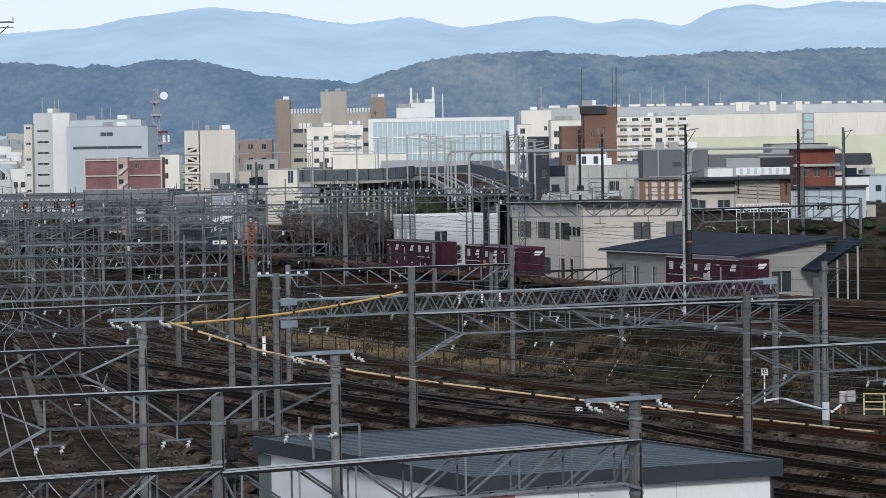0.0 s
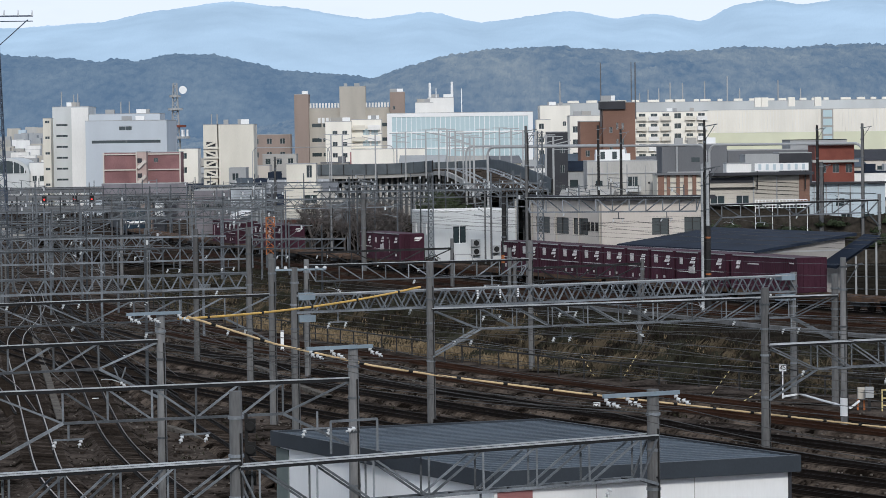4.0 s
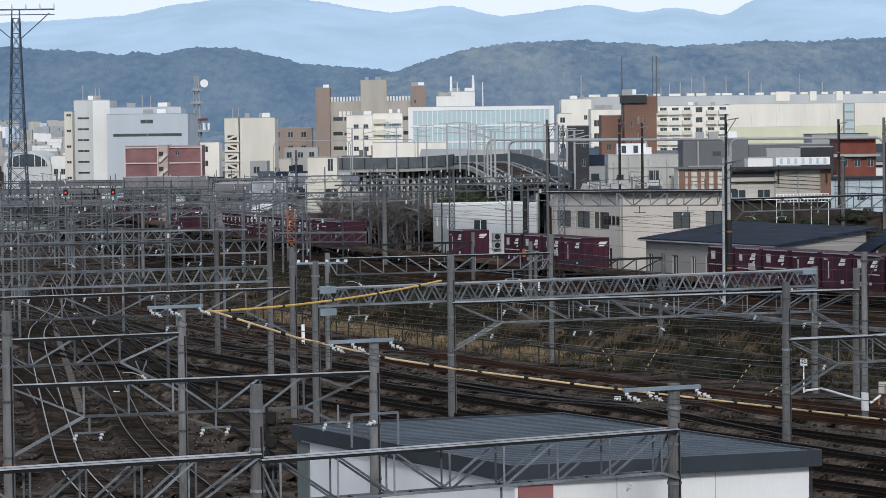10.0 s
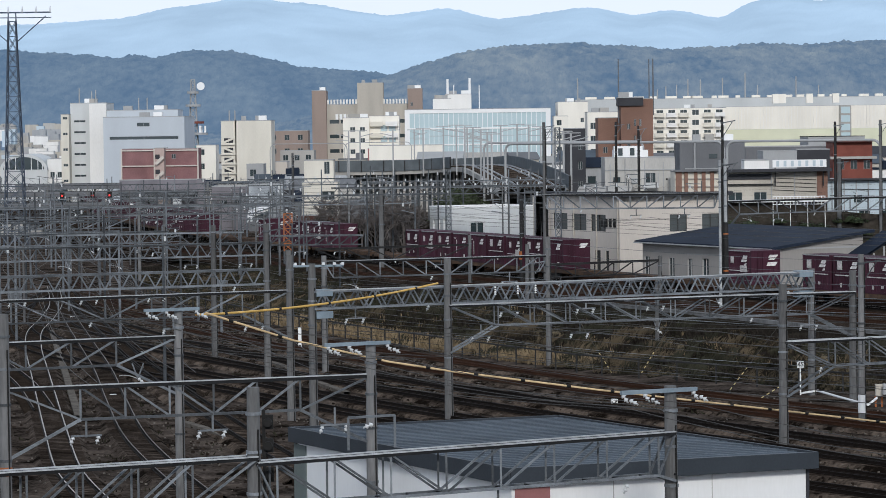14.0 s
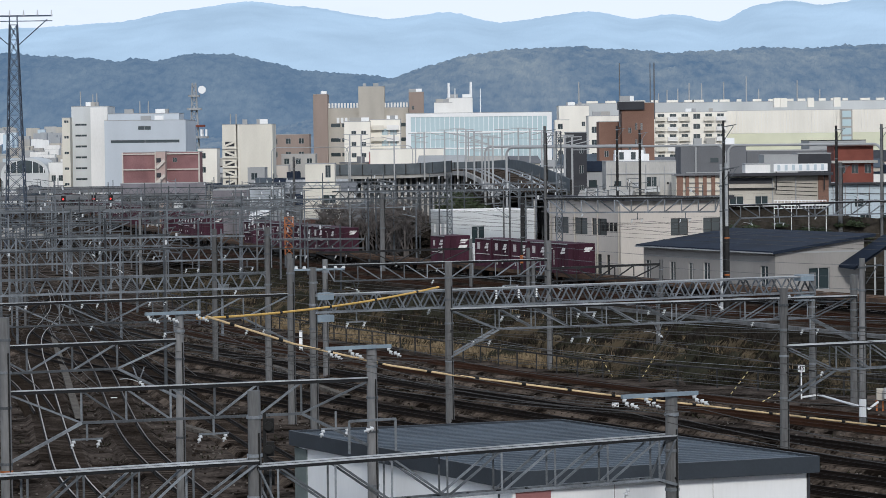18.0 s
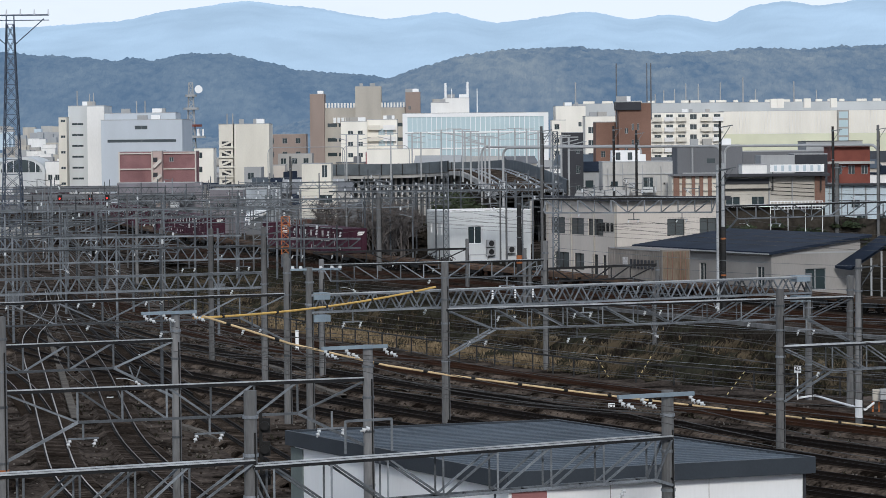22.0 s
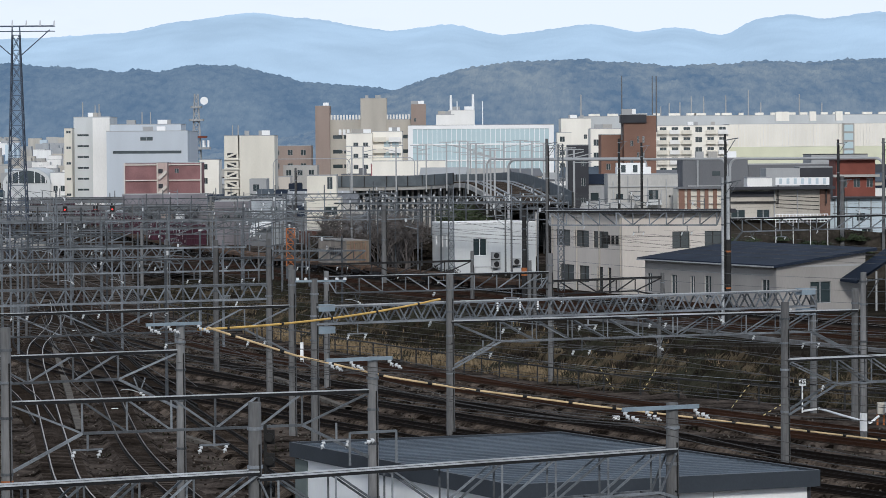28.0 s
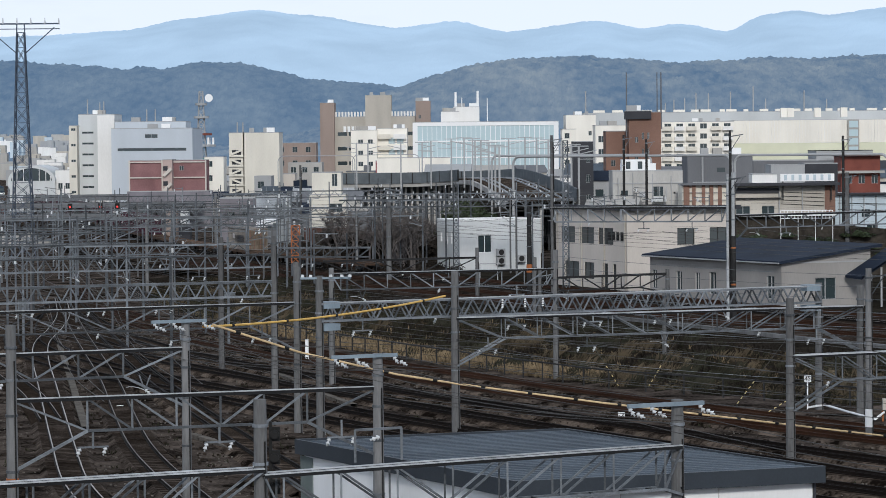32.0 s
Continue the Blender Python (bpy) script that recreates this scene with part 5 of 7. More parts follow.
# trackside signs and posts
def sign_45():
    x, y = (19.44, 168.97)
    root = thing("speed_sign", "small white square number sign on a slim white post", "sign")
    part("post", Mesh().bar((x, y, 0), (x, y, 1.5), 0.07), M_WHITE2, root)
    part("board", Mesh().box((x, y - 0.08, 1.68), (0.38, 0.04, 0.38)), M_WHITE2, root)
    cur = bpy.data.curves.new("digits", "FONT")
    cur.body, cur.size, cur.align_x, cur.align_y, cur.extrude = "45", 0.34, "CENTER", "CENTER", 0.004
    ob = new("digits_form", cur)
    dep = bpy.context.evaluated_depsgraph_get()
    me = bpy.data.meshes.new_from_object(ob.evaluated_get(dep))
    bpy.data.objects.remove(ob)
    me.materials.clear()
    me.materials.append(M_BLACK)
    t = part("digits", me, None, root)
    t.matrix_basis = pose(x, y - 0.107, 1.68, 90, 0, 0)


sign_45()
def white_post(x, y, h, w=0.3):
    solo("marker_post", Mesh().box((x, y, h / 2 - 0.05), (w, w * 0.8, h)), M_WHITE2, "short white trackside marker post", "post", group="marker posts")


for x, y in ((-16.9, 230.17), (-9.86, 213.52)):
    white_post(x, y, 1.1 if y < 190 else 1.4, 0.22)


def cabinet(x, y, w, h, label, material):
    root = thing("trackside_cabinet", label, "cabinet", group="trackside cabinets")
    part("body", Mesh().box((x, y, h / 2 + 0.1), (w, w * 0.6, h)), material, root)
    part("lid", Mesh().box((x, y, h + 0.13), (w + 0.1, w * 0.7, 0.07)), material, root)
    part("door", Mesh().box((x, y - w * 0.31, h / 2 + 0.1), (w * 0.8, 0.03, h * 0.8)), material, root)
    part("plinth", Mesh().box((x, y, 0.05), (w + 0.15, w * 0.75, 0.2)), M_CONC, root)


box = thing("trackside_cabinet", "pale blue-grey switch box beside a beige box on orange posts", "cabinet", group="trackside cabinets")
part("switch_box", Mesh().box((22.95, 160.5, 0.98), (0.42, 0.3, 0.55)), M_GREYWALL, box, "pale blue-grey steel box")
part("beige_box", Mesh().box((22.62, 161.2, 0.88), (0.36, 0.3, 0.6)), M_BEIGED, box, "beige weathered box")
for x in (22.45, 22.78):
    part("leg", Mesh().bar((x, 161.2, -0.1), (x, 161.2, 0.6), 0.09), M_ORANGE, box, "orange post")
part("leg", Mesh().bar((22.95, 160.5, -0.1), (22.95, 160.5, 0.7), 0.14), M_STEELD, box)
gate = thing("track_gate", "low ochre-painted tubular rail beside the track", "railing")
for z in (0.3, 0.68, 1.1):
    part("rail", Mesh().bar((23.6, 160.4, z), (25.6, 159.9, z), 0.06), M_PALEYEL, gate)
for k in range(3):
    part("post", Mesh().bar((23.6 + k, 160.4 - 0.25 * k, -0.1), (23.6 + k, 160.4 - 0.25 * k, 1.13), 0.07), M_PALEYEL, gate)
for x, y in ((-37.92, 276.16), (-20.33, 286.7)):
    cabinet(x, y, 1.0, 1.1, "pale grey trackside relay cabinet", M_STEEL)
for px in range(26):
    rng = random.Random(px)
    d = rng.uniform(120, 260)
    k = rng.uniform(0.05, 1.0)
    x = main_x(d) * (1 - k) + left_x(d) * k + 1.7
    solo("track_marker", Mesh().box((x, d, 0.12), (0.35, 0.3, 0.22)), M_WHITE2 if px % 2 else M_SLEEPER, "small low box between the tracks", "track box", group="track boxes")

# orange lattice mast and banded pole by the raised line
def lattice_mast(name, label, x, y, z0, z1, w0, w1, panels, material, r=0.05, category="tower"):
    root = thing(name, label, category)
    legs = lambda k, v: Vector((x + (w0 + (w1 - w0) * v) / 2 * (1, 1, -1, -1)[k], y + (w0 + (w1 - w0) * v) / 2 * (1, -1, -1, 1)[k], z0 + (z1 - z0) * v))
    for k in range(4):
        part("leg", Mesh().bar(legs(k, 0), legs(k, 1), r * 2), material, root)
    for j in range(panels):
        a, b = j / panels, (j + 1) / panels
        for k in range(4):
            part("brace", Mesh().bar(legs(k, a), legs((k + 1) % 4, b), r * 1.2).bar(legs((k + 1) % 4, a), legs(k, b), r * 1.2).bar(legs(k, b), legs((k + 1) % 4, b), r * 1.2), material, root)
    return root


x, y = (-13.95, 282.05)
ladder = lattice_mast("ladder_mast", "orange-painted steel lattice ladder mast on a grey post", x, y, 4.1, 7.5, 0.75, 0.75, 5, M_ORANGE, 0.035, "mast")
part("post", Mesh().box((x, y, 2.6), (0.5, 0.5, 3.2)), M_CONC, ladder, "grey concrete post")
x, y = (6.9, 268.29)
m = Mesh()
for z0, z1 in ((3.6, 4.3),):
    m.tube((x, y, z0), (x, y, z1), 0.26, 0.26, 12)
solo("pole_band", m, M_ORANGE, "orange warning bands round a dark pole", "warning band", kind="structure")

# lattice transmission tower
x, y = (-58, 423.08)
zt = 31.81
tw = lattice_mast("transmission_tower", "dark slender lattice transmission tower with a crossbar", x, y, 0.0, zt - 1.2, 2.9, 1.0, 15, M_TOWER, 0.06)
part("crossbar", Mesh().bar((x - 6.5, y, zt), (x + 5.3, y, zt), 0.2).bar((x - 6.5, y, zt - 0.7), (x + 5.3, y, zt - 0.7), 0.12), M_TOWER, tw)
for s in (-1, 1):
    part("strut", Mesh().bar((x + s * 0.6, y, zt - 4.0), (x + s * 4.6, y, zt - 0.5), 0.13), M_TOWER, tw)
for k in range(7):
    part("insulator", Mesh().tube((x - 6.2 + 1.9 * k, y, zt), (x - 6.2 + 1.9 * k, y, zt + 0.8), 0.14, 0.06, 8), M_PORC, tw)
for s in (-1, 1):
    part("leg", Mesh().bar((x + s * 0.55, y, zt - 1.3), (x + s * 0.5, y, zt), 0.16), M_TOWER, tw)

# red and white telecom tower
x, y = (-55.27, 696.2)
zt = 27.61
tw = lattice_mast("telecom_tower", "pale lattice telecom tower with platforms and a white dish", x, y, 0.0, zt, 3.0, 0.8, 18, M_GREYWALL, 0.08)
for z, r, mm in ((15.21, 3.2, M_GREYWALL), (12.17, 2.6, M_TEAL), (17.74, 2.4, M_RED), (21.54, 1.7, M_GREYWALL), (24.45, 1.3, M_GREYWALL)):
    part("platform", Mesh().tube((x, y, z), (x, y, z + 0.5), r, r, 14), mm, tw)
for k in range(7):
    a = k * 0.9
    part("antenna", Mesh().tube((x + 2.6 * math.cos(a), y + 2.6 * math.sin(a), 15.46), (x + 2.6 * math.cos(a), y + 2.6 * math.sin(a), 17.23), 0.25, 0.25, 8), M_WHITE2, tw)
zd = 26.07
part("dish", Mesh().tube((x + 1.6, y - 0.6, zd), (x + 1.9, y - 2.0, zd), 0.4, 0.9, 18), M_WHITE2, tw)


# ---- viaduct with a curved ramp ----
M_BARRIER = mat("noise_barrier", (0.125, 0.142, 0.155), 0.8, vary=0.25, size=2.0)


def viaduct():
    pts = [(-21.42, 530, 8.79), (-7.9, 528, 8.74), (3.11, 522, 9.05), (7.33, 505, 9.54), (8.86, 470, 9.17), (10.29, 430, 8.57), (11.08, 392, 7.99), (11.27, 375, 7.79)]
    path = []
    for a, b in zip(pts, pts[1:]):
        for k in range(6):
            path.append(tuple(Vector(a).lerp(Vector(b), k / 6)))
    path.append(pts[-1])
    path = [tuple(sum((Vector(path[max(0, min(len(path) - 1, i + j))]) for j in range(-3, 4)), Vector()) / 7) for i in range(len(path))]
    root = thing("railway_viaduct", "curved grey concrete railway viaduct with dark noise barriers", "viaduct")
    part("deck", Mesh().sweep(path, [(-4.3, -0.9), (4.3, -0.9), (4.3, -0.2), (-4.3, -0.2)]), M_CONCB, root)
    part("ballast_bed", Mesh().sweep(path, [(-3.9, -0.19), (3.9, -0.19), (3.8, 0.05), (-3.8, 0.05)]), M_BED, root)
    for s in (-2.9, -1.83, 1.83, 2.9):
        part("rail", Mesh().sweep(offset_path(path, s, 0.05), [(-0.08, 0), (0.08, 0), (0.08, 0.18), (-0.08, 0.18)]), M_CAP, root)
    for s, run in ((-4.4, path), (4.4, path[:17])):
        barrier = part("noise_barrier", Mesh().sweep(offset_path(run, s), [(-0.12, -0.3), (0.12, -0.3), (0.12, 1.5), (-0.12, 1.5)]), M_BARRIER, root, "dark panelled noise barrier")
        for p in offset_path(run, s)[::2]:
            part("barrier_post", Mesh().box((p[0], p[1] - 0.1, p[2] + 0.6), (0.16, 0.3, 1.85)), M_STEELD, barrier)
    for a, b in zip(path, path[1:]):
        for k in (0.0, 0.5):
            p = Vector(a).lerp(Vector(b), k)
            part("pier", Mesh().box((p.x, p.y - 2.0, (p.z - 0.9) / 2 - 0.1), (0.38, 0.6, p.z - 0.7)), M_CONCB, root)
    # Dark sheet behind the piers stands in for the shaded recess
    part("under_wall", Mesh().sweep(offset_path(path, -2.6), [(-0.2, -12), (0.2, -12), (0.2, -0.88), (-0.2, -0.88)]), M_BARRIER, root)
    part("abutment", Mesh().sweep(path[20:], [(-4.3, -12), (4.3, -12), (4.2, -0.88), (-4.2, -0.88)]), M_EARTHSHADE, root)
    return path


vpath = viaduct()
for i in range(3, len(vpath), 4):
    for s in (-4.9, 4.9):
        q = offset_path(vpath, s)[i]
        lm = thing("viaduct_mast", "pale steel catenary mast on the viaduct", "mast", group="viaduct masts")
        part("post", Mesh().bar((q[0], q[1], q[2] - 1.4), (q[0], q[1], q[2] + 6.6), 0.24), M_GREYWALL, lm)
        part("arm", Mesh().bar((q[0], q[1], q[2] + 5.6), (q[0] - 0.45 * s, q[1], q[2] + 6.1), 0.12).bar((q[0], q[1], q[2] + 5.0), (q[0] - 0.45 * s, q[1], q[2] + 5.0), 0.09), M_GREYWALL, lm)
        part("top_arm", Mesh().bar((q[0] - 1.2, q[1], q[2] + 6.6), (q[0] + 1.2, q[1], q[2] + 6.6), 0.12), M_GREYWALL, lm)


# ---- trees ----
def bare_tree_mesh(seed, high):
    rng = random.Random(seed)
    limbs, twigs = Mesh(), Mesh()

    def grow(p, d, long, r, depth):
        q = p + d * long
        limbs.tube(p, q, r, r * 0.68, 5, False)
        if depth == 0:
            for _ in range(12):
                e = (d + Vector((rng.gauss(0, 0.55), rng.gauss(0, 0.55), rng.gauss(0.1, 0.45)))).normalized()
                t = q + e * long * rng.uniform(0.8, 1.7)
                w = Vector((rng.gauss(0, 1), rng.gauss(0, 1), 0)).normalized() * 0.018
                b = p.lerp(q, rng.random())
                twigs.quad(b - w, b + w, t)
            return
        for _ in range(rng.choice((2, 3, 3))):
            e = (d + Vector((rng.gauss(0, 0.5), rng.gauss(0, 0.5), rng.gauss(0.12, 0.3)))).normalized()
            grow(p.lerp(q, rng.uniform(0.6, 1.0)), e, long * rng.uniform(0.62, 0.85), r * 0.62, depth - 1)

    grow(Vector((0, 0, -0.2)), Vector((0.05, 0, 1)).normalized(), high * 0.28, high * 0.022, 5)
    return limbs.data("trunk", M_BUSH), twigs.data("crown", M_BUSH)


TREES = [bare_tree_mesh(s, h) for s, h in ((1, 6.5), (2, 6.0), (3, 5.0), (4, 6.8))]


def bare_tree(x, y, z, k, turn, scale):
    root = thing("bare_tree", "leafless brown winter tree with fine twigs", "tree", (x, y, z), turn, group="bare trees")
    root.scale = (scale, scale, scale)
    part("trunk", TREES[k][0], None, root)
    part("crown", TREES[k][1], None, root)


rng = random.Random(5)
for i in range(38):
    d = rng.uniform(322, 350)
    b, turn, scale = rng.uniform(-40, -10), rng.uniform(0, 360), rng.uniform(0.85, 1.3)
    if b * d / 1000 > line_x(d) + 5.0:
        bare_tree(b * d / 1000, d, TRACK_Z, i % 4, turn, scale)


def leafy_tree(x, y, z, high, seed):
    rng = random.Random(seed)
    root = thing("evergreen_tree", "dark green evergreen tree with a dense uneven crown", "tree", (x, y, z), group="evergreen trees")
    t = Mesh().tube((0, 0, -0.3), (0.1, 0, high * 0.5), high * 0.03, high * 0.018, 8)
    for _ in range(6):
        a = rng.uniform(0, 6.28)
        t.tube((0.05, 0, high * rng.uniform(0.25, 0.5)), (high * 0.22 * math.cos(a), high * 0.22 * math.sin(a), high * rng.uniform(0.5, 0.8)), high * 0.012, high * 0.005, 5)
    part("trunk", t, M_BUSH, root)
    c = Mesh()
    centres = [(high * 0.2 * rng.gauss(0, 1), high * 0.2 * rng.gauss(0, 1), high * rng.uniform(0.35, 0.92)) for _ in range(16)]
    for _ in range(1500):
        o = rng.choice(centres)
        p = Vector((o[0] + rng.gauss(0, 0.09) * high, o[1] + rng.gauss(0, 0.09) * high, o[2] + rng.gauss(0, 0.06) * high))
        u = Vector((rng.gauss(0, 1), rng.gauss(0, 1), rng.gauss(0, 0.6))).normalized() * high * 0.035
        v = u.cross(Vector((rng.gauss(0, 1), rng.gauss(0, 1), rng.gauss(0, 1)))).normalized() * high * 0.022
        c.quad(p - u, p + v, p + u, p - v)
    part("crown", c, M_LEAF, root)


for i in range(9):
    d = 405 + 7 * i
    leafy_tree((7.14 + rng.uniform(-5, 5)) * d / 1000, d, 0.0, rng.uniform(5.0, 6.8), 40 + i)

# ---- low town between the yard and the tall buildings ----
WALLS = [M_WHITE, M_BEIGE, M_CREAM, M_BEIGED, M_GREYWALL, M_BLUEPALE, M_CONCB, M_PINKISH]
ROOFS = [M_SLATE, M_METALROOF, M_DARK, M_CONCB, M_GREYWALL, M_GREYDARK]
DULL = [M_GREYDARK, M_CONCB, M_TAUPE, M_GREYDARK, M_SOILED, M_GREYDARK, M_CONCB, M_TAUPE]
TONES = {id(M_GREYDARK): "dark grey", id(M_TAUPE): "taupe", id(M_SOILED): "soiled pale", id(M_WHITE): "white", id(M_BEIGE): "beige", id(M_CREAM): "cream", id(M_BEIGED): "dull beige", id(M_GREYWALL): "grey", id(M_BLUEPALE): "pale blue", id(M_CONCB): "concrete grey", id(M_PINKISH): "dusty red"}


def town_house(x, y, w, deep, h, wall, roof, rng, gable):
    root = thing("town_house", TONES[id(wall)] + (" town house with a pitched roof" if gable else " flat-roofed town building with small windows"), "house", (x, y, 0), rng.uniform(-14, 14), group="town houses")
    m = Mesh()
    holes = []
    n, st = max(1, int(w / 2.6)), max(1, int(h / 2.9))
    for j in range(st):
        for i in range(n):
            if rng.random() < 0.75:
                holes.append((w / n * (i + 0.25), 2.9 * j + 0.9, w / n * 0.45, 1.2))
    opened_wall(m, (-w / 2, -deep / 2, 0), (1, 0, 0), w, h, holes)
    opened_wall(m, (w / 2, -deep / 2, 0), (0, 1, 0), deep, h, [])
    opened_wall(m, (w / 2, deep / 2, 0), (-1, 0, 0), w, h, [])
    opened_wall(m, (-w / 2, deep / 2, 0), (0, -1, 0), deep, h, [])
    part("wall", m, wall, root)
    for a, c, e, f in holes:
        p = Vector((-w / 2 + a, -deep / 2 + 0.14, c))
        part("window", Mesh().quad(p, p + Vector((e, 0, 0)), p + Vector((e, 0, f)), p + Vector((0, 0, f))), M_GLASS, root)
    r = Mesh()
    o = 0.35
    if gable:
        k = min(deep, w) * 0.26
        A, B, C, D = (-w / 2 - o, -deep / 2 - o, h - 0.1), (w / 2 + o, -deep / 2 - o, h - 0.1), (w / 2 + o, deep / 2 + o, h - 0.1), (-w / 2 - o, deep / 2 + o, h - 0.1)
        E, F = (-w / 2 - o, 0, h + k), (w / 2 + o, 0, h + k)
        r.quad(A, B, F, E).quad(C, D, E, F).quad(A, E, D).quad(B, C, F).quad(D, C, B, A)
    else:
        r.box((0, 0, h + 0.1), (w + 0.3, deep + 0.3, 0.3))
        r.box((w * 0.2, 0, h + 0.8), (w * 0.25, deep * 0.3, 1.3))
    part("roof", r, roof, root)
    return root


rng = random.Random(9)
for b0, b1, d0, d1, n, h0, h1 in ((-150, -40, 560, 760, 34, 3.0, 7.5), (-62, -30, 440, 520, 7, 5.0, 7.0), (-30, 40, 570, 680, 22, 6.0, 10.0), (38, 150, 470, 640, 26, 5.0, 9.5), (45, 145, 355, 420, 12, 3.5, 7.0), ):
    for i in range(n):
        b = b0 + (b1 - b0) * (i + rng.random()) / n
        d = rng.uniform(d0, d1)
        if abs(b * d / 1000 - line_x(d)) < 11:
            continue
        town_house(b * d / 1000, d, rng.uniform(5, 11) * (1.6 if d > 1000 else 1), rng.uniform(5, 8), rng.uniform(h0, h1), rng.choice(DULL if d1 == 520 else WALLS), rng.choice(ROOFS), rng, rng.random() < 0.55)


# ---- rooftop masts and antennas ----
def antenna(px, d, z0, z1, r, label, material=None):
    solo("antenna_mast", Mesh().tube((px * d / 1000, d, z0), (px * d / 1000, d, z1), r, r * 0.7, 8), material or M_GREYWALL, label, "antenna", group="rooftop antennas")


antenna(57.38, 501, 16.0, 26.3, 0.12, "tall dark antenna mast on the brown tower", M_GREYDARK)
antenna(67.21, 501, 17.2, 26.3, 0.1, "tall dark antenna mast on the brown tower", M_GREYDARK)
antenna(68.49, 501, 17.2, 26.3, 0.13, "tall dark antenna mast on the brown tower", M_GREYDARK)
antenna(2.45, 760, 21.4, 28.1, 0.4, "white antenna mast on the glass office", M_WHITE2)
antenna(9.55, 760, 21.4, 28.3, 0.4, "white antenna mast on the glass office", M_WHITE2)
antenna(12.61, 760, 19.3, 26.6, 0.15, "white antenna mast on the glass office", M_WHITE2)
antenna(4.44, 760, 21.4, 26.7, 0.15, "white antenna mast on the glass office", M_WHITE2)
antenna(44.25, 800, 0.0, 28.7, 0.25, "slender pale mast behind the apartment block")
antenna(69.87, 850, 20.0, 26.2, 0.22, "slender pale pole on the depot roof")
antenna(72.61, 850, 20.0, 27.1, 0.22, "slender pale pole on the depot roof")
antenna(76.07, 850, 19.9, 27.4, 0.22, "slender pale pole on the depot roof")
antenna(79.71, 850, 19.9, 28.9, 0.22, "slender pale pole on the depot roof")
antenna(83.71, 850, 19.8, 28.8, 0.22, "slender pale pole on the depot roof")
antenna(90.81, 850, 19.8, 29.1, 0.22, "slender pale pole on the depot roof")
antenna(98.09, 850, 19.7, 30.5, 0.22, "slender pale pole on the depot roof")
antenna(102.07, 850, 19.7, 27.1, 0.22, "slender pale pole on the depot roof")
antenna(114.45, 850, 19.5, 29.3, 0.22, "slender pale pole on the depot roof")
antenna(121.70, 850, 19.5, 26.9, 0.22, "slender pale pole on the depot roof")
antenna(-115.94, 624, 19.3, 24.8, 0.15, "thin rooftop antenna on the white exchange")
antenna(-111.95, 624, 19.2, 24.2, 0.15, "thin rooftop antenna on the white exchange")
antenna(-110.67, 624, 19.2, 24.4, 0.15, "thin rooftop antenna on the white exchange")
antenna(-96.88, 624, 17.5, 22.7, 0.15, "thin rooftop antenna on the white exchange")
antenna(-94.16, 624, 17.5, 22.7, 0.15, "thin rooftop antenna on the white exchange")
antenna(-67.84, 562, 14.8, 19.4, 0.15, "thin rooftop antenna on the cream slab")
antenna(-66.02, 562, 14.8, 19.4, 0.15, "thin rooftop antenna on the cream slab")


# ---- finish of the town ----
def named(word):
    return [o for o in scene.objects if o.parent is None and o.name.split(".")[0] == word]


def face_of(root):
    """Left end, right end and top of the front wall of a building."""
    vs = [v.co for c in root.children if c.name.split(".")[0] == "wall" for v in c.data.vertices]
    y = min(v.y for v in vs)
    f = [v for v in vs if v.y < y + 0.05]
    return min(v.x for v in f), max(v.x for v in f), y, max(v.z for v in f)


for b in named("brick_apartment"):
    x0, x1, y, top = face_of(b)
    for z in (top - 0.3, top - 2.9, top - 5.4):
        part("floor_band", Mesh().box(((x0 + x1) / 2, y - 0.12, z), (x1 - x0 + 0.3, 0.3, 0.2)), M_BEIGE, b)
    for x in (x0 - 0.1, x1 + 0.1):
        part("pilaster", Mesh().box((x, y - 0.05, top / 2), (0.22, 0.4, top)), M_BEIGE, b)
for b in named("apartment_block"):
    x0, x1, y, top = face_of(b)
    if "balconies" in b["label"]:
        n = 6 if "many" in b["label"] else 2
        w = (x1 - x0) / n
        for i in range(n):
            if n == 6 and i == 3:
                continue
            z = 5.6 if n == 6 else 1.4
            while z < top - 2.0:
                part("balcony", Mesh().box((x0 + w * (i + 0.5), y - 0.55, z + 0.5), (w * 0.8, 1.1, 0.95)).box((x0 + w * (i + 0.5), y - 0.55, z - 0.02), (w * 0.86, 1.2, 0.12)), M_WHITE if i % 2 else M_CREAM, b)
                z += 2.55
b = [o for o in named("stair_tower") if "landings" in o["label"]][0]
x0, x1, y, top = face_of(b)
for k in range(7):
    z = 3.0 + 1.75 * k
    flight = part("stair_flight", Mesh().bar((x0 + 0.4, y - 0.05, z + 0.9 if k % 2 else z + 0.1), (x1 - 0.4, y - 0.05, z + 0.1 if k % 2 else z + 0.9), 0.3, 0.35), M_CREAM, b)
    part("landing", Mesh().box(((x0 + x1) / 2, y - 0.15, z - 0.25), (x1 - x0, 0.5, 0.22)), M_CREAM, b)
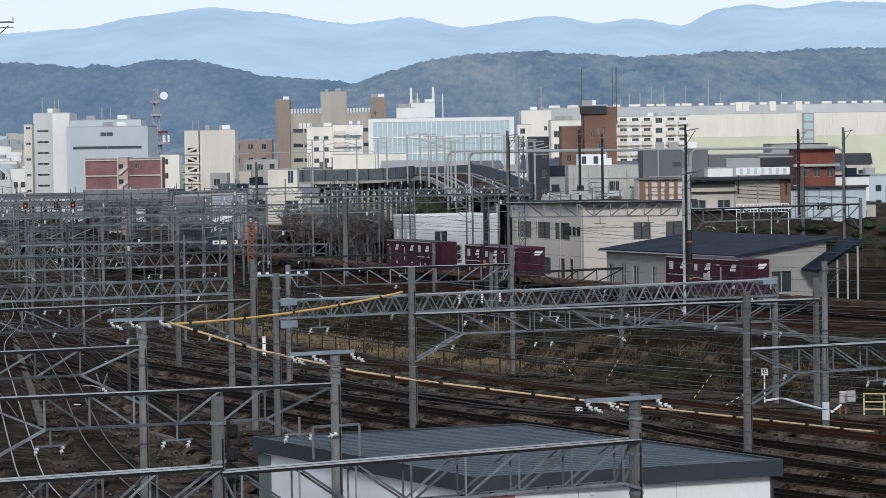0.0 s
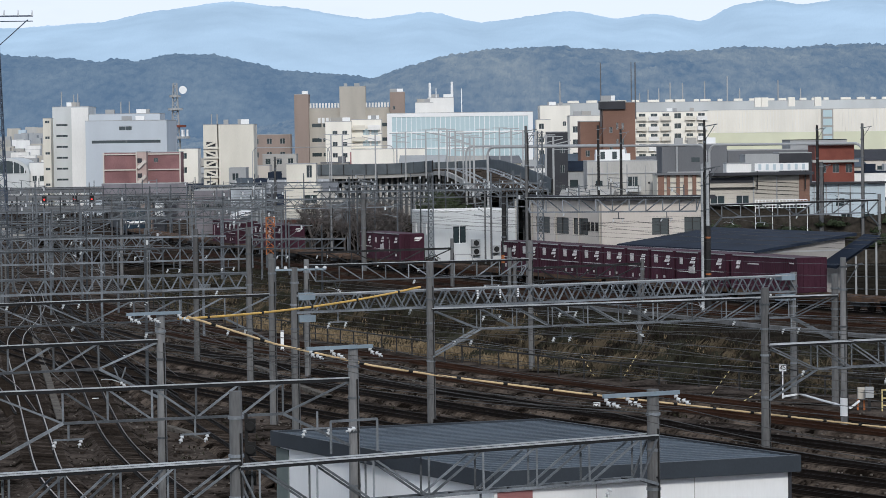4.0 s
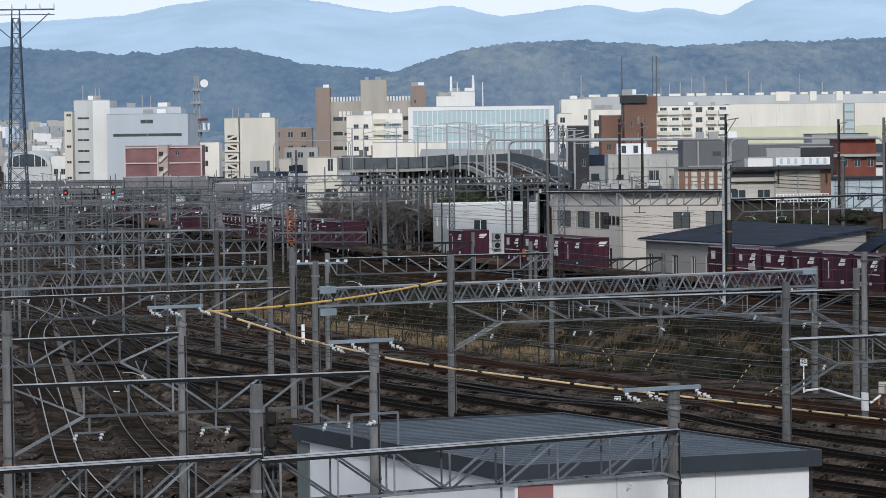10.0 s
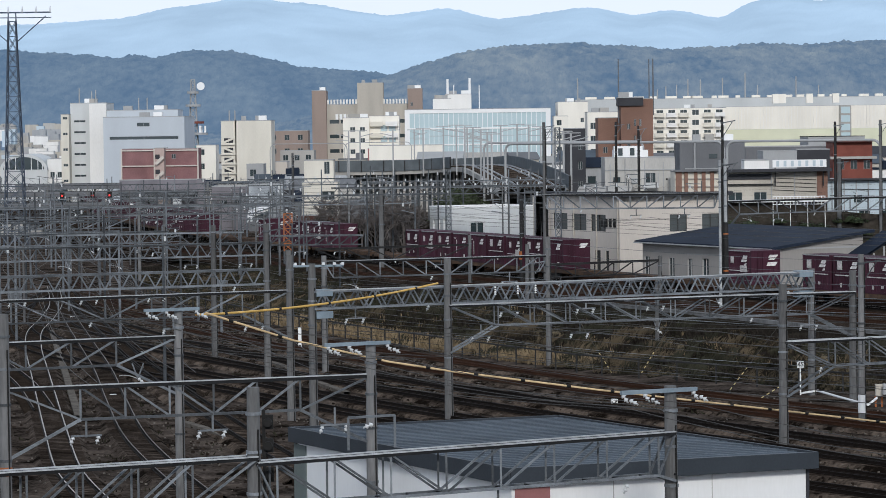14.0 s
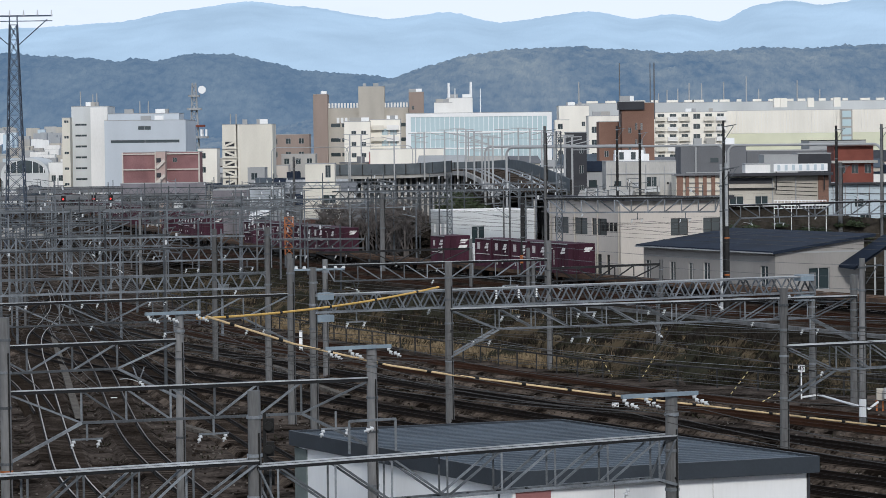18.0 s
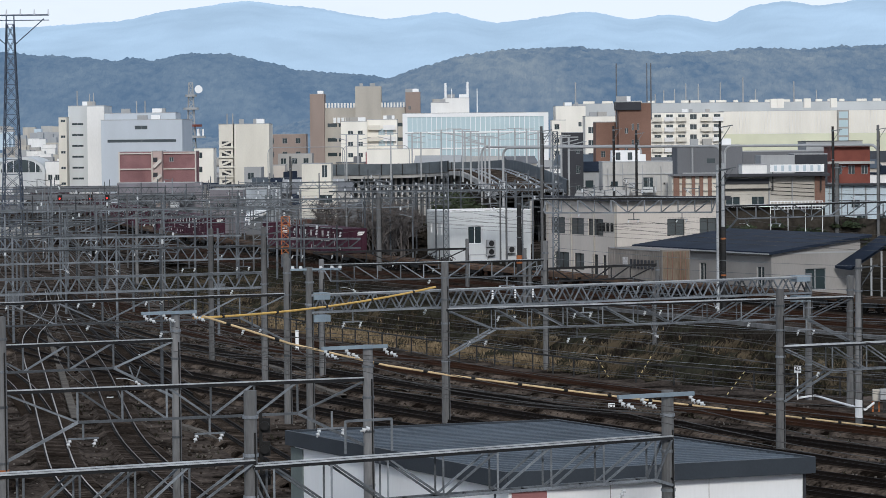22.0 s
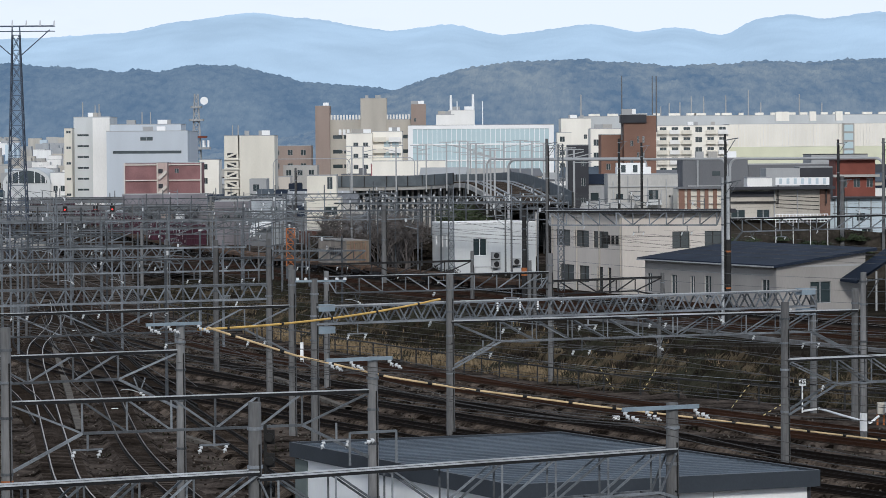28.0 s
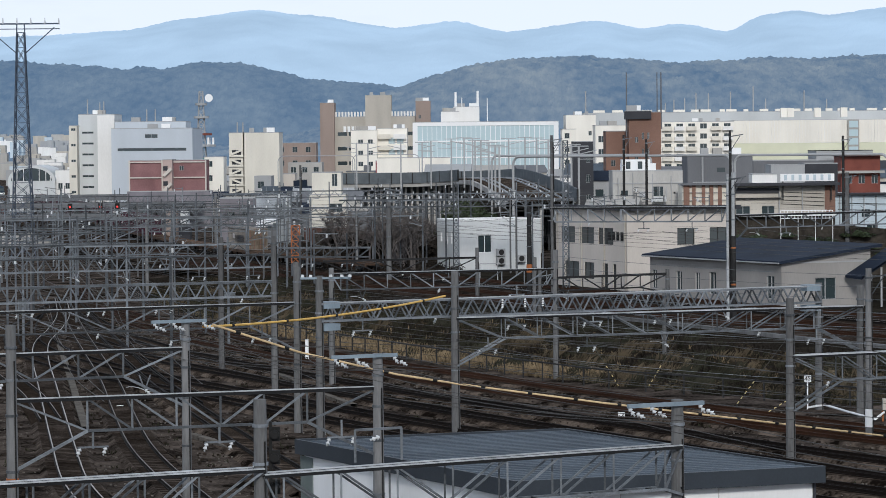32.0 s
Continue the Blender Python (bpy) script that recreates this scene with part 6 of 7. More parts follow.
for b in named("depot_hall"):
    x0, x1, y, top = face_of(b)
    zg = 14.91
    part("green_base", Mesh().box(((x0 + x1) / 2, y - 0.1, zg / 2), (x1 - x0, 0.3, zg)), M_LIME, b)
    n = 75
    for i in range(n):
        part("panel", Mesh().box((x0 + (x1 - x0) * (i + 0.5) / n, y - 0.06 - 0.05 * (i % 2), (zg + top) / 2), ((x1 - x0) / n * 0.93, 0.12, top - zg - 0.1)), M_WARMWHITE, b)
    xs = 104.12
    st = part("stair_tower", Mesh().box((xs, y - 0.6, top / 2), (2.9, 1.0, top)), M_CONCB, b)
    for k in range(5):
        part("pane", Mesh().box((xs, y - 1.12, top - 1.2 - 2.2 * k), (2.3, 0.08, 1.7)), M_GLASSB, st)
    for px in (95.9, 102.74, 87.16, 88.9):
        part("roof_unit", Mesh().box((px, y + 8, top + 2.0), (1.7, 2, 2.4)), M_WARMWHITE, b)
for b in named("hall_roof"):
    x0, x1, y, top = face_of(b)
    for i in range(24):
        part("roof_vent", Mesh().box((x0 + 4 + (x1 - x0 - 8) * (i + random.random() * 0.7) / 24, y + 3, top + 0.3), (1.2 + random.random() * 2, 1.5, 0.8)), M_WARMWHITE, b)
for b in named("office_tower") + named("apartment_block") + named("telephone_exchange") + named("plant_room") + named("white_house") + named("grey_warehouse"):
    x0, x1, y, top = face_of(b)
    for i in range(3):
        w = 0.8 + random.random() * 1.2
        part("roof_unit", Mesh().box((x0 + (x1 - x0) * (0.2 + 0.6 * random.random()), y + 2 + random.random() * 2, top + 0.3), (w, w, 1.2)), random.choice((M_WHITE2, M_GREYWALL, M_CONCB)), b)
b = named("office_block")[0]
x0, x1, y, top = face_of(b)
for k in range(4):
    part("sign_shape", Mesh().box((-28.24 + k * 1.1, y - 0.3, 19.82), (0.75, 0.2, 1.5)), M_WHITE2, b, "white rooftop sign shape")
for k in range(26):
    part("louvre", Mesh().box((x0 + (x1 - x0) * (k + 0.5) / 26, y + 1.0, top + 0.7), ((x1 - x0) / 44, 0.3, 1.3)), M_WHITE, b)

# fittings of the low buildings beyond the raised line
def on_face(px_to_x, y, z, w, h, deep=0.2):
    return Mesh().box((px_to_x, y - deep / 2, z), (w, deep, h))


x0, x1, y, top = face_of(shop)
low = 6.95
# Dark colour stands in for the shade below the upper floor
part("ground_storey", Mesh().box(((x0 + x1) / 2, y + 4.2, low / 2), (x1 - x0, 7.6, low)), M_EARTHSHADE, shop, "ground storey with its shade put into the colour")
part("eave", Mesh().box(((x0 + x1) / 2, y - 0.5, top + 0.12), (x1 - x0 + 0.7, 1.6, 0.3)), M_DARK, shop, "dark overhanging eave")
part("dark_strip", on_face(32.73, y, 9.62, 4.6, 0.55), M_DARK, shop)
part("brown_bay", on_face(40.46, y, (low + top) / 2, 1.1, top - low), M_BROWN, shop, "brown tiled end bay")
part("ledge", on_face(32.84, y, 8.78, 4.8, 0.12, 0.4), M_STEELD, shop)
part("floor_ledge", on_face((x0 + x1) / 2, y, low, x1 - x0, 0.16, 0.5), M_WHITE2, shop)
for k in range(4):
    z = top - 0.7 - 0.42 * k
    part("conduit", Mesh().tube((35.25, y - 0.06, z), (39.81, y - 0.06, z - 0.25), 0.03, 0.03, 5), M_STEELD, shop)
for px in (35.06, 37.52):
    part("downpipe", Mesh().tube((px, y - 0.1, low), (px, y - 0.1, top), 0.07, 0.07, 6), M_GREYWALL, shop)
pil = [o for o in named("town_house") if "pilasters" in o["label"]][0]
x0, x1, y, top = face_of(pil)
for px, w in ((28.36, 0.7), (29.24, 0.4), (30.39, 0.4), (31.33, 0.45), (32.34, 0.45), (33.35, 0.4)):
    part("pilaster", on_face(px, y, top / 2, w, top, 0.3), M_BROWN, pil)
part("eave", Mesh().box(((x0 + x1) / 2, y - 0.2, top + 0.1), (x1 - x0 + 0.4, 1.0, 0.22)), M_GREYDARK, pil)
for z in (8.83, 7.89):
    part("ledge", on_face((x0 + x1) / 2, y, z, x1 - x0, 0.1, 0.2), M_CONCB, pil)
wh = named("white_house")[0]
x0, x1, y, top = face_of(wh)
part("tank_room", Mesh().box((22.95, y + 2, top + 0.6), (3.5, 3.0, 1.6)), M_WHITE2, wh, "white panelled tank room on the roof")
for px in (21.98, 23.43):
    part("dark_slot", on_face(px, y + 0.48, top + 0.7, 0.55, 0.9, 0.06), M_GLASS, wh)
for px in (23.52, 24.08):
    part("air_conditioner", on_face(px, y, 8.58, 0.5, 0.6, 0.35), M_GREYWALL, wh)
bal = part("balcony", on_face(25.73, y, 7.94, 1.7, 0.6, 0.9), M_COOLWALL, wh)
for dx in (-0.8, 0, 0.8):
    part("baluster", Mesh().bar((25.73 + dx, y - 0.9, 7.94), (25.73 + dx, y - 0.9, 9.46), 0.07), M_GREYWALL, bal)
for px, z in ((20.7, 9.0), (22.5, 9.6), (24.91, 9.4), (27.19, 9.2)):
    part("downpipe", Mesh().tube((px, y - 0.08, 4), (px, y - 0.08, z + 1.6), 0.06, 0.06, 6), M_GREYWALL, wh)
    part("vent", on_face(px + 0.4, y, z - 0.5, 0.22, 0.22, 0.1), M_STEELD, wh)
part("ledge", on_face((x0 + x1) / 2, y, 9.89, x1 - x0, 0.1, 0.15), M_GREYWALL, wh)
gw = named("grey_warehouse")[0]
x0, x1, y, top = face_of(gw)
part("downpipe", Mesh().tube((34.29, y - 0.12, 3), (34.29, y - 0.12, top), 0.14, 0.14, 8), M_GREYWALL, gw)
part("window", on_face(36.81, y, 11.13, 1.1, 0.6, 0.06), M_GLASS, gw)
part("ledge", on_face(35.72, y, 9.46, 5.5, 0.15, 0.5), M_GREYWALL, gw)
pb = [o for o in named("town_house") if "pale blue" in o["label"]][0]
x0, x1, y, top = face_of(pb)
part("eave", Mesh().box(((x0 + x1) / 2, y - 0.2, top + 0.1), (x1 - x0 + 0.4, 1.0, 0.2)), M_DARK, pb)
for k in range(5):
    part("downpipe", Mesh().tube((x0 + 1.3 * k + 0.5, y - 0.08, 4), (x0 + 1.3 * k + 0.5, y - 0.08, top), 0.05, 0.05, 6), M_GREYWALL, pb)
for z in (top - 0.9, top - 1.6):
    part("conduit", Mesh().tube((x0 + 0.3, y - 0.07, z), (x1 - 1, y - 0.07, z - 0.2), 0.035, 0.035, 5), M_STEELD, pb)
part("window", on_face(x0 + 3.3, y, top - 2.0, 0.9, 0.8, 0.06), M_GLASS, pb)

# station canopies across the throat
def canopy(px0, px1, d, z, thick, posts, material, label):
    root = thing("platform_canopy", label, "canopy", group="station canopies")
    x0, x1 = px0 * d / 1000, px1 * d / 1000
    part("roof", Mesh().box(((x0 + x1) / 2, d + 3, z), (x1 - x0, 7.0, thick)), material, root)
    part("fascia", Mesh().box(((x0 + x1) / 2, d - 0.6, z - 0.1), (x1 - x0, 0.12, thick + 0.3)), M_GREYDARK, root)
    for k in range(posts):
        x = x0 + (x1 - x0) * (k + 0.5) / posts
        part("post", Mesh().box((x, d + 2.0, z / 2), (0.28, 0.28, z)), M_STEELD, root)
    part("platform", Mesh().box(((x0 + x1) / 2, d + 3, 0.5), (x1 - x0, 6.0, 1.0)), M_CONCB, root)


canopy(-147.78, -79.59, 505, 5.72, 0.5, 16, M_GREYWALL, "long grey station platform canopy on dark posts")
canopy(-136.84, -82.29, 535, 6.47, 0.6, 12, M_CONCB, "paler station platform canopy further off")
canopy(-147.82, -96.91, 470, 4.75, 0.35, 14, M_GREYDARK, "low dark station canopy over the throat")
block("relay_hut", "small pale relay hut over an added dark block by the throat", -86.44, -83.97, 455, 5.75, 3, M_COOLWALL, z0=3.7)
# Added dark block in place of the darkness below the hut
block("hut_base", "dark block added where darkness hides the foot of the hut", -87.0, -83.4, 454.8, 3.7, 3.6, M_DARK)
block("relay_hut", "taupe relay hut with a dark window by the throat", -91.0, -87.6, 458, 5.5, 3, M_TAUPE, front=[(0.5, 4.2, 0.6, 0.7)])
# Added block in place of the grey steelwork before the brick flats
block("platform_house", "long dull grey block added for the steelwork behind the platforms", -103.5, -76.2, 512, 7.71, 2.6, M_MAUVE, front=grid(6, 1, 0.8, 2.25, 0.9, 4.6, 1, 1.0))
block("town_house", "dull grey flat-roofed house behind the raised line", -73.78, -62.16, 432, 7.7, 8, M_MAUVE, front=[(1.0, 4.9, 1.1, 0.9), (3.1, 4.9, 0.9, 0.9)])
pale = block("town_house", "pale blue-grey sheet-clad house with a lean-to roof", -61.98, -50.95, 428, 7.9, 8, M_PALEDULL, front=[(2.6, 6.1, 1.0, 0.9)])
m = Mesh()
for k in range(9):
    x = -26.4 + 0.36 * k
    m.bar((x, 427.7, 4.3 + 0.14 * k), (x, 425.2, 3.5 + 0.14 * k), 0.3)
part("lean_to_roof", m, M_WHITE2, pale, "pale corrugated lean-to roof")
part("lean_to_wall", Mesh().box((-24.9, 426.3, 1.75), (3.0, 2.4, 3.5)), M_GREYDARK, pale)
# No house: a dark block stands in for the shaded gap
block("town_house", "dark narrow block added for the dark gap between houses", -50.75, -48.24, 425, 7.3, 7, M_DARK)
block("base_wall", "red-brown base wall below the beige house", -46.72, -33.19, 397, 4.4, 2, M_BASE)
lone_mast(19.73, 220, 1.3, 12.4, 0.11, M_CAP, "slim pale galvanised overhead line mast")
pale = lone_mast(20.12, 220, 1.3, 12.5, 0.15, M_CAP, "pale mast wrapped dark at its foot, with orange bands")
part("wrap", Mesh().tube((20.12, 220, 1.2), (20.12, 220, 8.0), 0.19, 0.18, 12), M_STEELD, pale, "dark wrapping")
for z in (7.1, 4.5):
    part("band", Mesh().tube((20.12, 220, z), (20.12, 220, z + 0.12), 0.2, 0.2, 12), M_ORANGE, pale, "orange band")
x, y = (0.69, 305.56)
lattice_mast("lattice_mast", "grey galvanised lattice overhead line mast", x, y, 1.6, 11, 0.55, 0.45, 14, M_STEEL, 0.04, "mast")
x, y = (10.33, 275)
lattice_mast("lattice_mast", "pale galvanised lattice overhead line mast", x, y, 1.6, 14.97, 0.55, 0.4, 18, M_STEEL, 0.04, "mast")
sg = thing("rooftop_signboard", "long white rooftop signboard with unreadable dark marks", "signboard")
x0, x1, zs, z1 = 35.1, 40.8, 10.55, 11.35
part("board", Mesh().box(((x0 + x1) / 2, 329, (zs + z1) / 2), (x1 - x0, 0.15, z1 - zs)), M_WHITE2, sg)
for k in range(7):
    part("mark", Mesh().box((x0 + (x1 - x0) * (k + 0.7) / 7.4, 328.9, (zs + z1) / 2), (0.3, 0.03, 0.6)), M_BLUEPALE, sg)
for x in (x0 + 0.3, x1 - 0.3):
    part("post", Mesh().bar((x, 329.3, zs - 2.0), (x, 329.3, z1), 0.12), M_STEELD, sg)
rl = thing("roof_railing", "white steel railing along a low roof", "railing")
x0, x1, z = 32.02, 37.04, 7.27
for h in (0.05, 0.45, 0.8):
    part("rail", Mesh().bar((x0, 300, z + h), (x1, 300, z + h), 0.07), M_WHITE2, rl)
for k in range(16):
    x = x0 + (x1 - x0) * k / 15
    part("post", Mesh().bar((x, 300, 1.4 if k % 5 == 0 else z), (x, 300, z + 0.82), 0.06), M_WHITE2, rl)


# tubular portals over the ramp
def tube_portal(x0, y0, x1, y1, z, r=0.2):
    root = thing("tubular_portal", "pale grey tubular catenary portal with rounded corners", "portal", group="tubular portals")
    c = 1.0
    n = Vector((x1 - x0, y1 - y0, 0)).normalized() * c
    for x, y, s in ((x0, y0, 1), (x1, y1, -1)):
        part("post", Mesh().tube((x, y, 0), (x, y, z - c), r, r, 10), M_GREYWALL, root)
        part("bend", Mesh().line([(x + s * n.x * (1 - math.cos(a)), y + s * n.y * (1 - math.cos(a)), z - c + c * math.sin(a)) for a in [k * math.pi / 12 for k in range(7)]], r, 10), M_GREYWALL, root)
    part("beam", Mesh().tube((x0 + n.x, y0 + n.y, z), (x1 - n.x, y1 - n.y, z), r, r, 10), M_GREYWALL, root)


for px0, py, px1, d0, d1 in ((20.77, 0, 90.97, 372, 350), (13.88, 0, 65.16, 420, 400), (92.05, 0, 141.5, 352, 340), (-54.86, 0, -30.13, 520, 515), (-30.83, 0, -9.37, 560, 556)):
    tube_portal(px0 * d0 / 1000, d0, px1 * d1 / 1000, d1, 13.3, 0.15 if d0 < 430 else 0.07)

# yellow and black guards on guy wires along the bank
for x, y, z, lean in (((9.66, 186, 0.72)) + (0.7,), ((12.16, 184, 0.84)) + (-0.7,), ((16.23, 170, 0.94)) + (-0.9,), ((17.33, 165, 0.21)) + (-1.2,)):
    gd = thing("guy_wire_guard", "yellow and black striped guard on a sloping guy wire", "guy wire", group="guy wire guards")
    a, b = Vector((x - lean * 0.6, y, z + 0.7)), Vector((x + lean * 0.6, y, max(0.05, z - 0.7)))
    for k in range(10):
        part("stripe", Mesh().tube(a.lerp(b, k / 10), a.lerp(b, (k + 1) / 10), 0.028, 0.028, 6), M_PALEYEL if k % 2 else M_BLACK, gd)
    part("wire", Mesh().tube(a + (a - b) * 2.2, a, 0.015, 0.015, 5), M_WIRE, gd)
    part("anchor", Mesh().tube((b.x, b.y, -0.2), b, 0.05, 0.05, 6), M_STEELD, gd)

# office details
nrm = Vector((-0.933, -0.36, 0))
for k in range(4):
    q = Vector((*run(B2, LT, 1.0 + 0.9 * k), 6.4)) + nrm * 0.05
    part("sign_mark", Mesh().box(q, (0.06, 0.5, 0.75), Matrix.Rotation(math.atan2(0.36, 0.933), 3, "Z")), M_BLACK, named("office_building")[0], "dark unreadable sign mark")
for k in (0.3, 4.9, 10.0, 15.6):
    q = Vector((*run(B2, LT, k), 0)) + nrm * 0.08
    part("drainpipe", Mesh().tube((q.x, q.y, 1.6), (q.x, q.y, 8.3), 0.06, 0.06, 8), M_BEIGED, named("office_building")[0])
fr = Vector((0.36, -0.933, 0))
for k, z in ((4.6, 2.5), (4.6, 3.4), (6.9, 2.7)):
    q = Vector((*run(B3, LP, k), z)) + fr * 0.3
    ac = thing("air_conditioner", "grey outdoor air conditioner on a white wall", "air conditioner", group="air conditioners")
    part("case", Mesh().box(q, (0.9, 0.45, 0.75), Matrix.Rotation(math.atan2(0.36, 0.933), 3, "Z")), M_GREYWALL, ac)
    part("fan_grille", Mesh().tube(q + fr * 0.22, q + fr * 0.27, 0.3, 0.3, 14), M_STEELD, ac)
    part("bracket", Mesh().bar(q - fr * 0.3 - Vector((0, 0, 0.42)), q + fr * 0.2 - Vector((0, 0, 0.42)), 0.9, 0.06), M_STEELD, ac)
hp = (2.91, 297.3)
hoop = thing("guard_hoop", "white tubular guard hoop beside the track", "guard hoop")
for a, b in (((0, 0, -0.2), (0, 0, 1.7)), ((1.7, 0.4, -0.2), (1.7, 0.4, 1.7)), ((0, 0, 1.7), (1.7, 0.4, 1.7))):
    part("bar", Mesh().tube(Vector((*hp, 1.6)) + Vector(a), Vector((*hp, 1.6)) + Vector(b), 0.05, 0.05, 8), M_GREYWALL, hoop)

# dark planted bank behind the house, and the raised yard edge
m = Mesh()
pts = [(27.92 + 3.0 * k, 306 + 0.25 * math.sin(k * 1.7), 6.3 + 0.25 * math.sin(k * 2.3)) for k in range(12)]
for p, q in zip(pts, pts[1:]):
    m.quad((p[0], p[1] - 1.5, 0), (q[0], q[1] - 1.5, 0), (q[0], q[1], q[2]), (p[0], p[1], p[2]))
    m.quad((p[0], p[1], p[2]), (q[0], q[1], q[2]), (q[0], q[1] + 6, q[2] - 0.4), (p[0], p[1] + 6, p[2] - 0.4))
solo("planted_bank", m, M_EARTHSHADE, "dark earth bank behind the slate-roofed house", "earth bank", kind="structure")


def shrubs(name, label, material, spots, leaves, size, seed):
    """Low clumps of small leaves."""
    rng = random.Random(seed)
    m = Mesh()
    for x, y, z, r in spots:
        i, n, e = len(m.v), 9, rng.random() * 9
        for j in range(3):
            for k in range(n):
                a = 6.283 * k / n
                q = r * (0.8, 0.58, 0.28)[j] * (0.8 + 0.5 * smooth_noise(math.cos(a), math.sin(a), 0.8, e + j))
                m.v.append((x + q * math.cos(a), y + q * math.sin(a), z - 0.1 + r * (0.0, 0.32, 0.44)[j] * rng.uniform(0.8, 1.15)))
        for j in range(2):
            for k in range(n):
                w = (k + 1) % n
                m.f.append((i + j * n + k, i + j * n + w, i + j * n + n + w, i + j * n + n + k))
        m.f.append(tuple(i + 2 * n + k for k in range(n)))
        for _ in range(leaves):
            a, b = rng.uniform(0, 6.28), rng.random() ** 0.5
            p = Vector((x + r * b * math.cos(a), y + r * b * math.sin(a), z + r * 0.75 * rng.random() * (1.1 - b * b)))
            u = Vector((rng.gauss(0, 1), rng.gauss(0, 1), rng.gauss(0, 0.7))).normalized() * size
            v = u.cross(Vector((rng.gauss(0, 1), rng.gauss(0, 1), rng.gauss(0, 1)))).normalized() * size * 0.6
            m.quad(p - u, p + v, p + u, p - v)
    return solo(name, m, material, label, "shrubs", kind="stuff")


rng = random.Random(21)
M_OLIVE = mat("olive_shrub", (0.04, 0.038, 0.026), 0.95, vary=0.6, size=1.2, fine=2.0, bump=0)
M_DEADLEAF = mat("dead_leaf", (0.07, 0.055, 0.036), 0.95, vary=0.6, size=1.2, fine=2.0, bump=0)
for name, label, material, n, seed in (("bank_shrubs", "low olive shrubs on the bank", M_OLIVE, 420, 3), ("dead_shrubs", "low brown dead shrubs on the bank", M_DEADLEAF, 340, 4), ("shaded_shrubs", "dark low shrubs along the bank top", M_SCRUB, 260, 5)):
    spots = []
    for _ in range(n):
        d = rng.uniform(150, 325)
        k = rng.uniform(0.03, 1.0) if seed < 5 else rng.uniform(0.5, 1.35)
        x = bank_x(d) + 13 * k
        spots.append((x, d, ground_z(x, d) - 0.05, rng.uniform(0.3, 0.95)))
    shrubs(name, label, material, spots, 100, 0.06, seed)
spots = [(p[0] + rng.uniform(0, 3), p[1] - rng.uniform(0, 1.5), rng.uniform(2.0, 5.8), rng.uniform(0.6, 1.2)) for p in pts for _ in range(7)]
shrubs("hedge_clumps", "dark evergreen clumps on the earth bank", M_LEAF, spots, 70, 0.13, 8)
spots = [(rng.uniform(-14, 4), rng.uniform(318, 335), TRACK_Z, rng.uniform(0.7, 1.5)) for _ in range(60)]
shrubs("trackside_undergrowth", "dark leafless undergrowth below the bare trees", M_SCRUB, spots, 90, 0.12, 9)

# clumps of straw and olive growth in patches
M_STRAWLEAF = mat("straw_clump", (0.12, 0.1, 0.068), 0.95, vary=0.6, size=1.0, fine=2.0, bump=0)
rng = random.Random(61)
for name, label, material, seed, lo in (("straw_clumps", "bleached straw clumps in patches on the bank", M_STRAWLEAF, 6, 0.08), ("olive_clumps", "olive grass clumps in patches on the bank", M_OLIVE, 7, 0.02)):
    spots = []
    while len(spots) < 300:
        d = rng.uniform(150, 325)
        k = rng.uniform(0.0, 0.6)
        x = bank_x(d) + 13 * k
        if smooth_noise(x, d, 5.0, seed) > lo + 0.5 * k - 0.06:
            spots.append((x, d, ground_z(x, d), rng.uniform(0.3, 0.85)))
    shrubs(name, label, material, spots, 100, 0.06, seed)

# loose stones, weeds and cable troughs between the tracks
rng = random.Random(31)
for name, label, material, n, size in (("loose_stones", "scattered pale stones on the ballast", M_STONE, 6500, 0.055), ("dark_stones", "scattered dark stones on the ballast", M_SLEEPER, 5200, 0.08)):
    m = Mesh()
    for _ in range(n):
        d = 100 * (3.0 ** rng.random())
        k = rng.uniform(-0.12, 1.2)
        x = main_x(d) * (1 - k) + left_x(d) * k
        e = size * rng.uniform(0.5, 1.5)
        m.box((x, d, 0.1), (e, e * 1.2, e * 0.8), Matrix.Rotation(rng.random() * 3, 3, "Z"))
    solo(name, m, material, label, "stones", kind="stuff")
m = Mesh()
for _ in range(420):
    d = 105 * (2.4 ** rng.random())
    k = round(rng.uniform(0, 10)) / 10 + 0.05
    x = main_x(d) * (1 - k) + left_x(d) * k + rng.gauss(0, 0.4)
    for b in range(6):
        t = rng.uniform(0, 6.28)
        i = len(m.v)
        ox, oy, h = x + rng.gauss(0, 0.2), d + rng.gauss(0, 0.2), rng.uniform(0.06, 0.18)
        m.v += [(ox - 0.04 * math.sin(t), oy + 0.04 * math.cos(t), 0.05), (ox + 0.04 * math.sin(t), oy - 0.04 * math.cos(t), 0.05), (ox + 0.15 * math.cos(t), oy + 0.15 * math.sin(t), 0.1 + h)]
        m.f.append((i, i + 1, i + 2))
solo("track_weeds", m, M_WEED, "thin dry weeds between the tracks", "weeds", kind="stuff")
TROUGHS = (
    ((-29.37, 232.7), (-26.19, 210.7), (-23.52, 192.4), (-21.04, 175.1), (-18.86, 159.95)),
    ((-13.14, 156.0), (-11.37, 151.3), (-9.21, 143.3), (-7.28, 136.4)),
    ((-12.96, 203.0), (-10.33, 195.0), (-7.66, 182.0), (-5.39, 172.8)),
)
for plan in TROUGHS:
    path = [(x, y, 0.1) for x, y, _ in curve(plan, 5)]
    tr = thing("cable_trough", "pale concrete cable trough between the tracks", "cable trough", group="cable troughs")
    part("trough", Mesh().sweep(path, [(-0.2, -0.1), (0.2, -0.1), (0.2, 0.1), (-0.2, 0.1)]), M_STONE, tr)

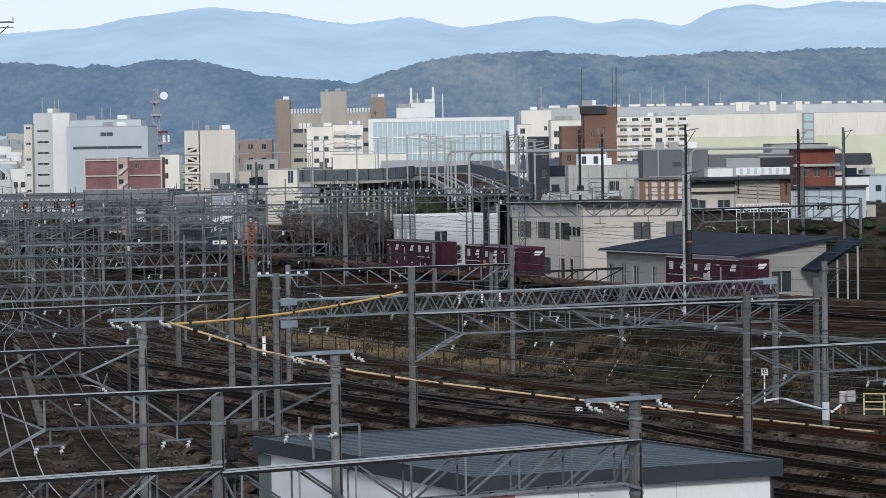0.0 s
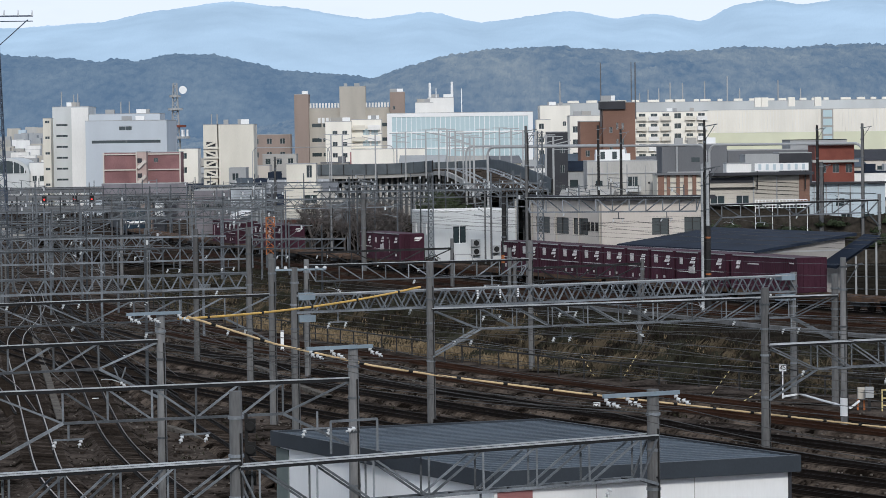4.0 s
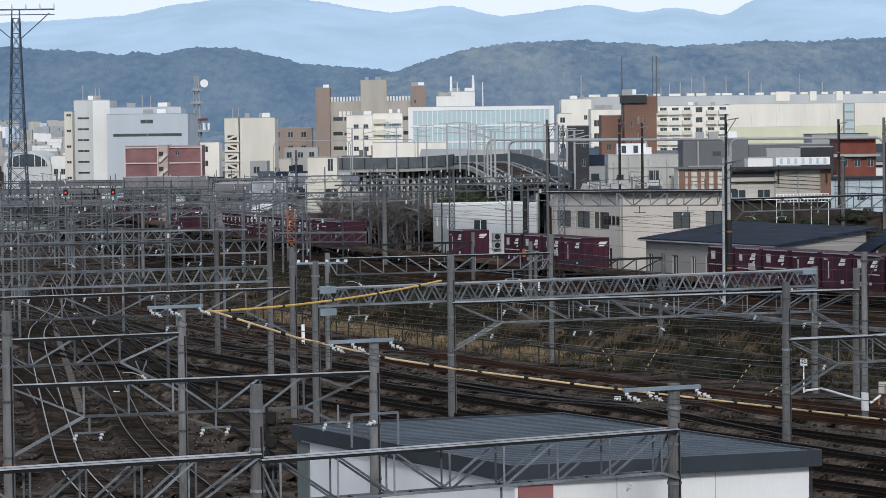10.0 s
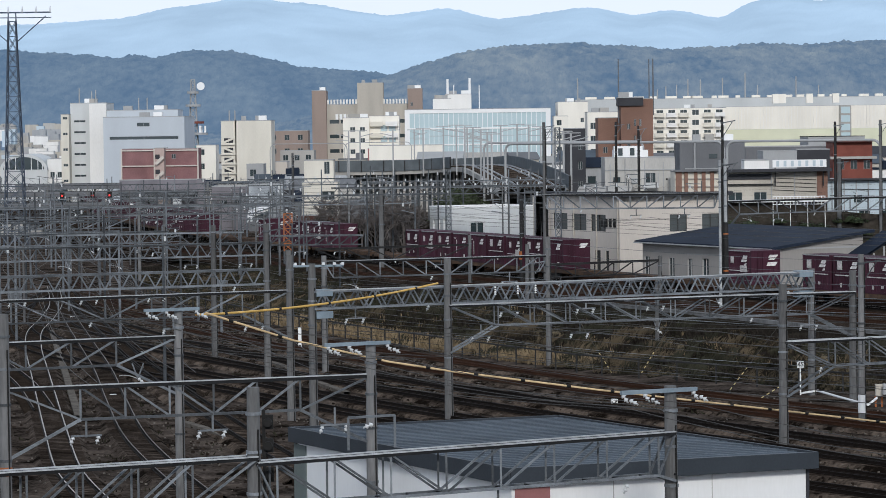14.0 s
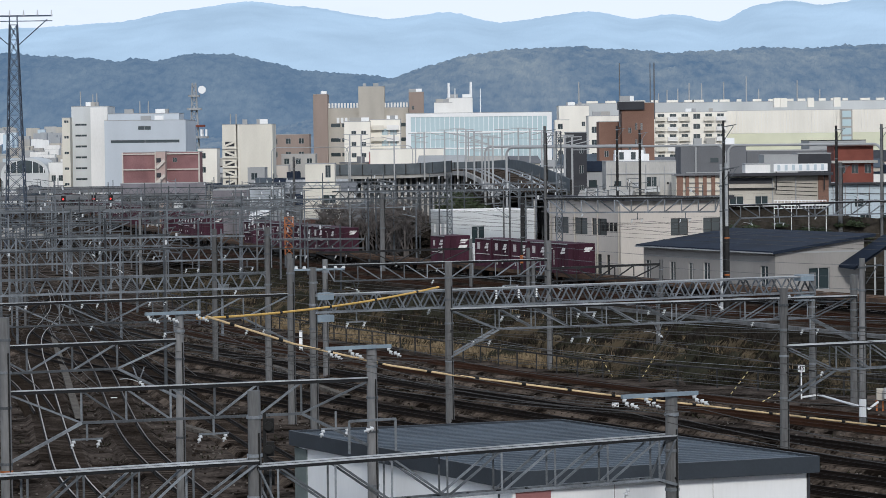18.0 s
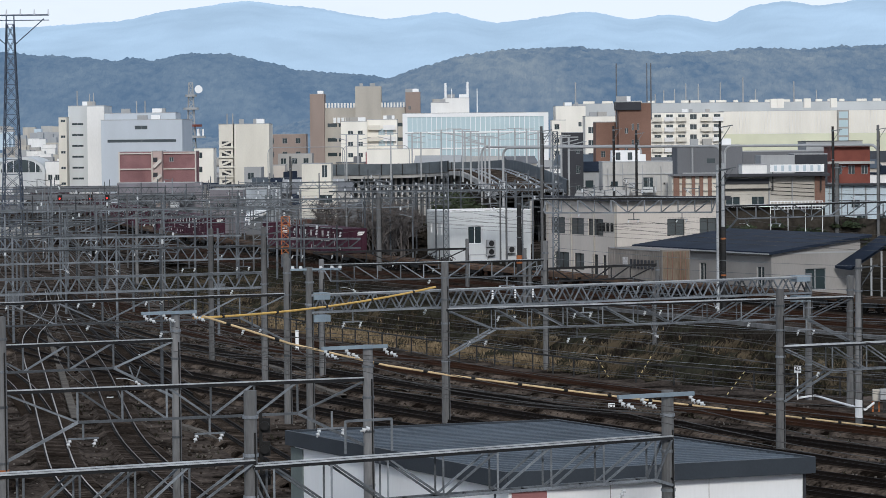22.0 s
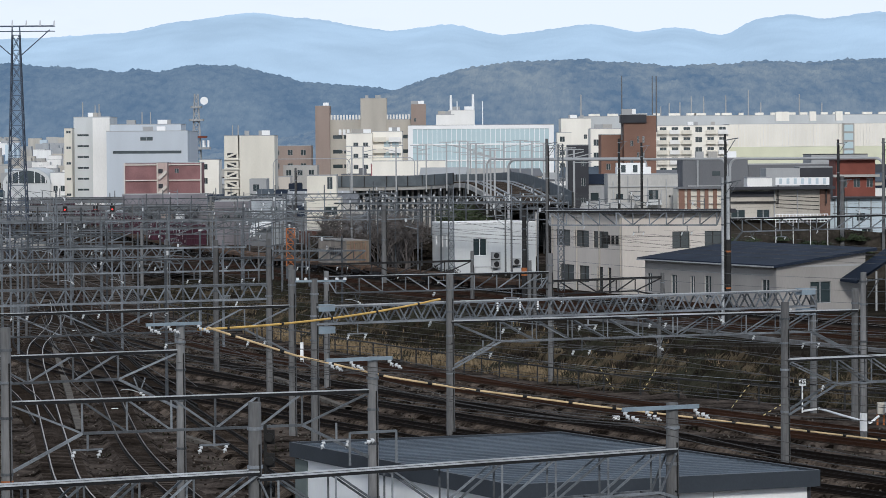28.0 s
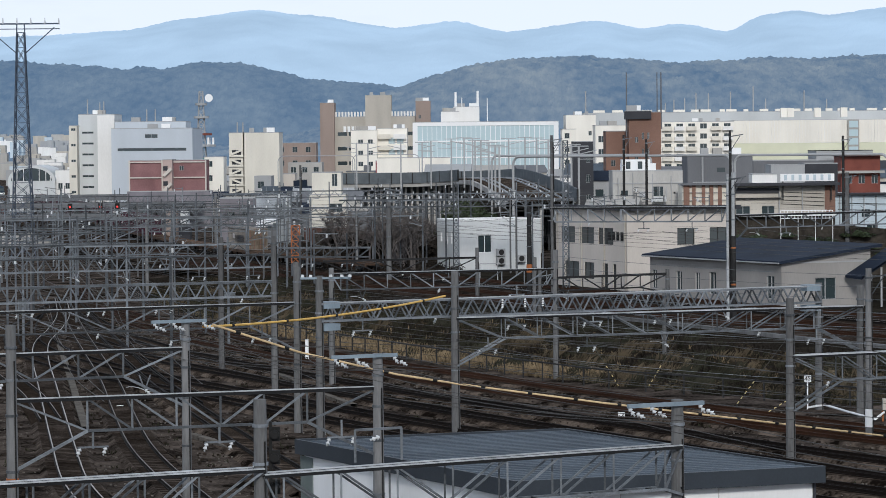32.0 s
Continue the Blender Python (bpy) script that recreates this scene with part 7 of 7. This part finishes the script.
# masts and brackets of the station throat
rng = random.Random(41)
def bracket_mast(x, y, z0, high, side):
    root = thing("overhead_line_mast", "slim grey mast with bracket arms", "mast", (x, y, z0), group="masts")
    part("post", Mesh().tube((0, 0, -0.2), (0, 0, high), 0.1, 0.07, 8), M_CONC if rng.random() < 0.4 else M_STEEL, root)
    for h in (high - 0.3, high - 1.4):
        part("arm", Mesh().bar((0, 0, h), (side * rng.uniform(1.2, 2.6), 0, h + rng.uniform(-0.2, 0.4)), 0.08), M_STEEL, root)
    part("stay", Mesh().bar((0, 0, high - 1.4), (side * 1.6, 0, high - 0.3), 0.05), M_STEEL, root)
    part("insulator", Mesh().tube((side * 1.2, 0, high - 0.35), (side * 1.2, 0, high - 0.7), 0.09, 0.09, 8), M_PORC, root)


for i in range(58):
    d = rng.uniform(235, 540)
    b = rng.uniform(-145, -42)
    if abs(b * d / 1000 - line_x(d)) < 4:
        continue
    bracket_mast(b * d / 1000, d, 0.0, rng.uniform(6.0, 9.0), rng.choice((-1, 1)))
for i in range(62):
    d = rng.uniform(300, 430)
    b = rng.uniform(-62, 60) if i < 46 else rng.uniform(60, 145)
    if abs(b * d / 1000 - line_x(d)) < 4 or abs(b - 5) < 12 and d < 340:
        continue
    bracket_mast(b * d / 1000, d, 0.9, rng.uniform(6.5, 9.5), rng.choice((-1, 1)))

# beams with insulators across the line towards the ramp
for d, px0, px1, z, n in ((315, -35.4, 33.34, 9.19, 20), (345, -64.53, 4.03, 7.88, 18), (362, -25.92, 40.09, 9.06, 16), (390, -62.27, -15, 9.13, 12)):
    x0, x1 = px0 * d / 1000, px1 * d / 1000
    fg = far_gantry(d, x0, x1, 3, z, 0.75, 3, int((x1 - x0) / 1.3))
    for k in range(n):
        v = (k + 0.5) / n
        part("insulator", Mesh().tube((x0 + (x1 - x0) * v, d + 3 * v, z + 0.08), (x0 + (x1 - x0) * v, d + 3 * v, z + 0.32), 0.08, 0.06, 8), M_PORC, fg)

# frame on the near gantry, signal beside the mast
u = (Vector(p1190) - Vector(p448)).normalized()
f0 = (-2.8, 90.46)
fm = Mesh()
for k in (0.0, 1.5):
    fm.bar((f0[0] + u.x * k, f0[1] + u.y * k, 5.25), (f0[0] + u.x * k, f0[1] + u.y * k, 6.2), 0.07)
fm.bar((f0[0], f0[1], 6.2), (f0[0] + u.x * 1.5, f0[1] + u.y * 1.5, 6.2), 0.07)
fr = part("insulator_frame", fm, M_STEEL, gantry_d)
insulator(fr, (f0[0] + u.x * 0.8, f0[1], 6.0), (0, 70))
sg = thing("signal_head", "black trackside signal head on a slim post", "signal")
x, y = (-5.25, 90.16)
part("post", Mesh().bar((x, y, 0), (x, y, 6.5), 0.09), M_BLACK, sg)
for z in (6.13, 5.45, 4.6):
    part("lamp_housing", Mesh().tube((x + 0.12, y - 0.2, z), (x + 0.12, y, z), 0.13, 0.13, 12).box((x + 0.12, y + 0.05, z), (0.3, 0.1, 0.42)), M_BLACK, sg)
M_REDLAMP = mat("red_signal_lamp", (0.5, 0.02, 0.02), 0.4, vary=0.05, glow=((1.0, 0.06, 0.05), 0.8))
for px in (-121.97, -112.15, -106.7):
    d = 420
    sg = thing("signal_head", "far trackside signal showing a red light", "signal", group="far signals")
    part("post", Mesh().bar((px * d / 1000, d, 0), (px * d / 1000, d, 6.36), 0.16), M_STEELD, sg)
    part("housing", Mesh().box((px * d / 1000, d, 6.82), (0.6, 0.3, 1.1)), M_BLACK, sg)
    part("lamp", Mesh().tube((px * d / 1000, d - 0.3, 6.9), (px * d / 1000, d - 0.15, 6.9), 0.13, 0.13, 12), M_REDLAMP, sg)

# red house: teal band and flat roof slab
b = named("red_house")[0]
x0, x1, y, top = face_of(b)
part("balcony_band", Mesh().box(((x0 + x1) / 2, y - 0.5, 10.59), (x1 - x0 + 1.0, 1.0, 0.35)), M_CONCB, b)
part("roof_slab", Mesh().box(((x0 + x1) / 2, y + 3, top + 0.15), (x1 - x0 + 0.8, 8, 0.3)), M_RED, b)

# white paint band on a mast and a white pipe on the ground
x, y = (20.27, 150.27)
solo("mast_band", Mesh().tube((x, y, 0.7), (x, y, 1.6), 0.2, 0.195, 14), M_WHITE2, "white paint band round a concrete mast", "paint band", kind="structure")
solo("white_pipe", Mesh().line([(*(19.38, 167.87), 0.2), (*(20.35, 168.82), 0.25), (*(21.01, 164.44), 0.25), (*(21.93, 160.25), 0.2), (*(22.47, 160.83), 0.5)], 0.06, 8), M_WHITE2, "white plastic conduit lying beside the track", "conduit")
# dark hedge bank behind the bare trees
m = Mesh()
pts = [(-15.5 + 1.4 * k, 353 + 0.4 * math.sin(k * 2.1), 4.6 + 0.7 * math.sin(k * 1.3) + 0.4 * math.sin(k * 3.1)) for k in range(12)]
for p, q in zip(pts, pts[1:]):
    m.quad((p[0], p[1] - 2, 0), (q[0], q[1] - 2, 0), q, p)
    m.quad(p, q, (q[0], q[1] + 5, q[2] - 0.6), (p[0], p[1] + 5, p[2] - 0.6))
solo("planted_bank", m, M_EARTHSHADE, "dark earth bank behind the bare trees", "earth bank", kind="structure")
rng = random.Random(77)
spots = [(p[0] + rng.uniform(-0.7, 0.7), p[1] - rng.uniform(0, 2.2), rng.uniform(1.6, 5.0), rng.uniform(0.6, 1.3)) for p in pts for _ in range(8)]
shrubs("bramble_clumps", "dark brown brambles on the earth bank", M_SCRUB, spots, 90, 0.12, 18)


# ---- the freight train ----
def run_of(t):
    """Metres run since 13 s: slowing gently, and more firmly from 22 s on."""
    return 15.3 * (t - 13) - 0.0958 * (t - 13) ** 2 - 0.1 * max(0.0, t - 22) ** 2


MOVING = []


def rides(ob, at):
    MOVING.append((ob, at))
    return ob


M_PAINT = mat("white_marking_paint", (0.72, 0.71, 0.7), 0.7, vary=0.35, size=0.3, fine=8.0, bump=0)


def make_container(long, body_mat, label, marks, logos=(), doors=()):
    w, h = 2.45, 2.5
    root = thing("freight_container", label, "container", group="containers on the train")
    n = max(6, int(long / 0.3))
    side = []
    for k in range(n):
        y = -long / 2 + k * long / n
        q = long / n
        side += [(0.0, y), (0.0, y + q * 0.45), (0.035, y + q * 0.55), (0.035, y + q * 0.9)]
    side.append((0.0, long / 2))
    ring = [(w / 2 - 0.035 + e, y) for e, y in side] + [(-w / 2 + 0.035 - e, y) for e, y in reversed(side)]
    m = Mesh()
    for z in (0.0, h):
        m.v += [(x, y, z) for x, y in ring]
    k = len(ring)
    m.f += [(i, (i + 1) % k, k + (i + 1) % k, k + i) for i in range(k)] + [tuple(range(k - 1, -1, -1)), tuple(range(k, 2 * k))]
    body = part("body", m, body_mat, root)
    f = Mesh()
    for sx in (-1, 1):
        for sy in (-1, 1):
            f.box((sx * (w / 2 - 0.05), sy * (long / 2 - 0.05), h / 2), (0.14, 0.14, h + 0.02))
    for z in (0.08, h - 0.06):
        for sx in (-1, 1):
            f.box((sx * (w / 2 - 0.04), 0, z), (0.13, long + 0.02, 0.14))
        for sy in (-1, 1):
            f.box((0, sy * (long / 2 - 0.04), z), (w + 0.02, 0.13, 0.14))
    part("frame", f, body_mat, root)
    for sy in (-1, 1):
        for x in (-0.7, -0.25, 0.25, 0.7):
            part("lock_bar", Mesh().tube((x, sy * (long / 2 + 0.03), 0.15), (x, sy * (long / 2 + 0.03), h - 0.15), 0.03, 0.03, 6), body_mat, root)
    part("roof_strip", Mesh().box((-w / 2 - 0.01, 0, h - 0.03), (0.05, long * 0.94, 0.07)), M_GREYWALL, root)
    for y, z, a, b in marks:
        for sx in (-1, 1):
            part("placard", Mesh().box((sx * (w / 2 + 0.045), y, z), (0.01, a, b)), M_PLACARD, root)
    # slanted paint marks on the sides and on the doors
    slant = lambda p, q, r, e: [p + q * (u * r) + Vector((0, 0, v * e)) + q * (v * 0.16) for u, v in ((-0.5, -0.5), (0.5, -0.5), (0.5, 0.5), (-0.5, 0.5))]
    for sx in (-1, 1):
        for y, z, a, b in logos:
            u = Vector((0, -sx, 0))
            part("paint_mark", Mesh().quad(*slant(Vector((sx * (w / 2 + 0.012), y, z)), u * -1, a, b)), M_PAINT, root)
    for x, z, a, b in doors:
        for sy in (-1, 1):
            u = Vector((-sy, 0, 0))
            part("paint_mark", Mesh().quad(*slant(Vector((0, sy * (long / 2 + 0.075), 0)) + u * x + Vector((0, 0, z)), u, a, b)), M_PAINT, root)
    return root


LOGO = ((-0.95, 2.02, 0.62, 0.24), (-0.8, 1.74, 0.8, 0.2), (-0.98, 1.48, 0.3, 0.16))
DOOR = ((0.62, 2.08, 0.72, 0.2), (0.52, 1.87, 0.5, 0.13))
PROTO = [
    make_container(3.7, M_MAROON, "maroon freight container with white placards and grey roof strip", ((0.95, 1.85, 0.62, 0.62), (0, 1.15, 3.2, 0.07), (-0.4, 0.5, 0.3, 0.2), (0.8, 0.45, 0.25, 0.3)), LOGO, ()),
    make_container(3.7, M_MAROON, "maroon freight container with one slanted white mark", ((0.9, 1.3, 0.14, 1.2), (-0.9, 0.5, 0.4, 0.25), (1.3, 2.05, 0.5, 0.08)), LOGO[:2], DOOR),
    make_container(3.7, M_MAROON, "maroon freight container with white mark and lower placard", ((-0.75, 1.15, 1.0, 0.5), (0.9, 1.8, 0.5, 0.5), (0, 1.0, 3.0, 0.05)), LOGO, DOOR + ((0.5, 1.5, 0.8, 0.28),)),
]
LONG = make_container(9.4, M_MAROON, "long maroon freight container with small white marks", ((-2.8, 1.0, 0.3, 0.3), (1.4, 1.9, 1.6, 0.09), (-4.0, 2.1, 0.6, 0.1)), ((3.6, 1.95, 0.6, 0.3), (3.7, 1.6, 0.5, 0.22), (-1.0, 0.9, 0.3, 0.2)), ())
used = set()


def place_container(proto, at):
    if proto not in used:
        used.add(proto)
        ob = proto
    else:
        ob = copy_thing(proto, pose(0, 0, 0))
    return rides(ob, at)


M_DECK = mat("rusty_wagon_steel", (0.1, 0.062, 0.04), 0.8, vary=0.5, size=1.2, each=0.3, second=(0.045, 0.035, 0.03))


def make_wagon():
    root = thing("flat_wagon", "low rusty brown container flat wagon on two bogies", "wagon", group="wagons of the train")
    m = Mesh()
    for sx in (-1, 1):
        m.box((sx * 1.15, 0, 0.86), (0.16, 19.6, 0.3))
    m.box((0, 0, 0.9), (0.5, 19.6, 0.25))
    for k in range(11):
        m.box((0, -9.6 + k * 1.92, 0.92), (2.4, 0.22, 0.16))
    part("underframe", m, M_DECK, root)
    for y in (-7.1, 7.1):
        b = Mesh()
        for sx in (-1, 1):
            b.box((sx * 0.95, y, 0.5), (0.14, 2.3, 0.26))
        b.box((0, y, 0.6), (2.0, 0.5, 0.2))
        bogie = part("bogie", b, M_STEELD, root)
        for e in (-0.95, 0.95):
            for sx in (-1, 1):
                part("wheel", Mesh().tube((sx * 0.46, y + e, 0.43), (sx * 0.6, y + e, 0.43), 0.43, 0.43, 16), M_RAIL, bogie)
    for y in (-9.9, 9.9):
        part("coupler", Mesh().box((0, y, 0.86), (0.3, 0.7, 0.3)), M_STEELD, root)
    return root


WAGON = make_wagon()
rides(WAGON, 72.0)
for k in range(-14, 11):
    if k:
        rides(copy_thing(WAGON, pose(0, 0, 0)), 72.0 + 20.62 * k)
BOX_Z = 1.02


def fill(start, end, kinds):
    """Containers from the run start (away) to the run end."""
    n = len(kinds)
    for i, k in enumerate(kinds):
        place_container(PROTO[k], start + (end - start) * (i + 0.5) / n)


fill(215.8, 204.4, (1, 1, 0))
fill(196.6, 185.2, (0, 2, 1))
fill(158.8, 147.6, (0, 2, 1))
fill(123.2, 82.6, (0, 0, 0, 0, 0, 0, 0, 0, 2, 0))
place_container(LONG, 77.3)
fill(41.5, 37.8, (1,))
fill(28.5, 11.8, (0, 0, 2, 1))
fill(-9.7, -47.1, (0, 2, 0, 1, 1, 0, 2, 0, 1))
fill(-75.3, -79.0, (2,))
fill(-86.2, -106.7, (0, 0, 0, 0, 1))
grey = make_container(9.4, M_GREYBOX, "long dull grey freight container with rusty beige end doors", ((1.6, 1.5, 0.9, 0.6),))
for sx in (-1, 1):
    for k in range(7):
        part("mark", Mesh().box((sx * 1.28, -3.2 + 0.62 * k, 1.3), (0.01, 0.42, 0.72)), M_DARK, grey, "dark shape of a painted sign")
door = part("end_door", Mesh().box((0, -4.74, 1.25), (2.3, 0.06, 2.3)), M_RUSTBOX, grey, "rusty beige end doors")
for x in (-0.8, -0.35, 0.35, 0.8):
    part("lock_bar", Mesh().tube((x, -4.8, 0.15), (x, -4.8, 2.4), 0.035, 0.035, 8), M_BROWN, door)
rides(grey, -175.4)


def locomotive():
    root = thing("electric_locomotive", "dark blue-grey electric locomotive with a white front band", "locomotive")
    blue = mat("loco_blue", (0.022, 0.04, 0.062), 0.5, vary=0.25)
    side = mat("loco_grey", (0.07, 0.075, 0.085), 0.6, vary=0.3, streak=True)
    part("body", Mesh().box((0, 0.6, 2.2), (2.8, 15.4, 2.6)), side, root, "dull grey sides with louvres")
    for sx in (-1, 1):
        for k in range(7):
            part("louvre", Mesh().box((sx * 1.41, -5.0 + 1.7 * k, 2.6), (0.05, 1.1, 0.8)), M_STEELD, root)
    for sy in (-1, 1):
        # a cab with raked front over an upright lower half
        y0, y1, y2 = sy * 7.1, sy * 8.5, sy * 8.15
        c = Mesh()
        c.box((0, sy * 7.8, 1.5), (2.82, 1.4, 1.5))
        c.quad((-1.41, y1, 2.25), (1.41, y1, 2.25), (1.25, y2, 3.35), (-1.25, y2, 3.35))
        c.quad((-1.25, y2, 3.35), (1.25, y2, 3.35), (0.8, y0, 3.8), (-0.8, y0, 3.8))
        for sx in (-1, 1):
            c.quad((sx * 1.41, y0, 2.25), (sx * 1.41, y1, 2.25), (sx * 1.25, y2, 3.35), (sx * 1.25, y0, 3.5))
            c.quad((sx * 1.25, y0, 3.5), (sx * 1.25, y2, 3.35), (sx * 0.8, y0, 3.8))
        cab = part("cab", c, blue, root, "dark blue cab")
        part("front_band", Mesh().box((0, sy * 8.52, 1.78), (2.84, 0.06, 0.42)), M_WHITE2, cab, "white front band")
        for sx in (-1, 1):
            part("headlight", Mesh().box((sx * 1.05, sy * 8.56, 1.78), (0.28, 0.05, 0.2)), M_DARK, cab)
            part("windscreen", Mesh().quad((sx * 0.08, sy * 8.5, 2.42), (sx * 1.28, sy * 8.5, 2.42), (sx * 1.16, sy * 8.22, 3.2), (sx * 0.08, sy * 8.22, 3.2)), M_GLASS, cab)
        part("skirt", Mesh().box((0, sy * 8.3, 0.65), (2.6, 0.3, 0.4)), M_STEELD, cab)
    part("roof", Mesh().box((0, 0, 3.6), (2.0, 13.6, 0.25)).box((0, 2.0, 3.85), (1.2, 5.0, 0.3)), M_GREYDARK, root)
    part("pantograph", Mesh().bar((0, -5, 3.7), (0, -6, 4.6), 0.06).bar((0, -6, 4.6), (0, -5, 5.2), 0.06).bar((-0.8, -5, 5.2), (0.8, -5, 5.2), 0.06), M_STEELD, root)
    for y in (-5.5, 0, 5.5):
        bg = part("bogie", Mesh().box((0, y, 0.6), (2.2, 2.6, 0.6)), M_STEELD, root)
        for e in (-0.9, 0.9):
            for sx in (-1, 1):
                part("wheel", Mesh().tube((sx * 0.46, y + e, 0.5), (sx * 0.6, y + e, 0.5), 0.5, 0.5, 16), M_RAIL, bg)
    return root


rides(locomotive(), 284.0)


# ---- what moves ----
def motions():
    times = [2.0 * k for k in range(17)]
    for ob, at in MOVING:
        z = RAIL_Z + (BOX_Z if ob.name.startswith("freight_container") else 0.0)
        walk(ob, [(t, on_line(at + run_of(t), z)) for t in times])


motions()
